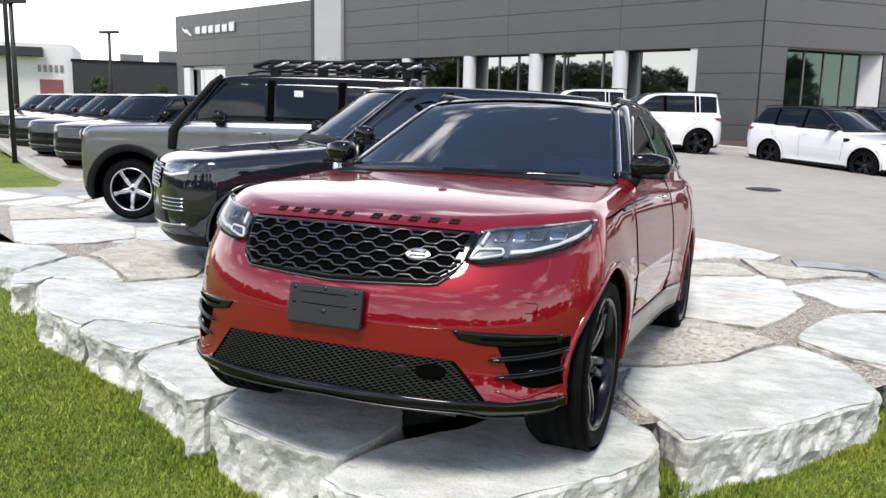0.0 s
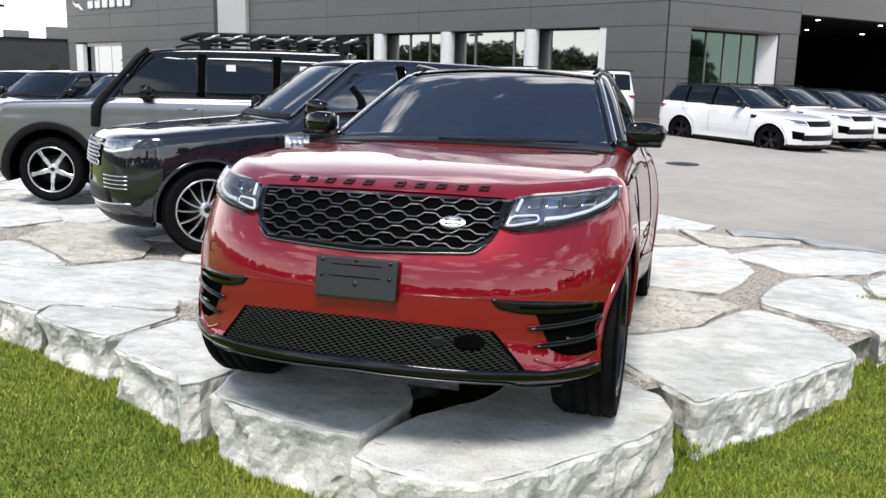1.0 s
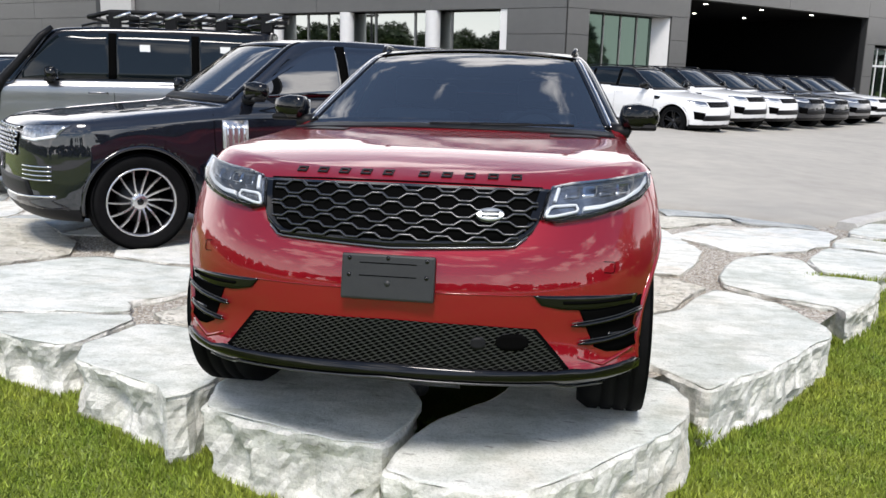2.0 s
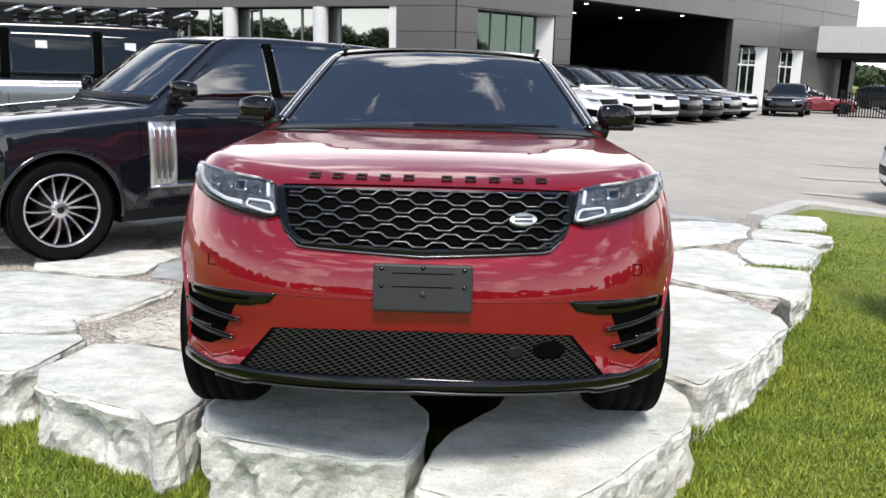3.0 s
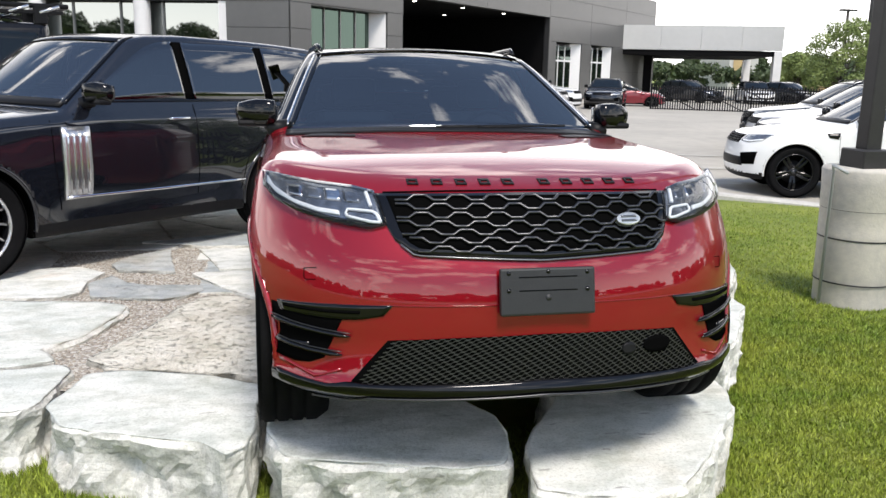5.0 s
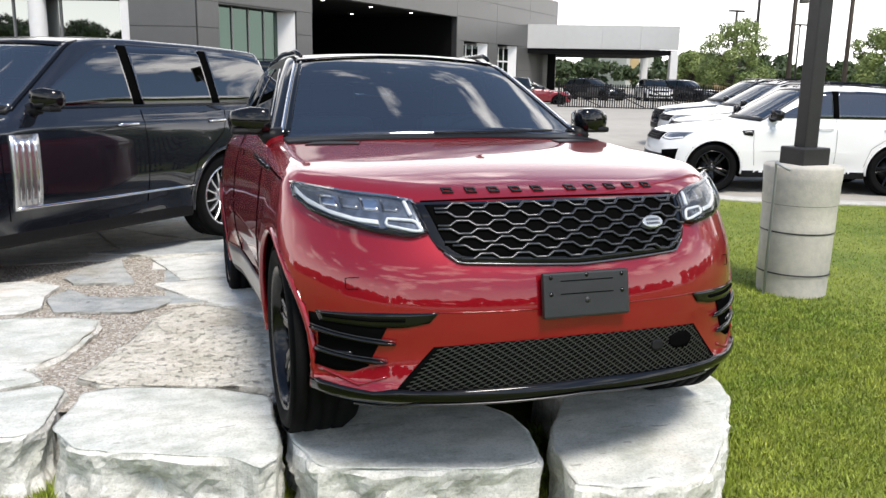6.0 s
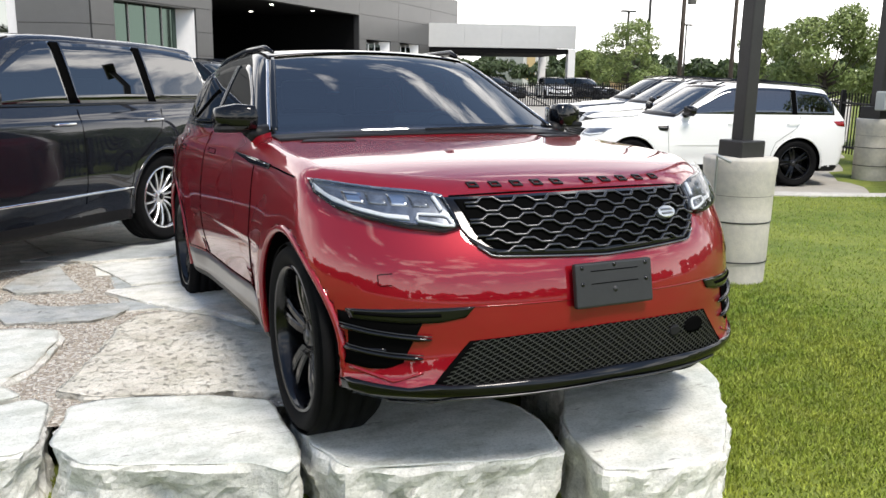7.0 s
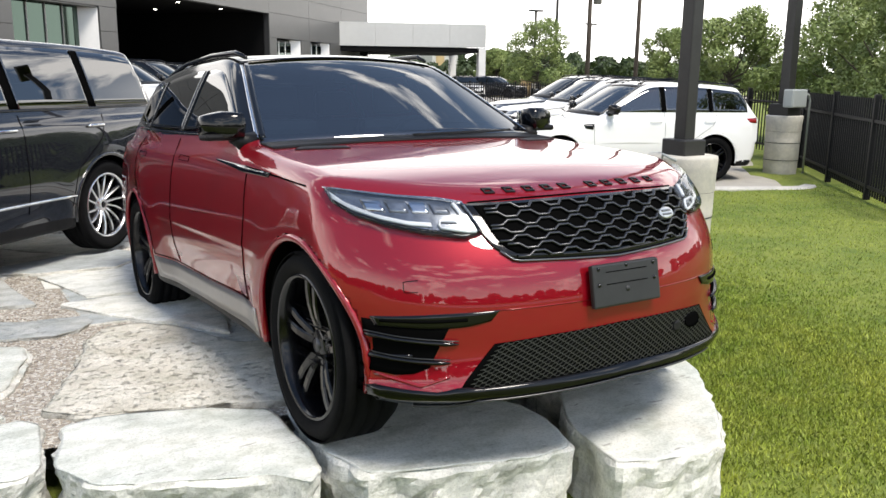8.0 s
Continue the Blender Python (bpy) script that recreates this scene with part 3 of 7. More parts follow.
def stone_mesh(name, poly, material, low, rough=0.03, lift=0.0, step=0.045, seed=1.0, lip=0.012, block=False):
    """A quarried slab over a plan outline: steep broken flanks, a chipped upper edge and a slightly uneven top."""
    p = np.array(poly, float)
    n = max(16, int(sum(np.linalg.norm(p[i] - p[i - 1]) for i in range(len(p))) / step))
    if block:
        # corners worn round, and an uneven run between them
        p = np.stack([p * 0.91 + np.roll(p, -1, 0) * 0.09, p * 0.09 + np.roll(p, -1, 0) * 0.91], 1).reshape(-1, 2)
    b = resample(np.vstack([p, p[:1]]), n + 1)[:-1]
    cen = b.mean(0)
    if block:
        for i in range(n):
            d = b[i] - cen
            w_ = 0.016 * noise.noise(Vector((b[i][0] * 4 + seed, b[i][1] * 4, 8))) + 0.008 * noise.noise(Vector((b[i][0] * 13, b[i][1] * 13, seed)))
            b[i] = b[i] + d / max(np.linalg.norm(d), 1e-6) * w_
    levels = (0.0, 0.1, 0.2, 0.3, 0.4, 0.5, 0.6, 0.7, 0.79, 0.87, 0.94, 0.985, 1.0) if block else (0.0, 0.4, 0.75, 0.94, 1.0)
    E = len(levels) - 1
    inner = ((0.985, 1), (0.95, 1), (0.88, 1), (0.78, 1), (0.6, 1), (0.4, 1), (0.2, 1)) if block else ((0.93, 1), (0.7, 1), (0.35, 1))
    rings = [(1.0, lv) for lv in levels] + list(inner)
    verts, faces = [], []
    N = noise.noise
    for k, (sc, lv) in enumerate(rings):
        for i in range(n):
            d = b[i] - cen
            r = np.linalg.norm(d)
            u = d / max(r, 1e-6)
            q = cen + d * sc
            # broken facets: ridged bites out of the flank, deeper in the middle of its height
            hv = Vector((q[0] * 3.4 + seed, q[1] * 3.4, min(lv, 1.0) * 0.9 + seed))
            if k <= E:
                bite = abs(N(hv)) * 1.5 + abs(N(hv * 2.6)) * 0.8 + abs(N(hv * 6.3)) * 0.35
                out = rough * (0.55 - bite * (0.5 + 1.1 * math.sin(math.pi * min(lv, 0.9))))
                cut = lip * max(0.15, 0.8 + 1.5 * N(Vector((q[0] * 5 + seed, q[1] * 5, 2.0))) + 0.8 * N(Vector((q[0] * 16 + seed, q[1] * 16, 2.0))))
                if k >= E - 1:
                    out = min(out, 0.004) * 0.4 - (cut if k == E else cut * 0.45)
                q = q + u * out
            zt = top_z(q[0], q[1]) + lift
            z = low + (zt - low) * lv
            if 0 < k < E - 1:
                z += N(hv * 1.7) * rough * 0.35
            if k >= E:
                z = zt + 0.010 * N(Vector((q[0] * 2.2 + seed, q[1] * 2.2, 5.0))) + 0.005 * N(Vector((q[0] * 7, q[1] * 7, seed)))
                if k == E:
                    z -= (0.010 if block else 0.002) + 0.022 * max(0, N(hv * 1.9))
            verts.append((q[0], q[1], z))
    m = len(rings)
    for k in range(m - 1):
        for i in range(n):
            j = (i + 1) % n
            faces.append((k * n + i, k * n + j, (k + 1) * n + j, (k + 1) * n + i))
    verts.append((cen[0], cen[1], top_z(*cen) + lift))
    for i in range(n):
        faces.append(((m - 1) * n + i, (m - 1) * n + (i + 1) % n, len(verts) - 1))
    me = mesh(name, verts, faces, material)
    me.polygons.foreach_set("use_smooth", [q >= (E + 1) * n for q in range(len(faces))])
    return me


SLABS = []


def ccw(poly):
    return poly if sum(poly[i - 1][0] * poly[i][1] - poly[i][0] * poly[i - 1][1] for i in range(len(poly))) > 0 else poly[::-1]


def slab(poly, label, material=None, low=-0.08, rough=0.05, lift=0.0):
    poly = ccw(poly)
    SLABS.append(poly)
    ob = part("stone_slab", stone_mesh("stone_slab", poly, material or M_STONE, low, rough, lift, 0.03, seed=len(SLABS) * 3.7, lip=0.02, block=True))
    return tagged(ob, label, "stone slab", "stone slabs of the display platform")


slab([(-0.92, -0.13), (-0.88, 0.44), (-0.5, 0.38), (-0.16, 0.30), (-0.06, 0.05), (0.03, -0.13), (0.035, -0.30), (-0.01, -0.45), (-0.06, -0.58), (-0.20, -0.60), (-0.42, -0.55), (-0.66, -0.48), (-0.87, -0.37)], "thick pale limestone slab with chipped edge under a front wheel")
slab([(0.42, 0.52), (0.36, 0.10), (0.30, -0.03), (0.17, -0.25), (0.08, -0.38), (0.03, -0.50), (0.01, -0.64), (-0.01, -0.78), (0.12, -0.85), (0.36, -0.91), (0.52, -0.84), (0.68, -0.69), (0.88, -0.45), (1.06, -0.25), (1.16, -0.04), (1.18, 0.18), (1.11, 0.36), (0.95, 0.54), (0.72, 0.64)], "broad pale limestone slab with a rounded broken front edge")
slab([(0.84, 0.92), (1.05, 0.62), (1.20, 0.44), (1.28, 0.29), (1.45, 0.52), (1.66, 0.72), (1.84, 0.98), (1.98, 1.20), (2.13, 1.39), (2.18, 1.62), (2.13, 1.85), (2.05, 2.18), (1.86, 2.42), (1.66, 2.56), (1.50, 2.28), (1.33, 1.86), (1.12, 1.62), (0.96, 1.46), (0.80, 1.42)], "large smooth grey limestone slab at the lawn's edge")
slab([(2.08, 2.34), (2.38, 2.20), (2.41, 2.03), (2.67, 2.40), (2.91, 2.90), (2.98, 3.16), (2.60, 3.33), (2.62, 3.96), (2.36, 4.18), (2.06, 3.90), (1.90, 3.52), (1.76, 3.04), (1.75, 2.70)], "broad pale limestone edge slab with a rough flank")
slab([(2.64, 3.42), (2.99, 3.26), (3.24, 3.69), (3.56, 4.22), (3.53, 4.50), (3.28, 4.64), (3.04, 4.76), (2.68, 4.02)], "pale limestone edge slab with grass in its joint")
slab([(3.12, 4.82), (3.36, 4.70), (3.64, 4.53), (3.90, 4.76), (4.03, 5.08), (3.92, 5.26), (3.45, 5.50), (3.24, 5.2)], "narrow pale limestone edge slab beside the lawn")
slab([(3.52, 5.74), (3.72, 5.57), (4.04, 5.38), (4.36, 5.93), (4.48, 6.40), (3.98, 6.52), (3.72, 6.15)], "small pale limestone edge slab near the kerb")
slab([(-1.85, 0.29), (-1.74, 0.05), (-1.50, -0.06), (-1.30, -0.15), (-1.16, -0.21), (-1.06, -0.35), (-0.98, -0.28), (-0.955, -0.10), (-0.93, 0.44), (-1.12, 0.56), (-1.33, 0.65), (-1.60, 0.74), (-1.75, 0.70), (-1.79, 0.50)], "pale limestone slab with a split corner")
slab([(-1.70, 0.81), (-1.35, 0.69), (-0.92, 0.51), (-0.40, 0.40), (-0.10, 0.70), (-0.3, 1.45), (-0.72, 1.50), (-0.92, 2.02), (-1.15, 2.26), (-1.30, 2.26), (-1.46, 2.0), (-1.57, 1.6), (-1.68, 1.25), (-1.82, 0.95)], "rough tan stone slab beneath the red car", M_ROUGH, low=0.0, lift=-0.006)
slab([(-2.35, 0.79), (-1.89, 0.88), (-1.82, 0.76), (-1.84, 0.5), (-1.88, 0.30), (-1.95, 0.24), (-2.15, 0.28), (-2.32, 0.35), (-2.62, 0.48), (-2.70, 0.68)], "layered pale limestone slab with a flaking edge")
slab([(-2.38, 0.815), (-1.92, 0.91), (-1.98, 1.05), (-2.05, 1.12), (-1.90, 1.36), (-1.76, 1.80), (-1.75, 2.05), (-1.95, 2.18), (-2.36, 2.25), (-3.0, 2.42), (-3.25, 2.33), (-3.52, 1.84), (-4.22, 1.63), (-4.0, 1.34), (-3.32, 0.76), (-2.98, 0.63), (-2.68, 0.53), (-2.74, 0.71)], "long pale limestone slab at the lawn's edge")
slab([(-4.10, 1.42), (-4.23, 1.28), (-4.64, 1.66), (-4.72, 1.98), (-4.98, 2.66), (-4.79, 2.66), (-4.0, 2.22), (-3.64, 1.92), (-4.28, 1.70)], "low pale limestone slab at the lawn's edge")
slab([(-4.72, 1.78), (-4.80, 2.02), (-5.06, 2.68), (-5.67, 2.98), (-6.36, 2.86), (-5.75, 2.28), (-5.1, 1.86)], "low flat limestone slab at the lawn's edge")
slab([(-6.45, 2.92), (-7.0, 3.3), (-8.0, 4.2), (-8.7, 4.2), (-7.3, 3.1)], "low pale limestone slab at the lawn's edge")

# flagstones between the slabs, set in pea gravel
gb = bmesh.new()
gvs = [gb.verts.new((x, y, top_z(x, y) - 0.04)) for x, y in gravel_poly]
bmesh.ops.triangle_fill(gb, use_beauty=True, edges=[gb.edges.new((gvs[i - 1], gvs[i])) for i in range(len(gvs))])
bmesh.ops.recalc_face_normals(gb, faces=gb.faces[:])
for fc in gb.faces:
    if fc.normal.z < 0:
        fc.normal_flip()
bmesh.ops.subdivide_edges(gb, edges=gb.edges[:], cuts=6, use_grid_fill=True)
for v in gb.verts:
    v.co.z = top_z(v.co.x, v.co.y) - 0.036 - 0.03 * min(max((v.co.y - 5) / 3, 0), 1)
pavement = tagged(part("pavement", bm_mesh("pavement", gb, M_GRAVEL)), "irregular pale flagstones set in tan pea gravel", "paving", kind="structure")


def near_poly(x, y, poly, d):
    return in_poly(x, y, poly) or any(in_poly(x + d * a, y + d * b, poly) for a, b in ((1, 0), (-1, 0), (0, 1), (0, -1), (0.7, 0.7), (-0.7, 0.7), (0.7, -0.7), (-0.7, -0.7)))


def clip_cell(poly, px, py, nx, ny):
    """Keeps the side of a polygon at which (p - point) . n <= 0."""
    out = []
    for i in range(len(poly)):
        a, b = poly[i - 1], poly[i]
        da, db = (a[0] - px) * nx + (a[1] - py) * ny, (b[0] - px) * nx + (b[1] - py) * ny
        if da <= 0:
            out.append(a)
        if (da < 0) != (db < 0) and da != db:
            t = da / (da - db)
            out.append((a[0] + (b[0] - a[0]) * t, a[1] + (b[1] - a[1]) * t))
    return out


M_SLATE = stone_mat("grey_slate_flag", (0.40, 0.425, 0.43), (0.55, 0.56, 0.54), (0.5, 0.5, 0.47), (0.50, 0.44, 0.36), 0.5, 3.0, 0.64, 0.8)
LAID = []


def flag(poly, material=None, lift=-0.006):
    """A flagstone laid by its own outline."""
    poly = ccw(poly)
    LAID.append(poly)
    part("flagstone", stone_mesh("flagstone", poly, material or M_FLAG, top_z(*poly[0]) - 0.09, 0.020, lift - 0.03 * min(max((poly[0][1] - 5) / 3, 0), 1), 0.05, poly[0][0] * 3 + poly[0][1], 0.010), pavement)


# beside the driver's door and behind it
flag([(0.93, 3.05), (1.46, 2.86), (1.62, 2.62), (1.47, 2.34), (1.30, 1.9), (1.07, 1.66), (0.78, 1.50), (0.4, 1.6), (0.4, 2.9)], M_ROUGH)
flag([(0.92, 3.13), (1.27, 3.06), (1.48, 3.04), (1.67, 3.55), (1.82, 4.2), (1.69, 5.0), (1.6, 5.46), (1.31, 5.44), (0.70, 5.16)])
flag([(1.60, 5.08), (1.92, 4.62), (2.08, 4.30), (2.30, 4.28), (2.77, 4.5), (2.99, 4.84), (3.10, 4.86), (3.22, 5.25), (3.40, 5.6), (3.33, 5.84), (3.02, 5.99), (2.58, 5.88), (2.17, 5.92)])
flag([(0.0, 5.9), (0.59, 6.12), (1.09, 6.27), (1.36, 5.70), (0.69, 5.26), (0.0, 5.2)], M_ROUGH)
flag([(1.12, 6.72), (1.68, 6.42), (2.46, 6.44), (2.44, 6.22), (2.1, 6.05), (1.66, 5.64), (1.43, 5.78)], M_ROUGH)
flag([(0.4, 8.15), (0.96, 7.85), (1.58, 7.2), (1.4, 6.75), (1.06, 6.83), (0.5, 6.3), (-0.2, 6.6)])
flag([(1.66, 7.1), (2.2, 6.96), (2.8, 6.53), (3.3, 6.28), (3.34, 5.98), (2.55, 6.25), (2.5, 6.56), (1.75, 6.53)], M_SLATE)
# towards the black car
flag([(-2.52, 3.38), (-2.32, 3.38), (-2.10, 3.15), (-2.16, 2.86), (-2.14, 2.50), (-2.25, 2.36), (-2.6, 2.40), (-3.0, 2.55), (-3.2, 3.0)])
flag([(-2.15, 2.76), (-2.04, 3.06), (-1.91, 2.80), (-1.72, 2.68), (-1.36, 2.64), (-1.33, 2.46), (-1.46, 2.30), (-1.58, 2.24), (-2.06, 2.38)], M_SLATE, -0.012)
flag([(-2.12, 3.46), (-1.99, 3.87), (-1.73, 4.12), (-1.67, 3.66), (-1.59, 3.12), (-2.02, 3.24)], M_SLATE, -0.012)
flag([(-1.50, 4.08), (-0.90, 4.06), (-0.6, 3.7), (-0.7, 3.2), (-0.95, 3.13), (-1.27, 3.16), (-1.36, 3.56)])
flag([(-1.47, 3.03), (-1.19, 3.07), (-0.66, 3.12), (-0.5, 2.6), (-0.70, 1.72), (-0.88, 2.08), (-1.10, 2.34), (-1.24, 2.55)])
flag([(-2.04, 4.48), (-0.82, 5.12), (-0.5, 4.6), (-0.89, 4.13), (-1.53, 4.22)])
flag([(-5.03, 2.84), (-5.4, 4.0), (-4.70, 4.08), (-3.6, 3.0), (-3.33, 2.48), (-3.62, 1.99), (-4.15, 2.35), (-4.75, 2.76)], M_ROUGH, -0.010)
flag([(-6.3, 3.05), (-5.84, 3.12), (-5.62, 3.4), (-5.50, 4.04), (-6.30, 4.87), (-7.34, 5.26), (-7.9, 4.3)])
flag([(-9.4, 5.5), (-9.5, 6.1), (-8.43, 5.76), (-7.42, 5.34), (-7.77, 4.95), (-8.0, 4.4)], M_ROUGH)
LAID_OUT = ([(-8.5, 3.9), (-4.2, 1.2), (-1.8, 0.8), (-0.6, 1.5), (-0.4, 2.6), (-0.6, 5.1), (-2.1, 4.6), (-3.2, 3.2), (-3.6, 3.1), (-4.6, 4.2), (-5.5, 4.2), (-7.4, 5.5), (-9.8, 6.4)],
            [(0.3, 1.5), (1.0, 1.5), (1.7, 2.5), (2.4, 4.2), (3.3, 4.6), (3.6, 6.1), (2.8, 6.7), (1.0, 8.2), (-0.3, 6.7), (-0.1, 5.1), (0.6, 5.1), (0.85, 3.2), (0.3, 3.1)])

rng = random.Random(11)
gc_ = (-2.0, 4.2)
inner_poly = [(x + (gc_[0] - x) * 0.03, y + (gc_[1] - y) * 0.03) for x, y in gravel_poly]
sites = []
for gy_ in np.arange(-0.2, 8.4, 0.86):
    for gx_ in np.arange(-12, 4.4, 1.05):
        sx_, sy_ = gx_ + rng.uniform(-0.42, 0.42), gy_ + rng.uniform(-0.34, 0.34)
        if in_poly(sx_, sy_, inner_poly) and not any(near_poly(sx_, sy_, q, 0.06) for q in SLABS) and not any(near_poly(sx_, sy_, q, 0.12) for q in LAID_OUT):
            sites.append((sx_, sy_))
for (sx_, sy_) in sites:
    cell = [(sx_ - 1.1, sy_ - 0.9), (sx_ + 1.1, sy_ - 0.9), (sx_ + 1.1, sy_ + 0.9), (sx_ - 1.1, sy_ + 0.9)]
    gap = rng.uniform(0.006, 0.016) if rng.random() < 0.8 else rng.uniform(0.05, 0.10)
    for (ox, oy) in sites:
        d = math.hypot(ox - sx_, oy - sy_)
        if 1e-6 < d < 2.6 and cell:
            nx_, ny_ = (ox - sx_) / d, (oy - sy_) / d
            cell = clip_cell(cell, sx_ + nx_ * (d / 2 - gap), sy_ + ny_ * (d / 2 - gap), nx_, ny_)
    if len(cell) < 3:
        continue
    area = 0.5 * abs(sum(cell[i - 1][0] * cell[i][1] - cell[i][0] * cell[i - 1][1] for i in range(len(cell))))
    pulled = []
    for p in cell:
        t = 1.0
        while t > 0.3 and not (in_poly(sx_ + (p[0] - sx_) * t, sy_ + (p[1] - sy_) * t, inner_poly)):
            t -= 0.04
        pulled.append((sx_ + (p[0] - sx_) * t, sy_ + (p[1] - sy_) * t))
    cell = pulled
    if area < 0.07 or rng.random() < 0.07:
        continue
    a = sum(cell[i - 1][0] * cell[i][1] - cell[i][0] * cell[i - 1][1] for i in range(len(cell)))
    cell = cell if a > 0 else cell[::-1]
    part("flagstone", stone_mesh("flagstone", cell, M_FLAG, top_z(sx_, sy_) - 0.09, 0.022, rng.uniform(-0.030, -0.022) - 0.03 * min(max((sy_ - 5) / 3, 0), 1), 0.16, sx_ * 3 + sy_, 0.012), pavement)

# loose pebbles in the joints
pr = np.random.RandomState(8)
px_, py_ = pr.uniform(-6.5, 4.0, 60000), pr.uniform(-0.1, 6.5, 60000)
keep = np.array([in_poly(a, b, gravel_poly) for a, b in zip(px_, py_)])
for q in SLABS:
    keep &= ~np.array([in_poly(a, b, q) for a, b in zip(px_, py_)])
px_, py_ = px_[keep], py_[keep]
pn = len(px_)
ps_ = pr.uniform(0.005, 0.014, pn)[:, None, None] * pr.uniform(0.6, 1.3, (pn, 6, 1))
octa = np.array([(1, 0, 0), (0, 1, 0), (-1, 0, 0), (0, -1, 0), (0, 0, 0.8), (0, 0, -0.8)], float)
pt = pr.uniform(0, 6.28, pn)
rot = np.stack([np.stack([np.cos(pt), -np.sin(pt)], 1), np.stack([np.sin(pt), np.cos(pt)], 1)], 1)
pv = octa[None] * ps_
pv[:, :, :2] = np.einsum("nij,nkj->nki", rot, pv[:, :, :2])
pz_ = np.array([top_z(a, b) - 0.036 - 0.03 * min(max((b - 5) / 3, 0), 1) for a, b in zip(px_, py_)])
pv += np.stack([px_, py_, pz_], 1)[:, None]
ofs = np.array([(0, 1, 4), (1, 2, 4), (2, 3, 4), (3, 0, 4), (1, 0, 5), (2, 1, 5), (3, 2, 5), (0, 3, 5)], np.int32)
pf = (np.arange(pn, dtype=np.int32)[:, None, None] * 6 + ofs[None]).reshape(-1)
pm = bpy.data.meshes.new("pebbles")
pm.vertices.add(pn * 6)
pm.vertices.foreach_set("co", pv.reshape(-1))
pm.loops.add(len(pf))
pm.loops.foreach_set("vertex_index", pf)
pm.polygons.add(pn * 8)
pm.polygons.foreach_set("loop_start", np.arange(0, len(pf), 3, dtype=np.int32))
pm.update(calc_edges=True)
pm.materials.append(M_GRAVEL)
tagged(part("pebbles", pm), "loose tan and grey pebbles between the flagstones", "gravel", kind="stuff")

# grass blades near the camera's side
gr = np.random.RandomState(5)
zones = [(-9.0, 0.2, -1.9, 4.0, 95000), (0.4, 4.6, -1.8, 6.2, 95000), (4.6, 11.0, -2.0, 7.0, 60000), (-4.0, -0.3, -1.2, 0.8, 90000), (0.9, 3.2, -0.9, 2.2, 100000), (-22, -11.5, 7.8, 14.0, 16000)]
bx, by = [], []
for x0, x1, y0, y1, nb in zones:
    # the dense stretches thin out towards their borders
    X, Y = gr.uniform(x0, x1, nb) + gr.normal(0, 0.4, nb), gr.uniform(y0, y1, nb) + gr.normal(0, 0.4, nb)
    ok = Y < np.interp(X, [p[0] for p in EDGE], [p[1] - 0.25 for p in EDGE])
    for q in SLABS + [gravel_poly]:
        c, j = np.zeros(nb, bool), len(q) - 1
        for i in range(len(q)):
            (xi, yi), (xj, yj) = q[i], q[j]
            if yi != yj:
                c ^= ((yi > Y) != (yj > Y)) & (X < (xj - xi) * (Y - yi) / (yj - yi) + xi)
            j = i
        ok &= ~c
    bx.append(X[ok])
    by.append(Y[ok])
X, Y = np.concatenate(bx), np.concatenate(by)
Z = np.array([lawn_z(a, b) for a, b in zip(X, Y)]) - 0.005
# tufts rooted in a few joints of the paving
for tx, ty, sx_, sy_, tn in ((2.78, 3.30, 0.16, 0.04, 500), (1.23, 0.36, 0.05, 0.10, 500), (3.9, 5.33, 0.12, 0.03, 200)):
    X, Y = np.r_[X, gr.normal(tx, sx_, tn)], np.r_[Y, gr.normal(ty, sy_, tn)]
    Z = np.r_[Z, np.full(tn, top_z(tx, ty) - (0.02 if ty > 3 else 0.22))]
nb = len(X)
ang, hgt, wid = gr.uniform(0, 2 * math.pi, nb), gr.uniform(0.012, 0.036, nb), gr.uniform(0.003, 0.007, nb)
lean = gr.uniform(0.0, 0.03, nb)
la = gr.uniform(0, 2 * math.pi, nb)
# longer where the mower does not reach, along the stones
for q in SLABS:
    for i in range(len(q)):
        p0, p1 = np.array(q[i - 1]), np.array(q[i])
        d = p1 - p0
        t_ = np.clip(((X - p0[0]) * d[0] + (Y - p0[1]) * d[1]) / max(d @ d, 1e-9), 0, 1)
        near = np.hypot(X - p0[0] - t_ * d[0], Y - p0[1] - t_ * d[1]) < gr.uniform(0.02, 0.14, nb)
        hgt = np.where(near, np.maximum(hgt, gr.uniform(0.022, 0.05, nb)), hgt)
V = np.empty((nb, 3, 3))
V[:, 0] = np.stack([X - np.cos(ang) * wid, Y - np.sin(ang) * wid, Z], 1)
V[:, 1] = np.stack([X + np.cos(ang) * wid, Y + np.sin(ang) * wid, Z], 1)
V[:, 2] = np.stack([X + np.cos(la) * lean, Y + np.sin(la) * lean, Z + hgt], 1)
gm = bpy.data.meshes.new("grass")
gm.vertices.add(nb * 3)
gm.vertices.foreach_set("co", V.reshape(-1))
gm.loops.add(nb * 3)
gm.loops.foreach_set("vertex_index", np.arange(nb * 3, dtype=np.int32))
gm.polygons.add(nb)
gm.polygons.foreach_set("loop_start", np.arange(0, nb * 3, 3, dtype=np.int32))
gm.update(calc_edges=True)
gm.materials.append(M_BLADE)
tagged(part("grass", gm), "short green and yellowish mown grass blades", "grass", kind="stuff")

# ---- showroom ----
CORNER = Vector((0.08, 30.77, 0))


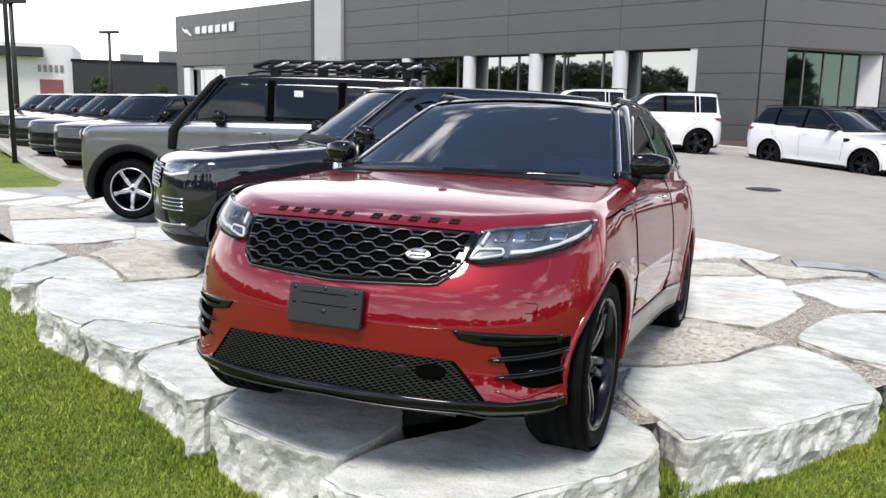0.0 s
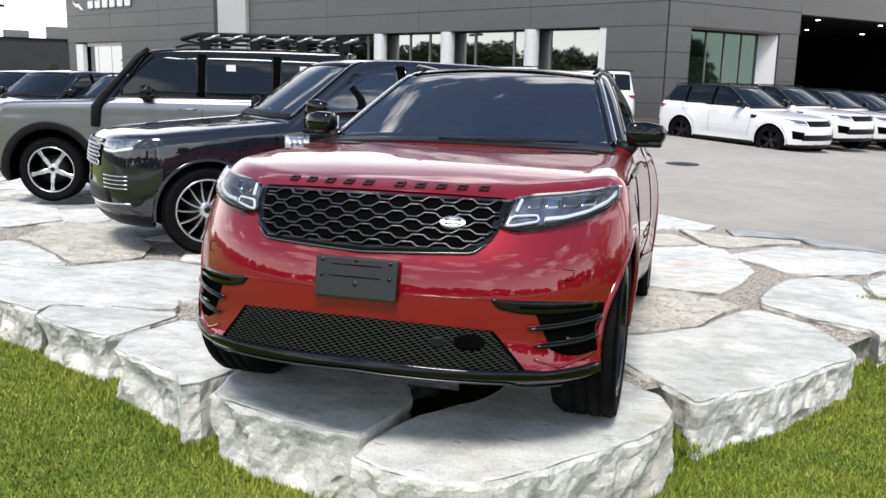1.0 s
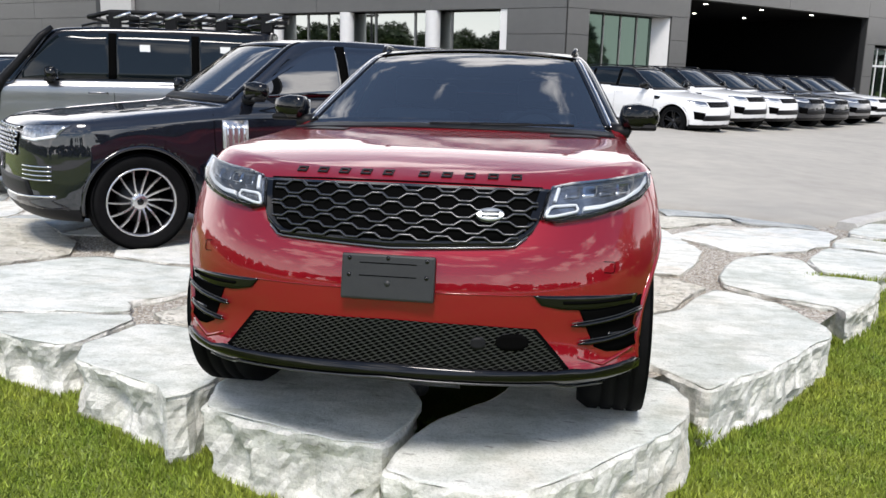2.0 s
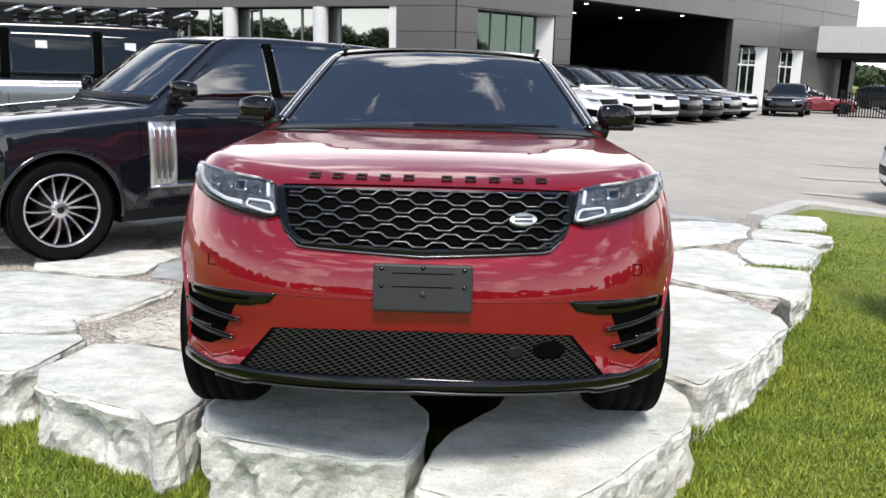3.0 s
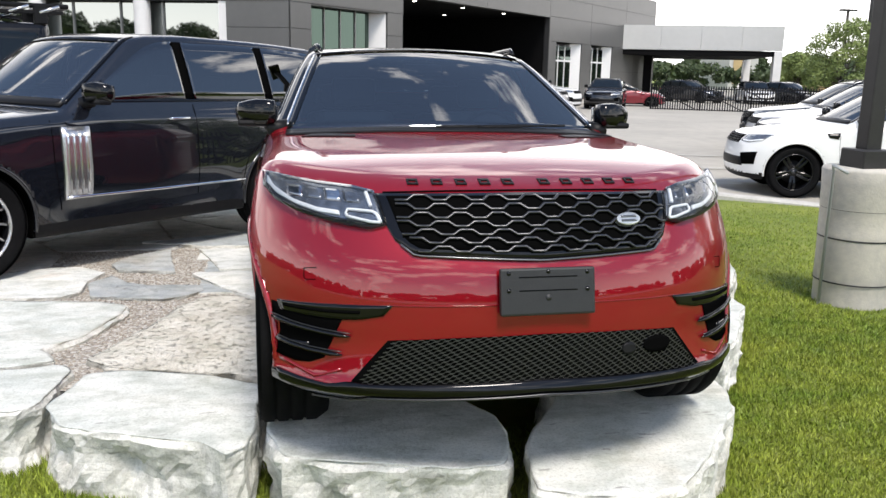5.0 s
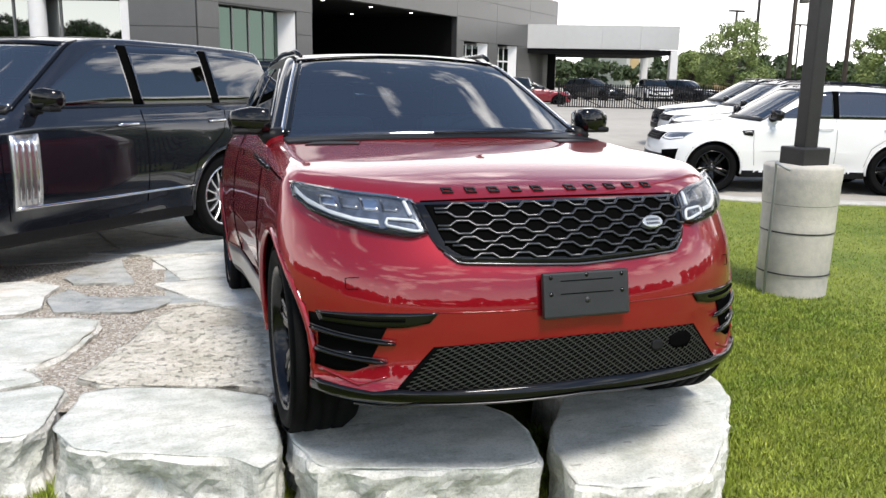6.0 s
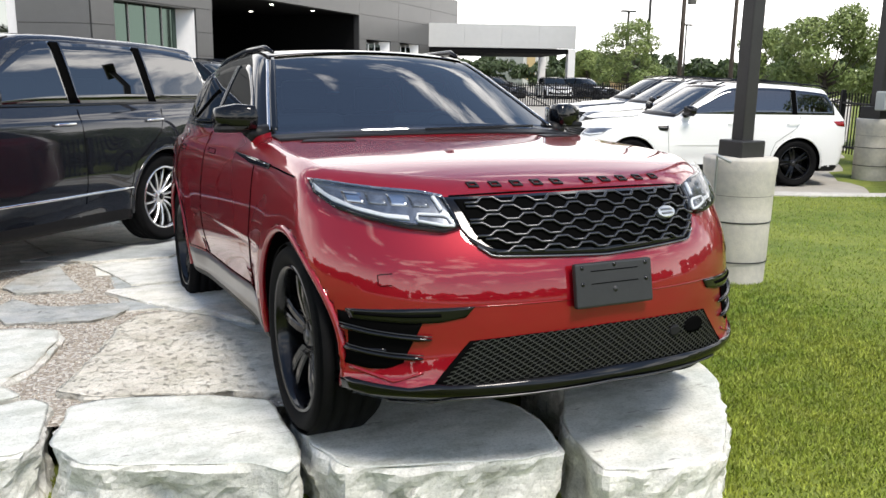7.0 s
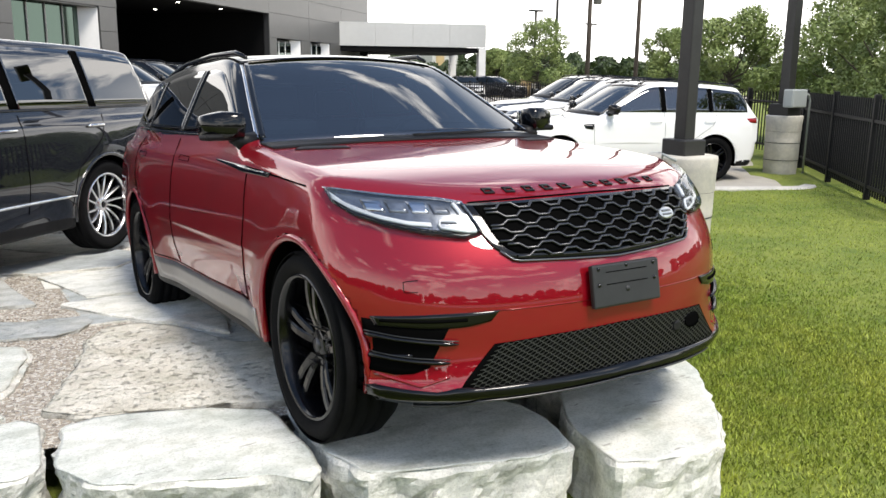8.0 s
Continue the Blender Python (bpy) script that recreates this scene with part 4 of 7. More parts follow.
def facade(name, direction, label):
    """An empty wall frame: x runs along the facade from the corner, y into the building, z up."""
    d = Vector((*direction, 0)).normalized()
    n = Vector((-d.y, d.x, 0))
    if n.y < 0:
        n = -n
    m = Matrix((((d.x), n.x, 0, CORNER.x), (d.y, n.y, 0, CORNER.y), (0, 0, 1, 0), (0, 0, 0, 1)))
    ob = part(name, None)
    ob.matrix_world = m
    return tagged(ob, label, "wall", kind="structure")


def wall_run(owner, x0, x1, z0, z1, material, depth=0.35, y0=0.0, name="wall_block", bevel=0.0):
    return part(name, box_mesh(name, (x0, y0, z0), (x1, y0 + depth, z1), material, bevel), owner)


def panels(owner, x0, x1, rows, length, material, skip=None, y=-0.05):
    """Cladding panels, each its own piece with open joints."""
    for r in range(len(rows) - 1):
        za, zb = rows[r], rows[r + 1]
        x = x0 + (length * 0.37 * (r % 3)) * 0
        while x < x1 - 0.05:
            e = min(x + length, x1)
            if skip is None or not skip(x, e, za, zb):
                part("panel", box_mesh("panel", (x + 0.008, y, za + 0.009), (e - 0.008, -0.005, zb - 0.009), material, 0.004), owner)
            x = e


wl_ = facade("wall_west", (-0.928, 0.371), "grey metal panel showroom wall with a strip of glass")
ROWS_Z = [4.31, 5.23, 6.15, 7.07, 8.0]
wall_run(wl_, 0.01, 45.6, 4.30, 8.0, M_DARKWALL)
panels(wl_, 0.0, 25.2, ROWS_Z, 6.3, M_PANEL)
panels(wl_, 28.5, 45.6, ROWS_Z, 5.7, M_PANEL)
wall_run(wl_, 0.01, 2.6, 0.0, 4.30, M_DARKWALL)
panels(wl_, 0.0, 2.62, [0.3, 1.3, 2.3, 3.3, 4.31], 2.7, M_PANEL)
wall_run(wl_, 25.3, 27.85, 0.0, 9.0, M_PANELLIGHT, 0.6, -0.25, "tower_panel")
wall_run(wl_, 27.85, 28.5, 0.0, 8.0, M_DARKWALL, 0.5, -0.05, "tower_return")
wall_run(wl_, 28.5, 38.6, 0.0, 4.30, M_DARKWALL)
panels(wl_, 28.5, 38.6, [0.3, 1.3, 2.3, 3.3, 4.31], 5.05, M_PANEL)
wall_run(wl_, 44.6, 45.6, 0.0, 4.30, M_PANEL)
wall_run(wl_, 43.6, 44.5, 0.0, 4.2, M_WHITEWALL, 0.3, -0.05, "white_jamb")
wall_run(wl_, 2.62, 2.95, 0.0, 4.30, M_WHITEWALL, 0.9, 0.0, "white_jamb")
win = tagged(part("window_1", None), "long showroom window strip mirroring dark trees", "window", kind="structure")
win.matrix_world = wl_.matrix_world.copy()
cuts = [2.95, 5.6, 7.5, 9.65, 12.4, 13.65, 16.5, 19.0, 21.3, 23.6, 25.3]
for i in range(len(cuts) - 1):
    part("pane", box_mesh("pane", (cuts[i] + 0.03, 0.62, 0.4), (cuts[i + 1] - 0.03, 0.66, 4.28), M_SHOPGLASS), win)
for c in cuts[:-1]:
    part("mullion", box_mesh("mullion", (c - 0.04, 0.56, 0.3), (c + 0.04, 0.70, 4.30), M_FRAME), win)
for c in (6.3, 10.97, 15.26, 19.9):
    part("column", lathe_mesh("column", [(0.33, 0.2), (0.33, 4.3)], M_WHITEWALL, 20), win, "round white column before the glass", pose(c, 0.15, 0, 0, 0, 0))
win2 = tagged(part("window_2", None), "showroom entrance glazing in a white frame", "window", kind="structure")
win2.matrix_world = wl_.matrix_world.copy()
for a, b in ((38.7, 40.6), (40.65, 42.3), (42.35, 43.55)):
    part("pane", box_mesh("pane", (a, 0.4, 0.3), (b, 0.45, 4.25), M_SHOPGLASS), win2)
part("window_frame", box_mesh("window_frame", (38.6, 0.3, 4.05), (43.6, 0.5, 4.30), M_WHITEWALL), win2)
# the maker's sign: a leaping shape and bars
sign = part("wall_sign", None)
sign.matrix_world = wl_.matrix_world.copy()
tagged(sign, "silver sign of raised shapes on grey wall", "sign")
for i in range(6):
    x = 42.4 - i * 0.92
    part("sign_bar", box_mesh("sign_bar", (x - 0.66, -0.20, 6.52), (x, -0.06, 7.08 + (0.1 if i == 5 else 0)), M_BADGE, 0.05), sign)
bm = bmesh.new()
vs_ = [bm.verts.new((44.4 - a, -0.18, b)) for a, b in ((0, 7.15), (0.35, 6.95), (0.8, 6.95), (1.45, 6.45), (1.1, 6.5), (0.7, 6.72), (0.45, 6.7), (0.1, 6.95))]
fcs = bm.faces.new(vs_)
ex = bmesh.ops.extrude_face_region(bm, geom=[fcs])
bmesh.ops.translate(bm, vec=(0, 0.12, 0), verts=[v for v in ex["geom"] if isinstance(v, bmesh.types.BMVert)])
bmesh.ops.recalc_face_normals(bm, faces=bm.faces[:])
part("sign_emblem", bm_mesh("sign_emblem", bm, M_BADGE), sign)
nm = part("number_sign", None)
nm.matrix_world = wl_.matrix_world.copy()
tagged(nm, "row of small pale bars on a tower panel", "sign")
for i in range(5):
    part("sign_bar", box_mesh("sign_bar", (26.9 - i * 0.27, -0.31, 4.15), (27.08 - i * 0.27, -0.26, 4.55), M_BADGE, 0.02), nm)

wr_ = facade("wall_east", (0.707, 0.707), "grey metal panel showroom wall with a wide service bay")
wall_run(wr_, 0.0, 7.6, 4.30, 8.0, M_DARKWALL)
wall_run(wr_, 7.6, 22.95, 5.15, 8.0, M_DARKWALL)
wall_run(wr_, 22.95, 42.0, 3.75, 7.6, M_DARKWALL)
panels(wr_, 0.0, 7.5, ROWS_Z, 7.5, M_PANEL)
panels(wr_, 7.5, 22.95, [5.15, 6.15, 7.07, 8.0], 7.73, M_PANEL)
panels(wr_, 22.95, 42.0, [3.75, 5.23, 6.4, 7.6], 6.35, M_PANEL)
wall_run(wr_, 0.0, 1.2, 0.0, 4.30, M_DARKWALL)
panels(wr_, 0.0, 1.22, [0.3, 1.3, 2.3, 3.3, 4.31], 1.3, M_PANEL)
panels(wr_, 6.3, 7.5, [0.3, 1.3, 2.3, 3.3, 4.31], 1.3, M_PANEL)
wall_run(wr_, 6.3, 7.55, 0.0, 4.30, M_DARKWALL)
# recessed window with a splayed white jamb
win3 = tagged(part("window_3", None), "recessed greenish shop window with a splayed white jamb", "window", kind="structure")
win3.matrix_world = wr_.matrix_world.copy()
for a, b in ((1.25, 2.66), (2.72, 3.7), (3.76, 4.72), (4.78, 5.75)):
    part("pane", box_mesh("pane", (a, 0.60, 0.4), (b, 0.65, 4.25), M_GREENGLASS), win3)
for c in (2.69, 3.73, 4.75):
    part("mullion", box_mesh("mullion", (c - 0.03, 0.55, 0.3), (c + 0.03, 0.7, 4.28), M_FRAME), win3)
part("window_jamb", prism_mesh("window_jamb", [(5.72, 0.70), (6.28, 0.02), (6.28, 1.3), (5.72, 1.3)], 0.0, 4.28, M_WHITEWALL), win3)
part("window_head", box_mesh("window_head", (1.2, 0.02, 4.25), (6.3, 1.2, 4.31), M_PANEL), win3)
# service bay
bay = part("service_bay", None)
bay.matrix_world = wr_.matrix_world.copy()
tagged(bay, "deep dark service drive under the showroom", "service bay", kind="structure")
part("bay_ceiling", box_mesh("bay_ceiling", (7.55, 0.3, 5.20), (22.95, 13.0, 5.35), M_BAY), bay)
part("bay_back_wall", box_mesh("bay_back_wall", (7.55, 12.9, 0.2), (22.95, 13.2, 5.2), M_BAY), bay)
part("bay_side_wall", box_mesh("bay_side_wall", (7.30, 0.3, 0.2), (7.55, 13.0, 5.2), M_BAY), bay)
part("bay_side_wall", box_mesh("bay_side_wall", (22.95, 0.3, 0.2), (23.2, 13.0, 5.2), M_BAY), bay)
part("bay_floor", box_mesh("bay_floor", (7.55, -0.1, 0.0), (22.95, 13.0, 0.30), M_ASPHALT), bay)
for i in range(5):
    part("bay_window", box_mesh("bay_window", (9.2 + 2.5 * i, 12.82, 0.5), (11.5 + 2.5 * i, 12.88, 3.6), M_BAYGLASS), bay)
M_SPOT = glow_mat("ceiling_spot", (1.0, 0.98, 0.92), 9.0)
for i in range(3):
    for j in range(2):
        part("ceiling_spot", box_mesh("ceiling_spot", (10.5 + 4.6 * i, 1.4 + 4.2 * j, 5.17), (10.64 + 4.6 * i, 1.54 + 4.2 * j, 5.195), M_SPOT), bay)
# offices beyond the bay
for a, b, w in ((22.95, 24.0, None), (27.9, 29.5, None), (33.3, 42.0, None)):
    wall_run(wr_, a, b, 0.0, 3.75, M_DARKWALL)
    panels(wr_, a, b, [0.3, 2.0, 3.75], 4.4, M_PANEL)
for k, (a, b, c) in enumerate(((24.0, 26.95, 27.9), (29.5, 32.35, 33.3))):
    w = tagged(part("window_%d" % (4 + k), None), "tall greenish office glazing with a splayed white jamb", "window", kind="structure")
    w.matrix_world = wr_.matrix_world.copy()
    n = 3
    for i in range(n):
        x0 = a + (b - a) * i / n
        part("pane", box_mesh("pane", (x0 + 0.04, 0.30, 0.3), (x0 + (b - a) / n - 0.04, 0.35, 3.5), M_GREENGLASS), w)
        part("mullion", box_mesh("mullion", (x0 - 0.04, 0.26, 0.2), (x0 + 0.04, 0.40, 3.6), M_WHITEWALL), w)
    part("transom", box_mesh("transom", (a, 0.262, 2.55), (b, 0.398, 2.66), M_WHITEWALL), w)
    part("window_jamb", prism_mesh("window_jamb", [(b, 0.40), (c, 0.02), (c, 1.2), (b, 1.2)], 0.0, 3.72, M_WHITEWALL), w)
# the roof and the closing walls behind
M_ROOF = mat("roof_membrane", (0.5, 0.5, 0.48), 0.8, vary=0.2, scale=0.3)
a_, b_ = CORNER + Vector((-0.928, 0.371, 0)) * 45.5, CORNER + Vector((0.707, 0.707, 0)) * 41.9
roof_poly = [(CORNER.x, CORNER.y + 0.4), (b_.x - 0.2, b_.y + 0.2), (b_.x - 22, b_.y + 24), (a_.x + 9, a_.y + 28), (a_.x + 0.2, a_.y + 0.3)]
tagged(part("roof", prism_mesh("roof", roof_poly, 7.35, 7.6, M_ROOF)), "flat pale membrane roof of the showroom", "roof", kind="structure")
tagged(part("wall_north", prism_mesh("wall_north", [(a_.x + 9, a_.y + 28), (a_.x + 8.9, a_.y + 27.7), (b_.x - 22.1, b_.y + 23.7), (b_.x - 22, b_.y + 24)], 0, 7.5, M_PANEL)), "plain grey rear wall of the showroom", "wall", kind="structure")
tagged(part("wall_end", prism_mesh("wall_end", [(a_.x, a_.y + 0.35), (a_.x + 0.3, a_.y + 0.35), (a_.x + 9.2, a_.y + 28), (a_.x + 8.9, a_.y + 28)], 0, 8.0, M_PANEL)), "plain grey end wall of the showroom", "wall", kind="structure")
tagged(part("wall_return", prism_mesh("wall_return", [(b_.x, b_.y), (b_.x + 0.25, b_.y + 0.25), (b_.x - 21.8, b_.y + 24), (b_.x - 22, b_.y + 23.8)], 0, 7.55, M_PANELLIGHT)), "plain pale return wall of the showroom", "wall", kind="structure")
# canopy
A_, B_ = Vector((24.95, 55.8, 0)), Vector((35.5, 51.42, 0))
can = part("drive_canopy", None)
dd = (B_ - A_).normalized()
can.matrix_world = Matrix(((dd.x, -dd.y, 0, A_.x), (dd.y, dd.x, 0, A_.y), (0, 0, 1, 0), (0, 0, 0, 1)))
tagged(can, "pale panelled drive canopy on a white end wall", "canopy")
L_ = (B_ - A_).length
for i in range(4):
    part("fascia_panel", box_mesh("fascia_panel", (L_ * i / 4 + 0.006, -0.06, 3.68), (L_ * (i + 1) / 4 - 0.006, 0.0, 5.42), M_CANOPY, 0.004), can)
part("canopy_top", box_mesh("canopy_top", (0.02, 0.003, 3.9), (L_ - 0.02, 14.0, 5.40), M_CANOPY), can)
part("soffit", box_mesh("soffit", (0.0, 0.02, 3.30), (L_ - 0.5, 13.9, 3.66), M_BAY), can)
part("end_post", box_mesh("end_post", (L_ - 0.55, -0.03, 0.0), (L_ - 0.003, 0.9, 3.66), M_WHITEWALL, 0.01), can)
part("end_post", box_mesh("end_post", (L_ - 0.55, 13.0, 0.0), (L_ - 0.003, 13.9, 3.66), M_WHITEWALL, 0.01), can)
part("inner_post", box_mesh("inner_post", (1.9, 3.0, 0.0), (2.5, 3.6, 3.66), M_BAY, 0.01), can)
# building seen beneath the canopy
ob = part("rear_building", None)
ob.location = (33.0, 72.0, 0)
tagged(ob, "grey low building with tall narrow windows behind canopy", "building")
part("wall", box_mesh("wall", (-6, 0, 0), (2.5, 8, 5.2), M_PANEL), ob)
for i in range(4):
    part("window", box_mesh("window", (-2.3 + i * 1.1, -0.05, 0.7), (-1.7 + i * 1.1, 0.04, 3.5), M_SHOPGLASS), ob)
ob = part("rear_building", None)
ob.location = (64.0, 103.0, 0)
tagged(ob, "pale concrete block building far behind the canopy", "building")
part("wall", box_mesh("wall", (-2.2, 0, 0), (2.2, 8, 6.0), M_PANELLIGHT), ob)
part("window", box_mesh("window", (-1.6, -0.06, 1.0), (-0.2, 0.05, 5.2), M_TAN), ob)
# mulch strip before the glass
bed = tagged(part("planting_bed", prism_mesh("planting_bed", [(-29, 37), (-5.8, 27.9), (0.25, 25.5), (1.0, 25.7), (7.2, 32.0), (6.0, 36.5), (0.3, 30.9), (-40, 46.5)], -0.2, 0.72, M_MULCH)), "brown mulch bed raised before the showroom wall", "planting bed", kind="structure")

# ---- far left: neighbour's buildings ----
nb_ = part("neighbour_building", None)
nb_.matrix_world = Matrix.Translation((-67.7, 61.5, 0)) @ pose(0, 0, 0, 0, 0, 43.5)
tagged(nb_, "low dark grey metal-clad building with rooftop units", "building")
part("wall", box_mesh("wall", (0, 0, 0), (18, 20, 5.65), M_DARKWALL), nb_)
part("parapet", box_mesh("parapet", (-0.1, -0.1, 5.5), (18.1, 20.1, 5.75), M_FENCE), nb_)
for x, w, h in ((4.6, 2.4, 0.9), (8.6, 2.6, 1.4)):
    part("rooftop_unit", box_mesh("rooftop_unit", (x, 3, 5.7), (x + w, 5, 5.7 + h), M_FRAME, 0.03), nb_)
part("window", box_mesh("window", (12.5, -0.06, 3.4), (14.6, 0.05, 4.5), M_SHOPGLASS), nb_)
nb2 = part("neighbour_building", None)
nb2.matrix_world = Matrix.Translation((-73.5, 55.8, 0)) @ pose(0, 0, 0, 0, 0, 43.5)
tagged(nb2, "white rendered building with a dark overhanging roof", "building")
part("wall", box_mesh("wall", (0.6, 0.5, 0), (8.2, 18, 7.2), M_WHITEWALL), nb2)
part("roof_overhang", box_mesh("roof_overhang", (-16, -0.8, 5.85), (5.5, 14, 6.75), M_DARKWALL, 0.05), nb2)
part("entrance", box_mesh("entrance", (-14, 2.0, 0), (0.6, 2.4, 5.3), M_SHOPGLASS), nb2)
part("red_door", box_mesh("red_door", (5.0, 0.44, 1.6), (7.2, 0.56, 3.6), mat("red_door", (0.25, 0.08, 0.08), 0.5)), nb2)
for i in range(5):
    part("sign_bar", box_mesh("sign_bar", (4.9 + i * 0.52, 0.42, 4.35), (5.2 + i * 0.52, 0.5, 5.05), M_FRAME), nb2)

# ---- the form of an estate car ----


def suv_form(s):
    """The solid of a tall estate car as a signed field; x across, y back from the front axle, z up from the road."""
    side, hood, front, back = curve1(s["side"]), curve1(s["hood"]), curve1(s["front"]), curve1(s["back"])
    roof, green = curve1(s["roof"]), curve1(s["green"])
    wb, wr, arch = s["wb"], s["wheel"], s["arch"]
    plan = curve1(s["plan"])
    f2, f6 = s["bow"]

    def form(x, y, z):
        x = np.abs(x)
        # shallow haunches over the wheels
        rf, rr = np.hypot(y, z - wr), np.hypot(y - wb, z - wr)
        haunch = s["haunch"] * (np.exp(-((rf - arch - 0.05) / 0.16) ** 2) + np.exp(-((rr - arch - 0.05) / 0.18) ** 2))
        a = x - side(z) * plan(y) - haunch
        # a waist crease and a scooped door bottom
        a = a + s["scoop"] * np.exp(-((z - s["scoop_z"]) / 0.13) ** 2) * np.clip((y - 0.55) / 0.3, 0, 1) * np.clip((wb - 0.5 - y) / 0.3, 0, 1)
        x2 = x * x
        b = front(z) + f2 * x2 + f6 * x2**3 - y
        c = y - (back(z) - 0.14 * x2 - 0.16 * x2**3)
        d = z - (hood(y) - s["crown"] * x2 - s["crown4"] * x2 * x2)
        e = s["floor"] - z
        low = smax(smax(a, d, s["edge"]), smax(b, c, 0.02), s["nose"])
        low = smax(low, e, 0.05)
        k = s["rake"]
        g = (s["screen"] + s["screen_bow"] * x2 + (z - s["cowl"]) * k - y) / math.sqrt(1 + k * k)
        h = (x - green(z) * (1 - s["taper"] * np.clip((y - 2.2) / 1.6, 0, 1) ** 2)) * 0.96
        i = z - (roof(y) - s["roof_crown"] * x2)
        j = (y - (s["tail"] - np.maximum(z - 1.1, 0.0) * s["tail_rake"] - 0.16 * x2)) / math.sqrt(1 + s["tail_rake"] ** 2)
        top = smax(smax(g, i, 0.10), smax(h, j, 0.08), s["pillar"])
        top = smax(top, i, s["cant"])
        top = np.maximum(top, 0.7 - z)
        u = smin(low, top, 0.015)
        for wy, r in ((0.0, rf), (wb, rr)):
            cut = np.maximum(r - arch, 0.60 - x)
            u = np.maximum(u, -cut)
        return u

    return form


def level(*pairs):
    return list(pairs)


VELAR = dict(
    taper=0.13,
    wb=2.874, wheel=0.381, arch=0.435, floor=0.25, haunch=0.018, scoop=0.035, scoop_z=0.42, bow=(0.30, 0.27), crown=0.03, crown4=0.01, edge=0.07, nose=0.05,
    side=level((0.0, 0.87), (0.25, 0.90), (0.4, 0.928), (0.6, 0.942), (0.8, 0.942), (0.95, 0.926), (1.05, 0.905), (1.13, 0.875), (1.2, 0.83), (1.4, 0.7)),
    plan=level((-1.0, 0.995), (0.0, 1.0), (1.4, 1.0), (2.9, 1.0), (3.3, 0.975), (3.7, 0.93), (4.2, 0.85)),
    hood=level((-1.0, 0.80), (-0.72, 0.895), (-0.6, 0.965), (-0.5, 1.005), (-0.35, 1.045), (0.0, 1.10), (0.4, 1.14), (0.75, 1.175), (1.2, 1.185), (2.0, 1.17), (3.0, 1.175), (4.2, 1.16)),
    front=level((0.15, -0.52), (0.23, -0.64), (0.275, -0.75), (0.315, -0.812), (0.36, -0.80), (0.45, -0.785), (0.55, -0.785), (0.65, -0.78), (0.74, -0.76), (0.85, -0.70), (0.93, -0.645), (1.0, -0.57), (1.1, -0.40), (1.3, 0.1)),
    back=level((0.2, 3.80), (0.4, 3.93), (0.7, 3.95), (0.95, 3.90), (1.1, 3.86), (1.3, 3.8)),
    screen=0.50, screen_bow=0.42, cowl=1.15, rake=2.05, tail=3.92, tail_rake=0.9,
    green=level((0.7, 0.95), (1.10, 0.885), (1.2, 0.845), (1.35, 0.775), (1.5, 0.70), (1.6, 0.64), (1.75, 0.52)),
    roof=level((0.0, 1.25), (1.0, 1.50), (1.35, 1.60), (1.7, 1.655), (2.1, 1.665), (2.7, 1.65), (3.2, 1.61), (3.7, 1.54), (4.2, 1.46)),
    roof_crown=0.06, pillar=0.04, cant=0.05,
)

# ---- wheels ----


def spoke_mesh(name, r0, r1, w0, w1, x0, x1, lean, material, thick=0.03):
    """A tapered spoke from hub to rim in the wheel's plane (x out), leaning by an angle at the rim."""
    verts, faces = [], []
    for i in range(5):
        t = i / 4
        r = r0 + (r1 - r0) * t
        a = lean * t
        w = w0 + (w1 - w0) * t
        x = x0 + (x1 - x0) * t + 0.012 * math.sin(math.pi * t)
        cy, cz = math.sin(a) * r, math.cos(a) * r
        ty, tz = math.cos(a), -math.sin(a)
        for s, d in ((-1, 0), (-0.6, 1), (0.6, 1), (1, 0), (1, -1), (-1, -1)):
            xx = x if d == 1 else (x - 0.006 if d == 0 else x - thick)
            verts.append((xx, cy + ty * w * s / 2, cz + tz * w * s / 2))
    for i in range(4):
        for k in range(6):
            j = (k + 1) % 6
            faces.append((i * 6 + k, i * 6 + j, (i + 1) * 6 + j, (i + 1) * 6 + k))
    return mesh(name, verts, faces, material)


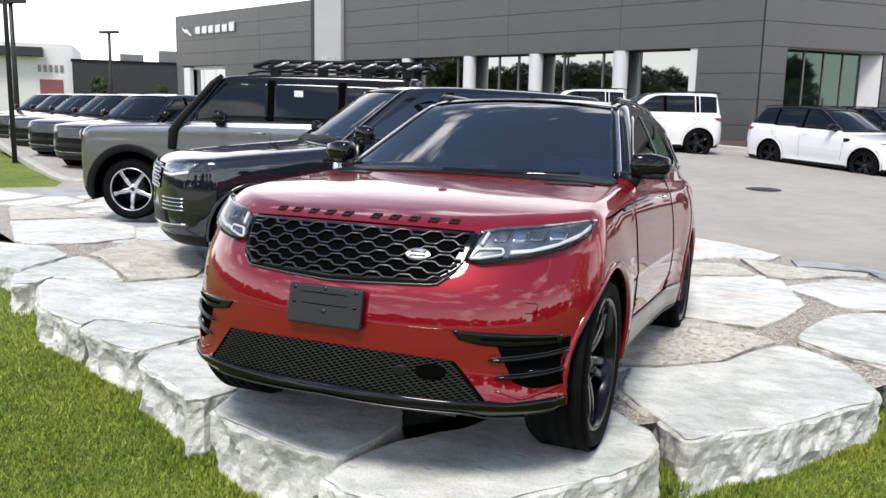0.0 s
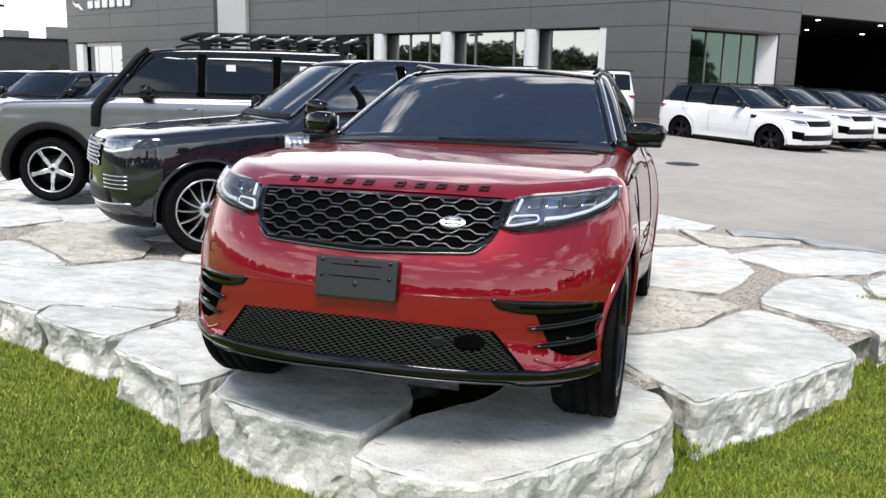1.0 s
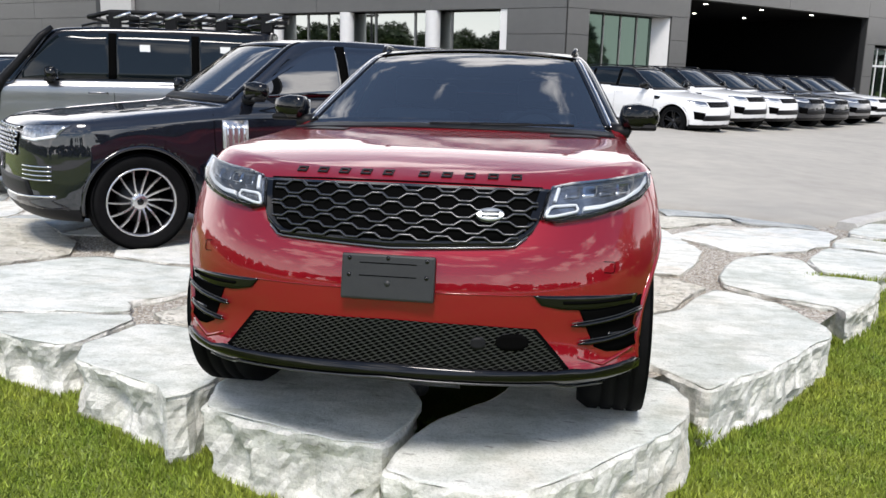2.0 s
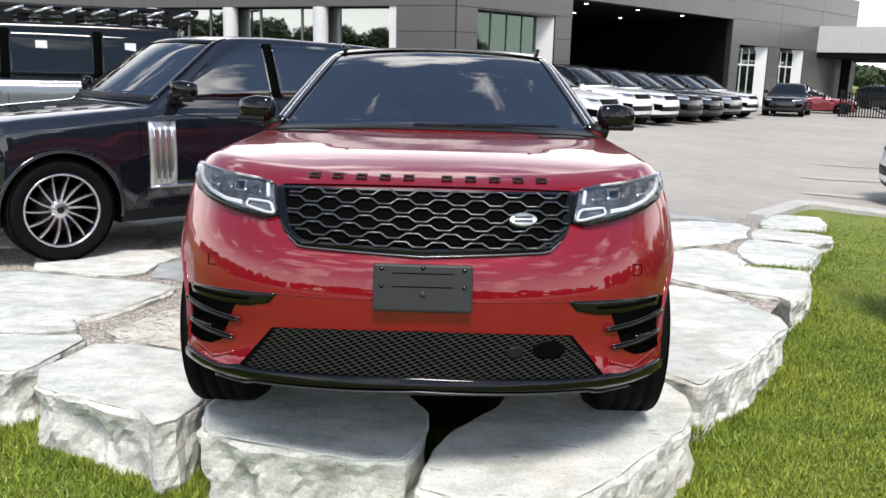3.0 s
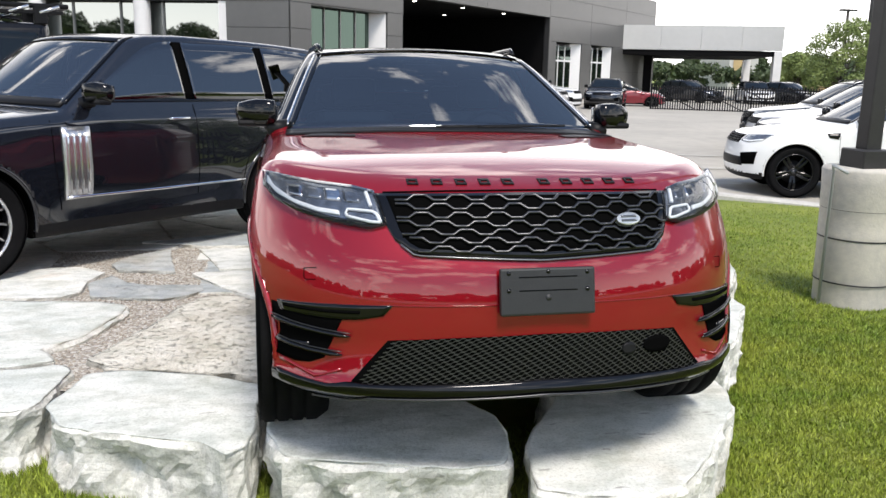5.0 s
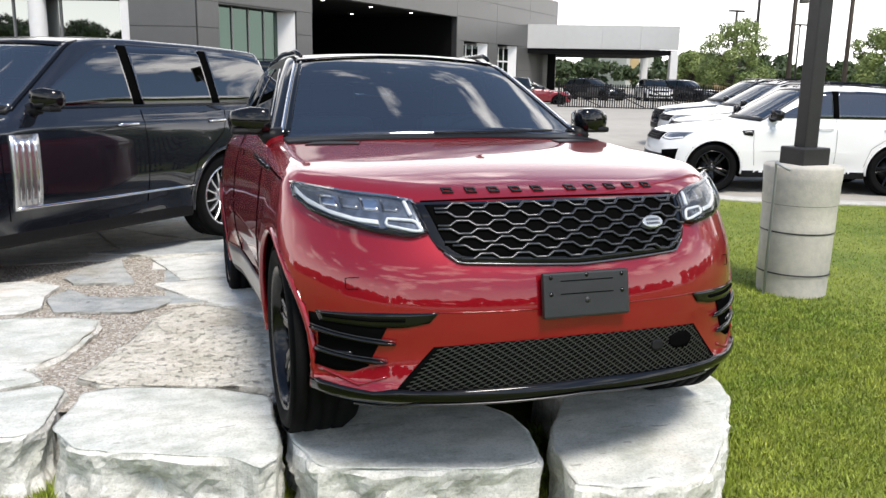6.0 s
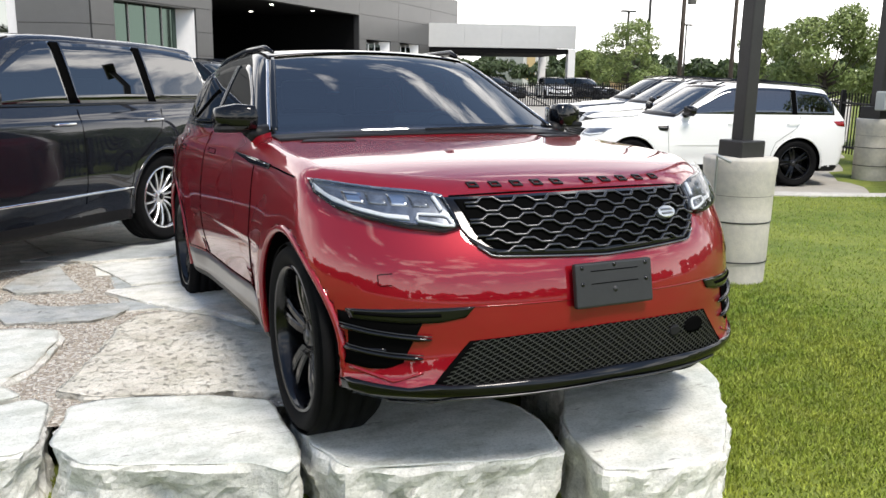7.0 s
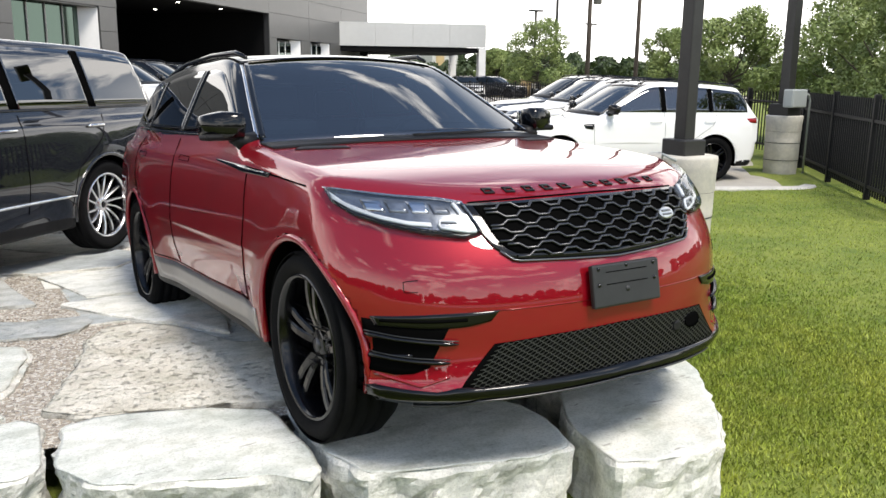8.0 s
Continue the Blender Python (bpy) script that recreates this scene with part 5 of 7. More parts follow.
def wheel_set(car, spec, rim_mat, pattern, rim_r, spoke_w, flip=1):
    """Four wheels under a car: tyre, rim, disc, spokes and cap; the meshes are shared."""
    R, W = spec["wheel"], 0.25
    prof = [(rim_r, -W / 2 + 0.01), (rim_r + 0.012, -W / 2), (R - 0.03, -W / 2 - 0.008), (R - 0.008, -W / 2 + 0.025)]
    for g in range(4):
        y = -W / 2 + 0.045 + g * 0.055
        prof += [(R, y - 0.008), (R, y + 0.03), (R - 0.008, y + 0.034), (R - 0.008, y + 0.044)]
    prof += [(R, W / 2 - 0.05), (R - 0.006, W / 2 - 0.025), (R - 0.03, W / 2 + 0.008), (R - 0.05, W / 2 + 0.010), (rim_r + 0.012, W / 2), (rim_r, W / 2 - 0.012)]
    tyre = lathe_mesh("wheel", prof, M_TYRE, 56, "x")
    lip = lathe_mesh("rim", [(rim_r + 0.004, W / 2 - 0.012), (rim_r - 0.004, W / 2 + 0.002), (rim_r - 0.014, W / 2 - 0.006), (rim_r - 0.018, W / 2 - 0.022)], rim_mat, 48, "x")
    barrel = lathe_mesh("barrel", [(rim_r - 0.018, W / 2 - 0.022), (rim_r - 0.028, W / 2 - 0.06), (rim_r - 0.03, -W / 2)], M_RIMBLACK, 40, "x")
    disc = lathe_mesh("brake_disc", [(0.0, 0.02), (0.09, 0.02), (0.10, 0.005), (0.18, 0.005), (0.18, -0.02), (0.0, -0.02)], M_STEEL, 32, "x")
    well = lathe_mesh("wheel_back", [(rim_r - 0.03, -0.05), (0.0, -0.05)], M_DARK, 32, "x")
    hub = lathe_mesh("hub", [(0.0, 0.070), (0.05, 0.068), (0.075, 0.055), (0.085, 0.03), (0.085, 0.0)], rim_mat, 24, "x")
    cap = lathe_mesh("cap", [(0.0, 0.077), (0.026, 0.075), (0.031, 0.066)], M_GRILLE if rim_mat != M_ALLOY else M_GLOSSBLACK, 20, "x")
    spokes = []
    for i, (ang, lean) in enumerate(pattern):
        spokes.append((spoke_mesh("spoke", 0.06, rim_r - 0.012, spoke_w * 1.15, spoke_w, 0.062, W / 2 - 0.035, lean, rim_mat), ang))
    offs = spec.get("track", 0.945) - W / 2 - 0.006
    for sx in (1, -1):
        for wy in (0.0, spec["wb"]):
            turn = pose(sx * offs, wy, R, 17 * (1 if wy else 2) * 1.0, 0, 0) if sx > 0 else pose(sx * offs, wy, R, 0, 0, 180)
            w = part("wheel", tyre, car, "", turn)
            part("rim", lip, w)
            part("barrel", barrel, w)
            part("brake_disc", disc, w)
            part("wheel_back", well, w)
            part("hub", hub, w)
            part("cap", cap, w)
            for me, ang in spokes:
                part("spoke", me, w, "", pose(0, 0, 0, ang, 0, 0))


TWIN5 = [(72 * i + d, l) for i in range(5) for d, l in ((-12, -0.08), (12, 0.08))]
SPLIT5 = [(72 * i + d, l) for i in range(5) for d, l in ((-6, -0.16), (6, 0.16))]
SWIRL = [(360 / 7 * i + d, l) for i in range(7) for d, l in ((-12, 0.20), (11, 0.15))]
FIVE = [(72 * i, 0.0) for i in range(5)]

# ---- bodies ----


def body_parts(car, form, spec, paint, roof_mat, res, holes, doors):
    """The painted shell as one mesh a panel; holes(c) marks faces that glass takes the place of."""
    v, faces, nor = net(form, (-1.06, -1.0, 0.12), (1.06, spec["wb"] + 1.28, spec["height"] + 0.08), res)
    c = v[faces].mean(1)
    x, y, z = np.abs(c[:, 0]), c[:, 1], c[:, 2]
    rf, rr = np.hypot(y, z - spec["wheel"]), np.hypot(y - spec["wb"], z - spec["wheel"])
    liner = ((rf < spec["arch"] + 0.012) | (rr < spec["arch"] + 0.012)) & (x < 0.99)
    trim = spec.get("trim", 0.0)
    cladding = ~liner & ((z < spec["dark_z"]) | ((np.minimum(rf, rr) < spec["arch"] + trim) & (trim > 0)))
    belt = curve1(spec["belt"])(y)
    upper = ~liner & ~cladding & ((z > belt + 0.004) & (y > spec["screen"] - 0.05))
    gone = holes(x, y, z) & upper
    bonnet = ~liner & ~cladding & ~upper & (y < spec["screen"] + 0.3) & (z > spec["bonnet_z"]) & (x < 0.86)
    rest = ~(liner | cladding | upper | bonnet)
    side = rest & (x > 0.8)
    front_half = y < spec["wb"] / 2
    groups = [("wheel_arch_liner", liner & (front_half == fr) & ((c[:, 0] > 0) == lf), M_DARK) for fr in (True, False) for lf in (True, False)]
    groups += [("lower_cladding", cladding, M_SATIN), ("roof", upper & ~gone, roof_mat), ("bonnet", bonnet, paint)]
    used = np.zeros(len(c), bool)
    for name, (a, b) in doors:
        for sgn in (1, -1):
            sel = side & (y > a) & (y < b) & (z > 0.40) & (np.sign(c[:, 0]) == sgn)
            groups.append((name, sel, paint))
            used |= sel
    groups.append(("front_body", rest & ~used & front_half, paint))
    groups.append(("rear_body", rest & ~used & ~front_half, paint))
    for name, sel, m in groups:
        if sel.any():
            part(name, shell_mesh(name, v, faces[sel], nor, m), car)


def both(car, name, form, a, b, view, material, label="", **kw):
    for mirror in (False, True):
        part(name, patch_mesh(name, form, a, b, view, material, mirror=mirror, **kw), car, label)


def line_on(form, pts, view, off=0.004, n=16, mirror=1):
    return [(w[0] * mirror, w[1], w[2]) for w in lie_many(form, resample(pts, n), off, view)]


def seam(car, form, pts, view, width=0.004, sides=(1, -1), n=14, name="panel_gap", material=None, off=0.0015):
    for s in sides:
        part(name, tube_mesh(name, line_on(form, pts, view, off, n, s), width, material or M_SEAM, 5), car)


def mirror_pair(car, x, y, z, size, cap_mat, foot):
    sx, sy, sz = size
    for s in (1, -1):
        bm = bmesh.new()
        bmesh.ops.create_cube(bm, size=1.0)
        bmesh.ops.subdivide_edges(bm, edges=bm.edges[:], cuts=3, use_grid_fill=True)
        for v in bm.verts:
            p = v.co * 2
            k = max(abs(p.x), abs(p.y), abs(p.z)) / max(p.length, 1e-6)
            q = p * (0.45 + 0.55 * k)
            taper = 1 - 0.18 * max(0, p.x)
            v.co = Vector((s * (x + q.x * sx / 2), y + q.y * sy / 2 * taper + (0.03 * p.x), z + q.z * sz / 2 * taper))
        if s < 0:
            bmesh.ops.reverse_faces(bm, faces=bm.faces[:])
        head = part("door_mirror", bm_mesh("door_mirror", bm, cap_mat, True), car)
        part("mirror_foot", tube_mesh("mirror_foot", [(s * (x - sx * 0.3), y, z - sz * 0.42), (s * (foot[0] + 0.02), foot[1], foot[2]), (s * (foot[0] - 0.05), foot[1], foot[2])], [0.035, 0.04, 0.05], M_SATIN, 8), head)
        part("mirror_lower", box_mesh("mirror_lower", (s * x - sx * 0.44, y - sy * 0.40, z - sz * 0.52), (s * x + sx * 0.40, y + sy * 0.35, z - sz * 0.28), M_SATIN, 0.015, 2), head)
        part("mirror_glass", box_mesh("mirror_glass", (s * x - sx * 0.38, y + sy * 0.42, z - sz * 0.32), (s * x + sx * 0.38, y + sy * 0.49, z + sz * 0.34), M_CHROME, 0.01), head)


def cabin(car, spec, seat_y=(1.35, 2.25)):
    """Dark interior: dash, wheel and seats, seen faintly through the screen."""
    cz = spec["cowl"]
    part("dashboard", box_mesh("dashboard", (-0.70, spec["screen"] + 0.28, cz - 0.30), (0.70, spec["screen"] + 0.62, cz - 0.02), M_CABIN, 0.05, 2), car)
    part("cabin_floor", box_mesh("cabin_floor", (-0.76, spec["screen"] + 0.3, 0.45), (0.76, spec["wb"] + 0.7, 0.60), M_CABIN), car)
    ring = [(0.38 + 0.185 * math.cos(a), spec["screen"] + 0.80 + 0.06 * math.sin(a), cz - 0.06 + 0.175 * math.sin(a)) for a in np.linspace(0, 2 * math.pi, 25)]
    part("steering_wheel", tube_mesh("steering_wheel", ring, 0.016, M_CABIN, 6), car)
    for sy in seat_y:
        for s in (-0.38, 0.38):
            seat = part("seat", box_mesh("seat", (s - 0.25, sy - 0.25, 0.58), (s + 0.25, sy + 0.28, 0.78), M_SEAT, 0.05, 2), car)
            part("backrest", box_mesh("backrest", (s - 0.24, sy + 0.22, 0.75), (s + 0.24, sy + 0.36, 1.27), M_SEAT, 0.06, 2), seat)
            part("headrest", box_mesh("headrest", (s - 0.13, sy + 0.25, 1.29), (s + 0.13, sy + 0.34, 1.46), M_SEAT, 0.04, 2), seat)


def zigzag(x0, x1, z, half, amp, phase, slope=0.22):
    """A line of flats and short slopes, as in a honeycomb."""
    pts, k, x = [], phase, x0
    while x < x1 - 1e-6:
        e = min(x + half, x1)
        zz = z + (amp if k % 2 else -amp)
        pts += [(x + slope * half, zz), (e - slope * half * 0.0, zz)]
        x, k = e, k + 1
    return [p for p in pts if p[0] <= x1]


def arch_lips(car, form, spec, material, radius=0.013):
    """A rolled edge round each wheel opening."""
    r = spec["arch"] + 0.002
    for wy in (0.0, spec["wb"]):
        a0 = math.asin(max(min((spec["wheel"] - spec["floor"] - 0.06) / r, 1), -1))
        t = np.linspace(-a0, math.pi + a0, 40)
        pts = np.stack([wy + r * np.cos(t), spec["wheel"] + r * np.sin(t)], 1)
        # just outside the opening, where the side still is
        out = np.stack([wy + (r + 0.012) * np.cos(t), spec["wheel"] + (r + 0.012) * np.sin(t)], 1)
        q = lie_many(form, out, -0.004, "side")
        pad = np.pad(q[:, 0], 3, mode="edge")
        q[:, 0] = np.convolve(pad, np.ones(7) / 7, "valid")
        for s in (1, -1):
            part("arch_lip", tube_mesh("arch_lip", [(s * w[0], p[0], p[1]) for w, p in zip(q, pts)], radius, material, 8), car)


def red_car():
    spec = dict(VELAR, height=1.68, dark_z=0.315, bonnet_z=0.93, belt=level((0.0, 1.2), (0.8, 1.172), (1.9, 1.185), (3.0, 1.205), (3.6, 1.23), (4.3, 1.2)), track=0.94)
    form = suv_form(spec)
    car = new("red_car")
    screen_w = curve1(level((1.10, 0.82), (1.2, 0.775), (1.4, 0.685), (1.6, 0.585), (1.7, 0.52)))
    top = curve1(level((0.9, 1.19), (1.3, 1.40), (1.6, 1.525), (2.0, 1.555), (2.5, 1.555), (3.0, 1.52), (3.5, 1.44)))
    bot = curve1(level((0.9, 1.20), (1.9, 1.21), (2.9, 1.23), (3.5, 1.265)))

    def holes(x, y, z):
        a = (x < screen_w(z) - 0.03) & (z > 1.2) & (z < 1.592) & (y < 1.66)
        b = (x > 0.5) & (y > 1.06) & (y < 3.4) & (z < top(y) - 0.02) & (z > bot(y) + 0.02)
        c = (y > 3.3) & (x < 0.5) & (z > 1.27) & (z < 1.46)
        return a | b | c

    body_parts(car, form, spec, M_RED, M_GLOSSBLACK, 0.02, holes, [("front_door", (0.66, 1.93)), ("rear_door", (1.93, 2.95))])
    # windscreen
    xs = np.linspace(-1, 1, 41)
    a = [(x * screen_w(1.615 - 0.035 * x * x), 1.615 - 0.035 * x * x) for x in xs]
    b = [(x * screen_w(1.176 - 0.02 * x * x), 1.176 - 0.02 * x * x) for x in xs]
    part("windscreen", patch_mesh("windscreen", form, a, b, "front", M_GLASS, 0.004, 0.001, m=16, start=0.1, keep=True), car, "tinted windscreen reflecting the clouds")
    part("windscreen_frit", patch_mesh("windscreen_frit", form, [(p[0], p[1] + 0.010) for p in a], [(p[0], p[1] - 0.006) for p in a], "front", M_GLOSSBLACK, 0.006, 0.001, m=3, start=0.1, keep=True), car)
    part("scuttle", patch_mesh("scuttle", form, [(p[0], p[1] + 0.002) for p in b], [(p[0] * 1.01, p[1] - 0.02) for p in b], "front", M_SATIN, 0.006, 0.004, m=4, start=0.1, keep=True), car)
    side_frit = [(screen_w(z), z) for z in np.linspace(1.18, 1.57, 14)]
    both(car, "pillar_edge", form, [(p[0] + 0.004, p[1]) for p in side_frit], [(p[0] - 0.028, p[1]) for p in side_frit], "front", M_GLOSSBLACK, off=0.007, deep=0.003, m=3, start=0.1)
    # Chrome strip added as the sky's bright reflection along the black pillar
    both(car, "pillar_glint", form, [(p[0] + 0.014, p[1]) for p in side_frit], [(p[0] + 0.002, p[1]) for p in side_frit], "front", M_CHROME, off=0.008, deep=0.003, m=3, start=0.1)
    # side glass
    for name, y0, y1 in (("front_window", 1.0, 1.93), ("rear_window", 1.99, 2.88), ("quarter_window", 2.94, 3.46)):
        ys = np.linspace(y0, y1, 20)
        both(car, name, form, [(y, float(top(y))) for y in ys], [(y, min(float(bot(y)), float(top(y)) - 0.004)) for y in ys], "side", M_PRIVACY, off=0.003, deep=0.001, m=10)
    for yc in (1.96, 2.91):
        both(car, "window_pillar", form, [(yc - 0.035, float(top(yc))), (yc - 0.035, float(bot(yc)))], [(yc + 0.035, float(top(yc))), (yc + 0.035, float(bot(yc)))], "side", M_GLOSSBLACK, off=0.005, deep=0.01, m=3)
    seam(car, form, [(0.95, 1.188), (1.9, 1.196), (2.9, 1.216), (3.5, 1.25)], "side", 0.007, name="waist_trim", material=M_GLOSSBLACK)
    part("rear_window_glass", patch_mesh("rear_window_glass", form, [(-0.52, 1.46), (0.52, 1.46)], [(-0.60, 1.25), (0.60, 1.25)], "back", M_PRIVACY, 0.003, 0.001, m=8), car)
    cabin(car, spec)
    arch_lips(car, form, spec, M_RED, 0.016)
    # panel gaps and handles
    for ys in ([(0.64, 1.03), (0.63, 0.85), (0.66, 0.62), (0.68, 0.45)], [(1.94, 1.17), (1.93, 0.9), (1.95, 0.45)], [(2.93, 1.17), (2.90, 1.0), (2.70, 0.8), (2.42, 0.62), (2.36, 0.45)], [(0.68, 0.45), (1.4, 0.435), (2.36, 0.45)]):
        seam(car, form, ys, "side", 0.0028)
    seam(car, form, [(-0.05, 1.018), (0.2, 1.034), (0.36, 1.042)], "side", 0.004, name="bonnet_gap")
    seam(car, form, [(-0.505, 0.962), (-0.3, 0.968), (0.0, 0.970), (0.3, 0.968), (0.505, 0.962)], "front", 0.004, sides=(1,), name="bonnet_gap")
    seam(car, form, [(0.50, 0.605), (0.15, 0.609)], "front", 0.0022, name="bumper_crease", n=8, material=M_RED)
    for y0 in (1.62, 2.62):
        seam(car, form, [(y0, 1.075), (y0 + 0.2, 1.082), (y0 + 0.21, 1.055), (y0 + 0.01, 1.05), (y0, 1.075)], "side", 0.0018, n=18, name="flush_handle")
    both(car, "fender_blade", form, [(0.34, 1.048), (0.62, 1.062), (1.12, 1.082)], [(0.36, 1.028), (0.70, 1.036), (1.12, 1.076)], "side", M_GLOSSBLACK, off=0.005, deep=0.01, n=20, m=4)
    seam(car, form, [(0.42, 1.046), (0.62, 1.052), (0.80, 1.062)], "side", 0.003, name="blade_chrome", material=M_CHROME, off=0.007)
    both(car, "sill_trim", form, [(0.50, 0.445), (1.4, 0.425), (2.38, 0.435)], [(0.52, 0.305), (1.4, 0.305), (2.36, 0.305)], "side", M_SILL, off=0.004, deep=0.01, n=26, m=4)
    # grille
    part("grille_surround", patch_mesh("grille_surround", form, [(-0.535, 0.957), (0, 0.961), (0.535, 0.957)], [(-0.505, 0.862), (-0.478, 0.812), (-0.425, 0.771), (0, 0.754), (0.425, 0.771), (0.478, 0.812), (0.505, 0.862)], "front", M_GLOSSBLACK, 0.006, 0.03, n=60, m=10), car, "gloss black grille surround")
    part("grille_backing", patch_mesh("grille_backing", form, [(-0.495, 0.948), (0, 0.951), (0.495, 0.948)], [(-0.462, 0.845), (-0.44, 0.81), (-0.40, 0.787), (0, 0.776), (0.40, 0.787), (0.44, 0.81), (0.462, 0.845)], "front", M_DARK, 0.009, 0.02, n=60, m=8), car)
    for k in range(7):
        z = 0.939 - 0.0258 * k
        w = 0.490 if z > 0.85 else 0.490 - (0.85 - z) * 0.9
        pts = zigzag(-w, w, z, 0.0625, 0.0076, k, 0.36)
        part("grille_bar", tube_mesh("grille_bar", list(lie_many(form, pts, 0.016)), 0.0066, M_GRILLE, 6, flat=0.8), car)
    seam(car, form, [(-0.462, 0.80), (-0.42, 0.766), (0, 0.750), (0.42, 0.766), (0.462, 0.80)], "front", 0.0045, sides=(1,), n=40, name="grille_edge", material=M_GREYPAINT, off=0.008)
    ring = [(0.33 + 0.046 * math.cos(t), 0.864 + 0.021 * math.sin(t)) for t in np.linspace(math.pi, 0, 16)]
    ring2 = [(0.33 + 0.046 * math.cos(t), 0.864 - 0.021 * math.sin(t)) for t in np.linspace(math.pi, 0, 16)]
    bd = part("badge", patch_mesh("badge", form, ring, ring2, "front", M_BADGE, 0.026, 0.004, m=5, keep=True), car, "oval silver badge")
    for dz in (0.007, -0.006):
        part("badge_bar", patch_mesh("badge_bar", form, [(0.30, 0.864 + dz + 0.004), (0.36, 0.864 + dz + 0.004)], [(0.30, 0.864 + dz - 0.003), (0.36, 0.864 + dz - 0.003)], "front", M_GREYPAINT, 0.028, 0.003, n=6, m=2), bd)
    # ten raised dark bars where the maker's letters stand
    for i in range(10):
        x = (-0.398 + 0.084 * i) if i < 5 else (0.072 + 0.084 * (i - 5))
        for a_, b_ in (((x - 0.019, 1.003), (x + 0.019, 0.998)), ((x - 0.019, 0.992), (x + 0.019, 0.987)), ((x - 0.019, 0.999), (x - 0.012, 0.991)), ((x + 0.012, 0.999), (x + 0.019, 0.991))):
            part("bonnet_lettering_bar", patch_mesh("bonnet_lettering_bar", form, [a_, (b_[0], a_[1])], [(a_[0], b_[1]), b_], "front", M_SATIN, 0.005, 0.004, n=3, m=2), car)
    # headlamps
    up = [(0.532, 0.956), (0.60, 0.971), (0.72, 0.983), (0.80, 0.995), (0.86, 1.006), (0.893, 1.010)]
    dn = [(0.504, 0.860), (0.56, 0.845), (0.68, 0.862), (0.78, 0.888), (0.85, 0.918), (0.89, 0.962)]
    for mirror in (False, True):
        s = -1 if mirror else 1
        lamp = part("headlamp", patch_mesh("headlamp", form, up, dn, "front", M_LAMPIN, 0.003, 0.02, n=26, m=8, mirror=mirror), car, "clear headlamp with a bright light guide")
        part("lamp_base", patch_mesh("lamp_base", form, [(p[0], p[1] + (0.02 if i else 0.016)) for i, p in enumerate(dn)], dn, "front", M_GLOSSBLACK, 0.005, 0.02, n=26, m=3, mirror=mirror), lamp)
        # a tapering light guide along the lower edge, and a closed loop at the inner end
        part("light_guide", patch_mesh("light_guide", form, [(0.885, 1.000), (0.862, 0.968), (0.80, 0.930), (0.72, 0.907), (0.652, 0.900)], [(0.887, 0.978), (0.853, 0.944), (0.79, 0.914), (0.715, 0.893), (0.652, 0.886)], "front", M_DRL, 0.009, 0.006, n=24, m=4, mirror=mirror), lamp)
        for pts, wd in (([(0.520, 0.866), (0.536, 0.899), (0.622, 0.905), (0.634, 0.884), (0.545, 0.866), (0.520, 0.866)], 0.0058), ([(0.560, 0.957), (0.548, 0.915)], 0.0075)):
            part("light_guide", tube_mesh("light_guide", line_on(form, pts, "front", 0.009, 18, s), wd, M_DRL, 6), lamp)
        for i in range(4):
            x0 = 0.585 + i * 0.062
            part("reflector", patch_mesh("reflector", form, [(x0, 0.962 + i * 0.004), (x0 + 0.052, 0.966 + i * 0.004)], [(x0 - 0.004, 0.926 + i * 0.004), (x0 + 0.048, 0.929 + i * 0.004)], "front", M_CHROME if i % 2 else M_LAMPIN, 0.006, 0.004, n=6, m=4, mirror=mirror), lamp)
        part("lens", patch_mesh("lens", form, up, dn, "front", M_LAMPLENS, 0.022, 0.018, n=26, m=8, mirror=mirror), lamp)
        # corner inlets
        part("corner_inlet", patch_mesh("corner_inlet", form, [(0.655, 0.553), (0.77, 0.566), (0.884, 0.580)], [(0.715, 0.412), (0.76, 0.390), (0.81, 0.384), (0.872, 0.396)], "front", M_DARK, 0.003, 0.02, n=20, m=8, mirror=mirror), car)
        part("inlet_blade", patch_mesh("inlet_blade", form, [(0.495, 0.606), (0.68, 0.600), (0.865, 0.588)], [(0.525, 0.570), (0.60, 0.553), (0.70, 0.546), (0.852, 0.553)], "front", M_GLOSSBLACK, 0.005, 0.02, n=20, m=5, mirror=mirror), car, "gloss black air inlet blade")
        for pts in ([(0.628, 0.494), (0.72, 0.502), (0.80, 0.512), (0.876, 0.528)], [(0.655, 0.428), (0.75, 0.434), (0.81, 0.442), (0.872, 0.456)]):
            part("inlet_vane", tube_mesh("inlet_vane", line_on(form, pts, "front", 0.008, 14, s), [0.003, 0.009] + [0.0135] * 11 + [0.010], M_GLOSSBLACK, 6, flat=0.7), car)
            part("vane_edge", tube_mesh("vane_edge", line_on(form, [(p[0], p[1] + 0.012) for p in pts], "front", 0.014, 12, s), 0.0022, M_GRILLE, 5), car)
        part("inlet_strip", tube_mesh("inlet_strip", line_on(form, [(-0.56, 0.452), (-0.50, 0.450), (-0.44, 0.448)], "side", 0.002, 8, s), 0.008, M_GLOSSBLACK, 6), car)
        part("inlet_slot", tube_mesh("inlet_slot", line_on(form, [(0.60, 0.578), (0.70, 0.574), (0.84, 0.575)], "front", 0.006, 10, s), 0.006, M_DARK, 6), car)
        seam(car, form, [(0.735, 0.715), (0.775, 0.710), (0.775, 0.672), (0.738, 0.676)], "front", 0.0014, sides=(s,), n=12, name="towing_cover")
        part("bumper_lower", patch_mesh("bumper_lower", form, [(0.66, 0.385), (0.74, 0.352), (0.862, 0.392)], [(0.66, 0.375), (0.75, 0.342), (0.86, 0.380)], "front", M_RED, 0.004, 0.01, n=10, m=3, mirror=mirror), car)
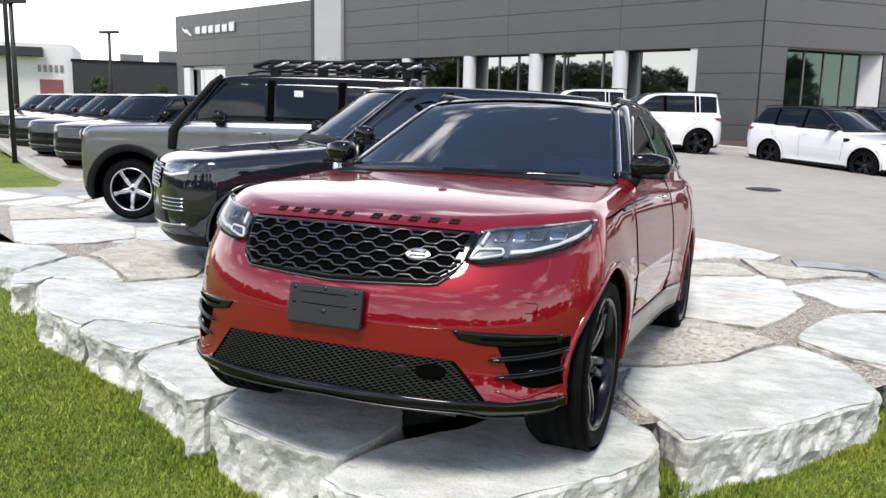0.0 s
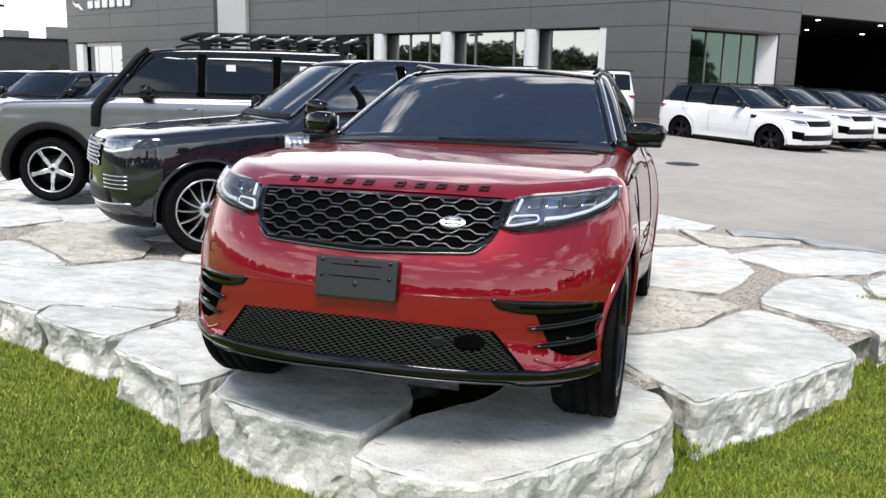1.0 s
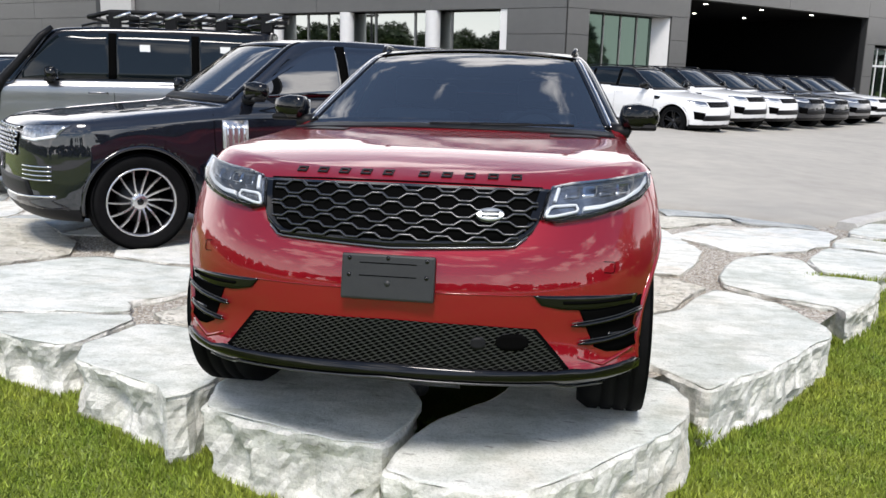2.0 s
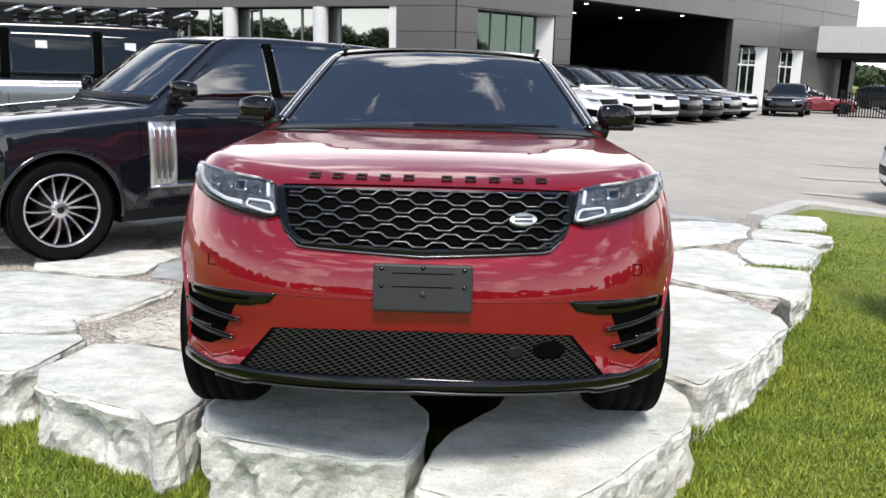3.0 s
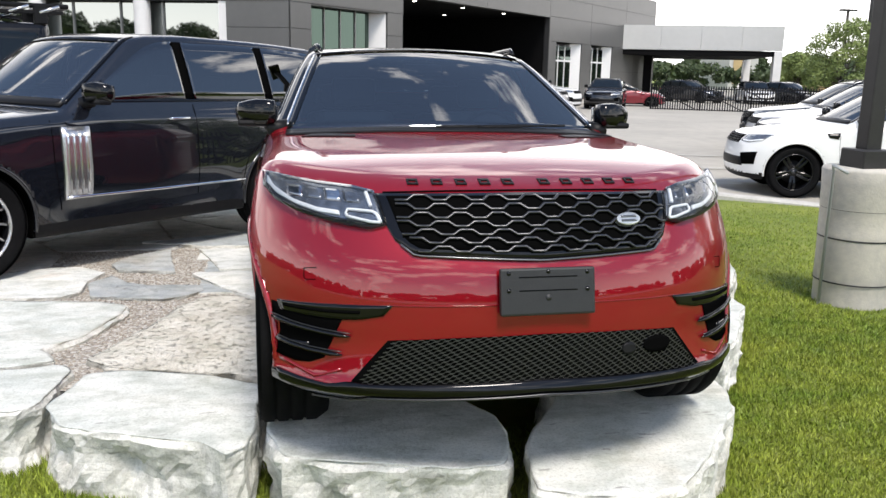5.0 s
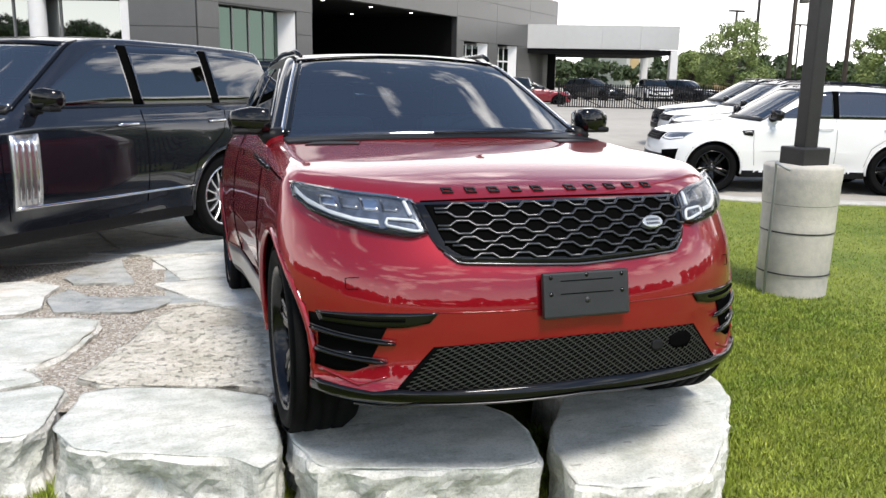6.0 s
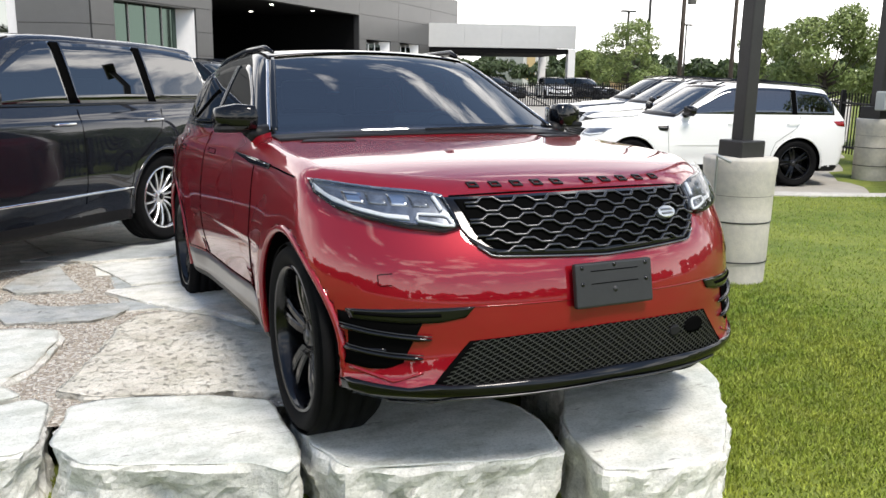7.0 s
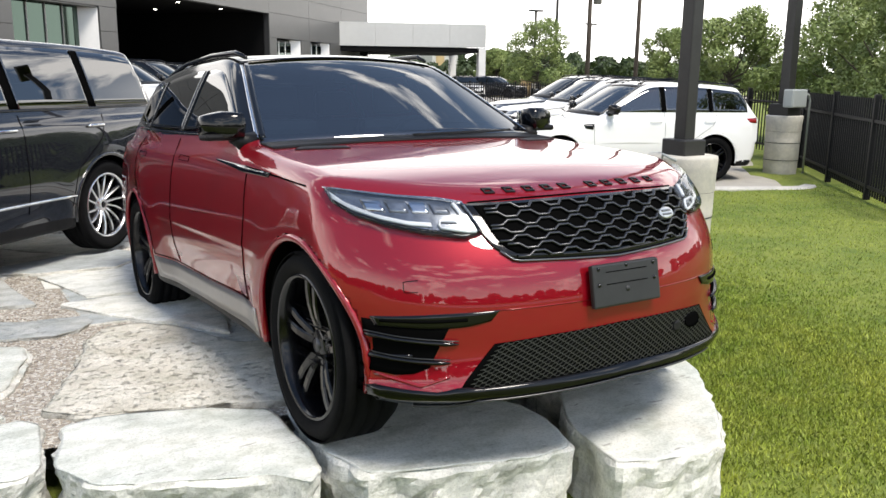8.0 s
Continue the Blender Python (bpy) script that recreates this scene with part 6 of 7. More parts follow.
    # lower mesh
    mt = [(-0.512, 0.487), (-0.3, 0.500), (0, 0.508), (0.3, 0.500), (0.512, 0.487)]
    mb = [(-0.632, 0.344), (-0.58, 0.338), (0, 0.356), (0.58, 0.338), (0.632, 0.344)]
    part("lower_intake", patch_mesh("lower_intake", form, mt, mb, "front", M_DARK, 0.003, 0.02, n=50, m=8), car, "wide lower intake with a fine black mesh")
    vs, fs = [], []
    for k in range(19):
        t = (k + 0.5) / 19
        w = 0.512 + (0.632 - 0.512) * t - 0.012
        pts = zigzag(-w, w, 0, 0.017, 0.0027, k, 0.3)
        q = np.array([(px, 0, (0.508 - 0.022 * (px / 0.512) ** 2) * (1 - t) + (0.357 - 0.016 * (px / 0.6) ** 2) * t + pz) for px, pz in pts])
        surf = drop(form, np.stack([q[:, 0], np.full(len(q), -1.4), q[:, 2]], 1), (0, 1, 0))
        o = len(vs)
        for p in surf:
            vs += [(p[0], p[1] - 0.008, p[2] + 0.0015), (p[0], p[1] - 0.008, p[2] - 0.0015), (p[0], p[1] - 0.002, p[2] - 0.0015)]
        for i in range(len(surf) - 1):
            fs += [(o + 3 * i, o + 3 * i + 3, o + 3 * i + 4, o + 3 * i + 1), (o + 3 * i + 1, o + 3 * i + 4, o + 3 * i + 5, o + 3 * i + 2)]
    part("lower_mesh", mesh("lower_mesh", vs, fs, M_MESH), car)
    for (cx, cz, rx, rz, nm) in ((0.43, 0.442, 0.056, 0.030, "radar_cover"), (0.315, 0.437, 0.026, 0.022, "front_camera")):
        r1 = [(cx + rx * math.copysign(abs(math.cos(t)) ** 0.8, math.cos(t)), cz + rz * math.sin(t)) for t in np.linspace(math.pi, 0, 14)]
        part(nm, patch_mesh(nm, form, r1, [(p[0], 2 * cz - p[1]) for p in r1], "front", M_DARK if rx > 0.05 else M_SATIN, 0.012, 0.01, m=5, keep=True), car)
    # splitter
    lt = [(-0.885, 0.350), (-0.80, 0.338), (-0.70, 0.330), (-0.632, 0.344), (-0.58, 0.338), (0, 0.356), (0.58, 0.338), (0.632, 0.344), (0.70, 0.336), (0.80, 0.342), (0.885, 0.352)]
    lb = [(-0.88, 0.304), (-0.75, 0.278), (-0.635, 0.270), (-0.575, 0.302), (0, 0.318), (0.575, 0.302), (0.635, 0.270), (0.75, 0.278), (0.88, 0.304)]
    part("front_splitter", patch_mesh("front_splitter", form, lt, lb, "front", M_GLOSSBLACK, 0.010, 0.03, n=60, m=5), car, "gloss black front splitter")
    seam(car, form, lb[1:-1], "front", 0.0045, sides=(1,), n=60, name="splitter_edge", material=M_GRILLE, off=0.014)
    # plate holder
    holder = part("plate_holder", box_mesh("plate_holder", (-0.163, -0.018, -0.078), (0.163, 0.006, 0.078), M_PLASTIC, 0.008, 2), car, "empty dark grey plate holder", pose(0.004, -0.792, 0.655, -8, 0, 0))
    for bx, bz in ((-0.135, 0.062), (0.0, 0.066), (0.135, 0.062), (-0.135, 0.005), (0.135, 0.005)):
        part("bolt", lathe_mesh("bolt", [(0.0, 0.004), (0.006, 0.003), (0.008, 0.0)], M_GLOSSBLACK, 10), holder, "", pose(bx, -0.0185, bz, 90, 0, 0))
    for bz, w in ((0.048, 0.10), (0.004, 0.10)):
        part("slot", box_mesh("slot", (-w, -0.0195, bz - 0.0016), (w, -0.0175, bz + 0.0016), M_DARK), holder)
    part("stud", lathe_mesh("stud", [(0.0, 0.004), (0.009, 0.003), (0.011, 0.0)], M_PLASTIC, 12), holder, "", pose(0, -0.0185, -0.02, 90, 0, 0))
    # bonnet vents, rails, mirrors, wipers
    both(car, "bonnet_vent", form, [(0.50, 0.42), (0.735, 0.50)], [(0.49, 0.49), (0.67, 0.58)], "top", M_SATIN, off=0.004, deep=0.01, n=10, m=4)
    for s in (1, -1):
        rail = [(s * 0.572, 1.56, 1.606), (s * 0.588, 1.68, 1.640), (s * 0.600, 2.1, 1.652), (s * 0.592, 2.7, 1.638), (s * 0.565, 3.25, 1.590), (s * 0.55, 3.42, 1.545)]
        part("roof_rail", tube_mesh("roof_rail", rail, [0.010, 0.015, 0.015, 0.015, 0.015, 0.010], M_GLOSSBLACK, 8), car)
        wip = drop(form, [(s * 0.1 + d * 0.5, 0.1, 1.180 + 0.008 * d) for d in np.linspace(0, 1, 8)], (0, 1, 0))
        part("wiper", tube_mesh("wiper", [(p[0], p[1] - 0.012, p[2]) for p in wip], 0.008, M_SATIN, 5), car)
    mirror_pair(car, 0.935, 0.91, 1.245, (0.21, 0.17, 0.135), M_GLOSSBLACK, (0.84, 0.86, 1.165))
    part("rear_view_mirror", box_mesh("rear_view_mirror", (-0.11, 1.42, 1.47), (0.11, 1.45, 1.53), M_CABIN, 0.012, 2), car)
    part("tail_lamp_bar", patch_mesh("tail_lamp_bar", form, [(-0.86, 1.08), (0.86, 1.08)], [(-0.86, 1.01), (0.86, 1.01)], "back", M_TAIL, 0.004, 0.01, n=30, m=3), car)
    wheel_set(car, spec, M_RIMBLACK, TWIN5, 0.290, 0.036)
    car.matrix_world = Matrix.Translation((0, 0, 0.304)) @ pose(0, 0, 0, -3.4, 0, 0)
    return tagged(car, "glossy red estate car with black grille on stone slabs", "car")


red_car()

# ---- other cars ----
RANGER = dict(
    taper=0.05,
    wb=2.922, wheel=0.40, arch=0.455, floor=0.26, haunch=0.012, scoop=0.02, scoop_z=0.45, bow=(0.16, 0.30), crown=0.04, crown4=0.02, edge=0.09, nose=0.07,
    side=level((0.0, 0.90), (0.3, 0.945), (0.6, 0.975), (0.9, 0.975), (1.1, 0.955), (1.2, 0.925), (1.3, 0.88), (1.5, 0.78)),
    plan=level((-1.0, 0.985), (0.0, 1.0), (1.4, 1.0), (2.9, 1.0), (3.6, 0.98), (4.3, 0.94)),
    hood=level((-1.0, 0.95), (-0.8, 1.03), (-0.6, 1.085), (-0.3, 1.125), (0.1, 1.165), (0.5, 1.20), (0.9, 1.235), (1.5, 1.24), (3.0, 1.245), (4.3, 1.235)),
    front=level((0.2, -0.72), (0.35, -0.83), (0.5, -0.865), (0.75, -0.865), (0.9, -0.85), (1.0, -0.825), (1.08, -0.76), (1.2, -0.5), (1.4, 0.0)),
    back=level((0.2, 3.95), (0.4, 4.08), (0.7, 4.12), (1.0, 4.10), (1.2, 4.08), (1.4, 4.0)),
    screen=0.58, screen_bow=0.30, cowl=1.21, rake=1.45, tail=4.08, tail_rake=0.42,
    green=level((0.7, 0.98), (1.18, 0.925), (1.3, 0.88), (1.5, 0.81), (1.7, 0.73), (1.8, 0.68), (1.95, 0.55)),
    roof=level((0.0, 1.4), (1.0, 1.70), (1.4, 1.79), (1.9, 1.83), (2.5, 1.83), (3.2, 1.815), (3.8, 1.78), (4.4, 1.72)),
    roof_crown=0.05, pillar=0.045, cant=0.06,
    height=1.86, dark_z=0.36, bonnet_z=1.06, belt=level((0.0, 1.24), (0.9, 1.235), (2.0, 1.24), (3.0, 1.245), (4.3, 1.24)), track=0.965,
    screen_w=level((1.15, 0.86), (1.25, 0.82), (1.5, 0.74), (1.75, 0.645), (1.85, 0.58)), screen_z=(1.245, 1.765),
    win_top=level((0.95, 1.27), (1.3, 1.50), (1.65, 1.70), (2.2, 1.735), (3.0, 1.73), (3.6, 1.70), (4.0, 1.64)), win_bot=1.265, win_y=((1.0, 1.92), (1.98, 2.86), (2.92, 3.78)),
)
SPORT = dict(RANGER,
    hood=level((-1.0, 0.86), (-0.75, 0.945), (-0.6, 0.99), (-0.3, 1.045), (0.1, 1.09), (0.5, 1.13), (0.9, 1.175), (1.5, 1.19), (3.0, 1.21), (4.3, 1.21)),
    front=level((0.2, -0.74), (0.35, -0.84), (0.5, -0.86), (0.7, -0.85), (0.85, -0.80), (0.95, -0.72), (1.05, -0.55), (1.2, -0.2), (1.4, 0.2)),
    back=level((0.2, 3.82), (0.4, 3.93), (0.7, 3.97), (1.0, 3.94), (1.2, 3.9), (1.4, 3.8)),
    bow=(0.22, 0.32), screen=0.55, rake=1.75, tail=3.95, tail_rake=0.75, cowl=1.16,
    green=level((0.7, 0.98), (1.13, 0.92), (1.3, 0.86), (1.5, 0.785), (1.65, 0.72), (1.75, 0.66), (1.9, 0.5)),
    roof=level((0.0, 1.35), (1.0, 1.60), (1.4, 1.70), (1.9, 1.765), (2.4, 1.765), (3.0, 1.735), (3.6, 1.68), (4.4, 1.58)),
    height=1.80, bonnet_z=1.0, belt=level((0.0, 1.19), (0.9, 1.185), (2.0, 1.195), (3.0, 1.215), (4.3, 1.225)),
    screen_w=level((1.1, 0.86), (1.2, 0.82), (1.45, 0.73), (1.68, 0.64), (1.8, 0.56)), screen_z=(1.195, 1.70),
    win_top=level((0.95, 1.22), (1.3, 1.43), (1.65, 1.62), (2.2, 1.665), (3.0, 1.63), (3.5, 1.57), (3.9, 1.48)), win_bot=1.225, win_y=((1.0, 1.92), (1.98, 2.84), (2.9, 3.6)),
)
DISCO = dict(RANGER, tail=3.66, tail_rake=0.22, rake=1.35, back=level((0.2, 3.56), (0.4, 3.68), (0.7, 3.72), (1.0, 3.70), (1.2, 3.68), (1.4, 3.6)), roof=level((0.0, 1.4), (1.0, 1.68), (1.4, 1.77), (1.9, 1.82), (2.5, 1.84), (3.2, 1.84), (3.8, 1.82), (4.4, 1.80)), height=1.87, win_y=((1.0, 1.92), (1.98, 2.80), (2.95, 3.42)), lamp_y=0.40)
TRAIL = dict(RANGER,
    wb=3.022, wheel=0.41, arch=0.535, haunch=0.0, scoop=0.0, bow=(0.05, 0.16), crown=0.015, crown4=0.0, edge=0.07, nose=0.08,
    side=level((0.0, 0.95), (0.3, 0.96), (0.6, 0.965), (1.1, 0.965), (1.28, 0.955), (1.38, 0.93), (1.6, 0.85)),
    hood=level((-1.0, 1.17), (-0.8, 1.24), (-0.5, 1.28), (0.0, 1.305), (0.5, 1.32), (0.9, 1.345), (1.5, 1.35), (3.0, 1.35), (4.4, 1.35)),
    front=level((0.2, -0.70), (0.4, -0.80), (0.7, -0.82), (1.05, -0.81), (1.18, -0.79), (1.29, -0.70), (1.5, -0.3)),
    back=level((0.2, 3.85), (0.5, 3.93), (1.0, 3.93), (1.4, 3.92)),
    screen=0.68, screen_bow=0.12, cowl=1.31, rake=0.75, tail=3.93, tail_rake=0.06,
    green=level((0.7, 0.98), (1.3, 0.925), (1.48, 0.89), (1.68, 0.85), (1.88, 0.80), (1.98, 0.76), (2.12, 0.66)),
    roof=level((0.0, 1.67), (0.8, 1.90), (1.2, 1.98), (1.7, 2.02), (2.5, 2.03), (3.3, 2.025), (4.4, 2.0)),
    roof_crown=0.03, height=2.05, mirror_y=1.26, dark_z=0.42, bonnet_z=1.22, arch_trim=0.085, belt=level((0.0, 1.36), (0.9, 1.345), (2.0, 1.345), (4.4, 1.345)), track=0.97,
    screen_w=level((1.2, 0.87), (1.38, 0.86), (1.68, 0.80), (1.93, 0.73), (2.02, 0.68)), screen_z=(1.345, 1.93),
    win_top=level((0.85, 1.38), (1.1, 1.67), (1.3, 1.87), (1.7, 1.905), (3.0, 1.905), (3.8, 1.88)), win_bot=1.375, win_y=((0.92, 1.90), (1.97, 2.86), (2.93, 3.70)),
)


def suv(name, label, spec, paint, roof_mat, rims, pattern, spoke_w, res=0.04, clear=False, face="wide", group=""):
    """A parked estate car: shell, glass, lamps, grille, mirrors and wheels."""
    form = suv_form(spec)
    car = new(name)
    sw, wt = curve1(spec["screen_w"]), curve1(spec["win_top"])
    z0, z1 = spec["screen_z"]
    y0, y1 = spec["win_y"][0][0], spec["win_y"][-1][1]

    def holes(x, y, z):
        if not clear:
            return np.zeros(len(x), bool)
        a = (x < sw(z) - 0.035) & (z > z0 + 0.03) & (z < z1 - 0.03) & (y < spec["screen"] + (z1 - spec["cowl"]) * spec["rake"] + 0.25)
        b = (x > 0.5) & (y > y0 + 0.07) & (y < y1 - 0.06) & (z < wt(y) - 0.03) & (z > spec["win_bot"] + 0.03)
        return a | b

    w = spec["wb"]
    arch_lips(car, form, spec, M_SATIN if spec.get("arch_trim") else paint, 0.016)
    if spec.get("arch_trim"):
        for wy in (0.0, w):
            t = np.linspace(-0.25, math.pi + 0.25, 36)
            ra, rb = spec["arch"] + 0.004, spec["arch"] + spec["arch_trim"]
            both(car, "arch_trim", form, [(wy + ra * math.cos(q), spec["wheel"] + ra * math.sin(q)) for q in t], [(wy + rb * math.cos(q), spec["wheel"] + rb * math.sin(q)) for q in t], "side", M_SATIN, off=0.018, deep=0.02, m=4, keep=True)
    body_parts(car, form, spec, paint, roof_mat, res, holes, [("front_door", (0.64, 1.95)), ("rear_door", (1.95, w + 0.05))])
    xs = np.linspace(-1, 1, 25)
    a = [(x * sw(z1), z1 - 0.02 * x * x) for x in xs]
    b = [(x * sw(z0), z0 - 0.015 * x * x) for x in xs]
    part("windscreen", patch_mesh("windscreen", form, a, b, "front", M_GLASSPALE if clear else M_CARGLASS, 0.006, 0.001, m=10, start=0.1, keep=True), car)
    edge_ = [(sw(z), z) for z in np.linspace(z0 - 0.01, z1, 10)]
    both(car, "screen_pillar", form, [(p[0] + 0.012, p[1]) for p in edge_], [(p[0] - 0.035, p[1]) for p in edge_], "front", M_GLOSSBLACK, off=0.009, deep=0.004, m=3, start=0.1)
    part("screen_header", patch_mesh("screen_header", form, [(p[0], p[1] + 0.02) for p in a], [(p[0], p[1] - 0.03) for p in a], "front", M_GLOSSBLACK, 0.009, 0.004, m=3, start=0.1, keep=True), car)
    part("scuttle", patch_mesh("scuttle", form, [(p[0], p[1] + 0.03) for p in b], [(p[0], p[1] - 0.02) for p in b], "front", M_SATIN, 0.009, 0.004, m=3, start=0.1, keep=True), car)
    for nm_, (p0, p1) in zip(("front_window", "rear_window", "quarter_window"), spec["win_y"]):
        ys = np.linspace(p0, p1, 16)
        both(car, nm_, form, [(y, float(wt(y))) for y in ys], [(y, spec["win_bot"]) for y in ys], "side", M_PRIVACY if clear else M_CARGLASS, off=0.004, deep=0.001, m=8)
    for k in (0, 1):
        yc = (spec["win_y"][k][1] + spec["win_y"][k + 1][0]) / 2
        both(car, "window_pillar", form, [(yc - 0.045, float(wt(yc))), (yc - 0.045, spec["win_bot"])], [(yc + 0.045, float(wt(yc))), (yc + 0.045, spec["win_bot"])], "side", M_DARK, off=0.005, deep=0.01, m=3, n=8)
    part("rear_window_glass", patch_mesh("rear_window_glass", form, [(-0.58, z1 - 0.08), (0.58, z1 - 0.08)], [(-0.68, z0 + 0.1), (0.68, z0 + 0.1)], "back", M_CARGLASS, 0.005, 0.001, m=6, n=14), car)
    if clear:
        cabin(car, spec, (1.45, 2.35))
    # lamps and grille stand just under the bonnet's edge
    lz = spec["bonnet_z"] - 0.10
    if face == "box":
        for s in (1, -1):
            lamp = part("headlamp", patch_mesh("headlamp", form, [(0.60, lz + 0.09), (0.86, lz + 0.09)], [(0.60, lz - 0.06), (0.86, lz - 0.06)], "front", M_GLOSSBLACK, 0.006, 0.03, n=10, m=5, mirror=s < 0), car)
            part("lens", lathe_mesh("lens", [(0.0, 0.03), (0.05, 0.025), (0.075, 0.0)], M_DRL, 16), lamp, "", Matrix.Translation(Vector(lie(form, s * 0.70, lz + 0.02, 0.01))) @ pose(0, 0, 0, 90, 0, 0))
        part("grille", patch_mesh("grille", form, [(-0.56, lz + 0.08), (0.56, lz + 0.08)], [(-0.56, lz - 0.08), (0.56, lz - 0.08)], "front", M_SATIN, 0.008, 0.03, n=20, m=4), car)
    else:
        both(car, "headlamp", form, [(0.52, lz + 0.045), (0.75, lz + 0.06), (0.90, lz + 0.07)], [(0.50, lz - 0.055), (0.70, lz - 0.07), (0.86, lz - 0.03)], "front", M_LAMPIN, "clear headlamp in a dark housing", off=0.006, deep=0.02, n=16, m=5)
        both(car, "light_guide", form, [(0.54, lz - 0.03), (0.70, lz - 0.04), (0.86, lz - 0.005)], [(0.54, lz - 0.05), (0.70, lz - 0.06), (0.86, lz - 0.025)], "front", M_DRL, off=0.010, deep=0.004, n=12, m=2)
        gd = 0.19 if face == "bright" else 0.09
        part("grille", patch_mesh("grille", form, [(-0.48, lz + 0.04), (0.48, lz + 0.04)], [(-0.45, lz - gd), (0.45, lz - gd)], "front", M_DARK, 0.006, 0.02, n=20, m=4), car)
        for k in range(int((gd + 0.045) / 0.033)):
            z = lz + 0.02 - 0.033 * k
            part("grille_bar", tube_mesh("grille_bar", list(lie_many(form, zigzag(-0.46, 0.46, z, 0.046, 0.007, k, 0.3), 0.014)), 0.0075 if face == "bright" else 0.0055, M_CHROME if face == "bright" else M_GRILLE, 5), car)
    part("front_intake", patch_mesh("front_intake", form, [(-0.62, 0.60), (0.62, 0.60)], [(-0.66, 0.46), (0.66, 0.46)], "front", M_SATIN, 0.006, 0.02, n=20, m=4), car)
    if face == "bright":
        for s in (1, -1):
            for k in range(4):
                z = 0.70 - 0.035 * k
                part("bumper_strip", tube_mesh("bumper_strip", line_on(form, [(0.56, z), (0.74, z), (0.84, z + 0.004)], "front", 0.006, 8, s), 0.006, M_CHROME, 5), car)
        part("bumper_line", tube_mesh("bumper_line", line_on(form, [(-0.85, 0.47), (-0.4, 0.445), (0.4, 0.445), (0.85, 0.47)], "front", 0.008, 24), 0.009, M_CHROME, 5), car)
    elif face == "wide":
        both(car, "corner_inlet", form, [(0.60, 0.66), (0.86, 0.70)], [(0.64, 0.48), (0.84, 0.50)], "front", M_DARK, off=0.005, deep=0.02, n=10, m=4)
    # sides
    for pts in ([(0.62, 1.12), (0.62, 0.8), (0.66, 0.46)], [(1.95, 1.22), (1.95, 0.46)], [(w + 0.05, 1.2), (w - 0.05, 1.0), (w - 0.42, 0.75), (w - 0.5, 0.46)]):
        seam(car, form, pts, "side", 0.003, n=10)
    hz = spec["win_bot"] - 0.16
    for hy in (1.66, 2.70):
        for s in (1, -1):
            part("door_handle", tube_mesh("door_handle", [(p[0] * s, p[1], p[2]) for p in [lie(form, hy, hz, 0.008, "side"), lie(form, hy + 0.03, hz, 0.03, "side"), lie(form, hy + 0.19, hz, 0.03, "side"), lie(form, hy + 0.22, hz, 0.008, "side")]], 0.011, M_CHROME if face == "bright" else paint, 6), car)
    if face == "bright":
        for s in (1, -1):
            plate = part("side_vent", patch_mesh("side_vent", form, [(0.69, 1.07), (0.92, 1.07)], [(0.69, 0.53), (0.92, 0.53)], "side", M_ALLOY, off=0.012, deep=0.02, n=6, m=8, mirror=s < 0), car, "brushed silver side vent panel")
            for k in range(4):
                yy = 0.732 + 0.05 * k
                part("vent_rib", tube_mesh("vent_rib", line_on(form, [(yy, 1.04), (yy, 0.57)], "side", 0.018, 6, s), 0.006, M_CHROME, 5), plate)
            part("door_strip", tube_mesh("door_strip", line_on(form, [(0.70, 0.545), (1.6, 0.54), (w - 0.47, 0.545)], "side", 0.008, 16, s), 0.013, M_CHROME, 6), car, "bright strip along the doors")
        seam(car, form, [(1.0, 1.25), (2.0, 1.252), (3.8, 1.255)], "side", 0.008, name="waist_strip", material=M_GLOSSBLACK)
    elif face == "wide":
        both(car, "fender_vent", form, [(0.42, 1.02), (0.62, 1.03)], [(0.46, 0.95), (0.60, 0.93)], "side", M_GLOSSBLACK, off=0.006, deep=0.01, n=6, m=3)
    lq = spec.get("lamp_y", 0.62)
    both(car, "tail_lamp", form, [(0.62, 1.12), (0.80, 1.12)], [(0.62, 1.0), (0.80, 1.0)], "back", M_TAIL, off=0.008, deep=0.02, n=8, m=4)
    both(car, "tail_lamp_side", form, [(w + lq, 1.12), (w + lq + 0.24, 1.13)], [(w + lq + 0.08, 1.05), (w + lq + 0.24, 1.03)], "side", M_TAIL, off=0.005, deep=0.01, n=8, m=3)
    part("rear_bumper_plate", patch_mesh("rear_bumper_plate", form, [(-0.6, 0.55), (0.6, 0.55)], [(-0.6, 0.40), (0.6, 0.40)], "back", M_SATIN, 0.006, 0.02, n=14, m=3), car)
    mz = spec["win_bot"] + 0.055
    my = spec.get("mirror_y", spec["screen"] + 0.40)
    mirror_pair(car, 1.03, my, mz, (0.22, 0.13, 0.17), M_GLOSSBLACK, (0.90, my - 0.04, mz - 0.08))
    for s in (1, -1) if face != "bright" else ():
        rl = [(s * 0.60, y, float(curve1(spec["roof"])(y)) - spec["roof_crown"] * 0.36 + dz) for y, dz in ((1.55, 0.0), (1.7, 0.03), (2.6, 0.03), (3.4, 0.03), (3.55, 0.0))]
        part("roof_rail", tube_mesh("roof_rail", rl, 0.016, M_GLOSSBLACK, 6), car)
    wheel_set(car, spec, rims, pattern, spec["wheel"] - 0.115, spoke_w)
    return tagged(car, label, "car", group)


M_GLASSPALE = glass_mat("clear_tinted_glass", (0.42, 0.48, 0.50), 0.0, 3.4)


def stand(car, x, y, z, turn, pitch=0.0):
    car.matrix_world = Matrix.Translation((x, y, z)) @ pose(0, 0, 0, 0, 0, turn) @ pose(0, 0, 0, pitch, 0, 0)
    return car


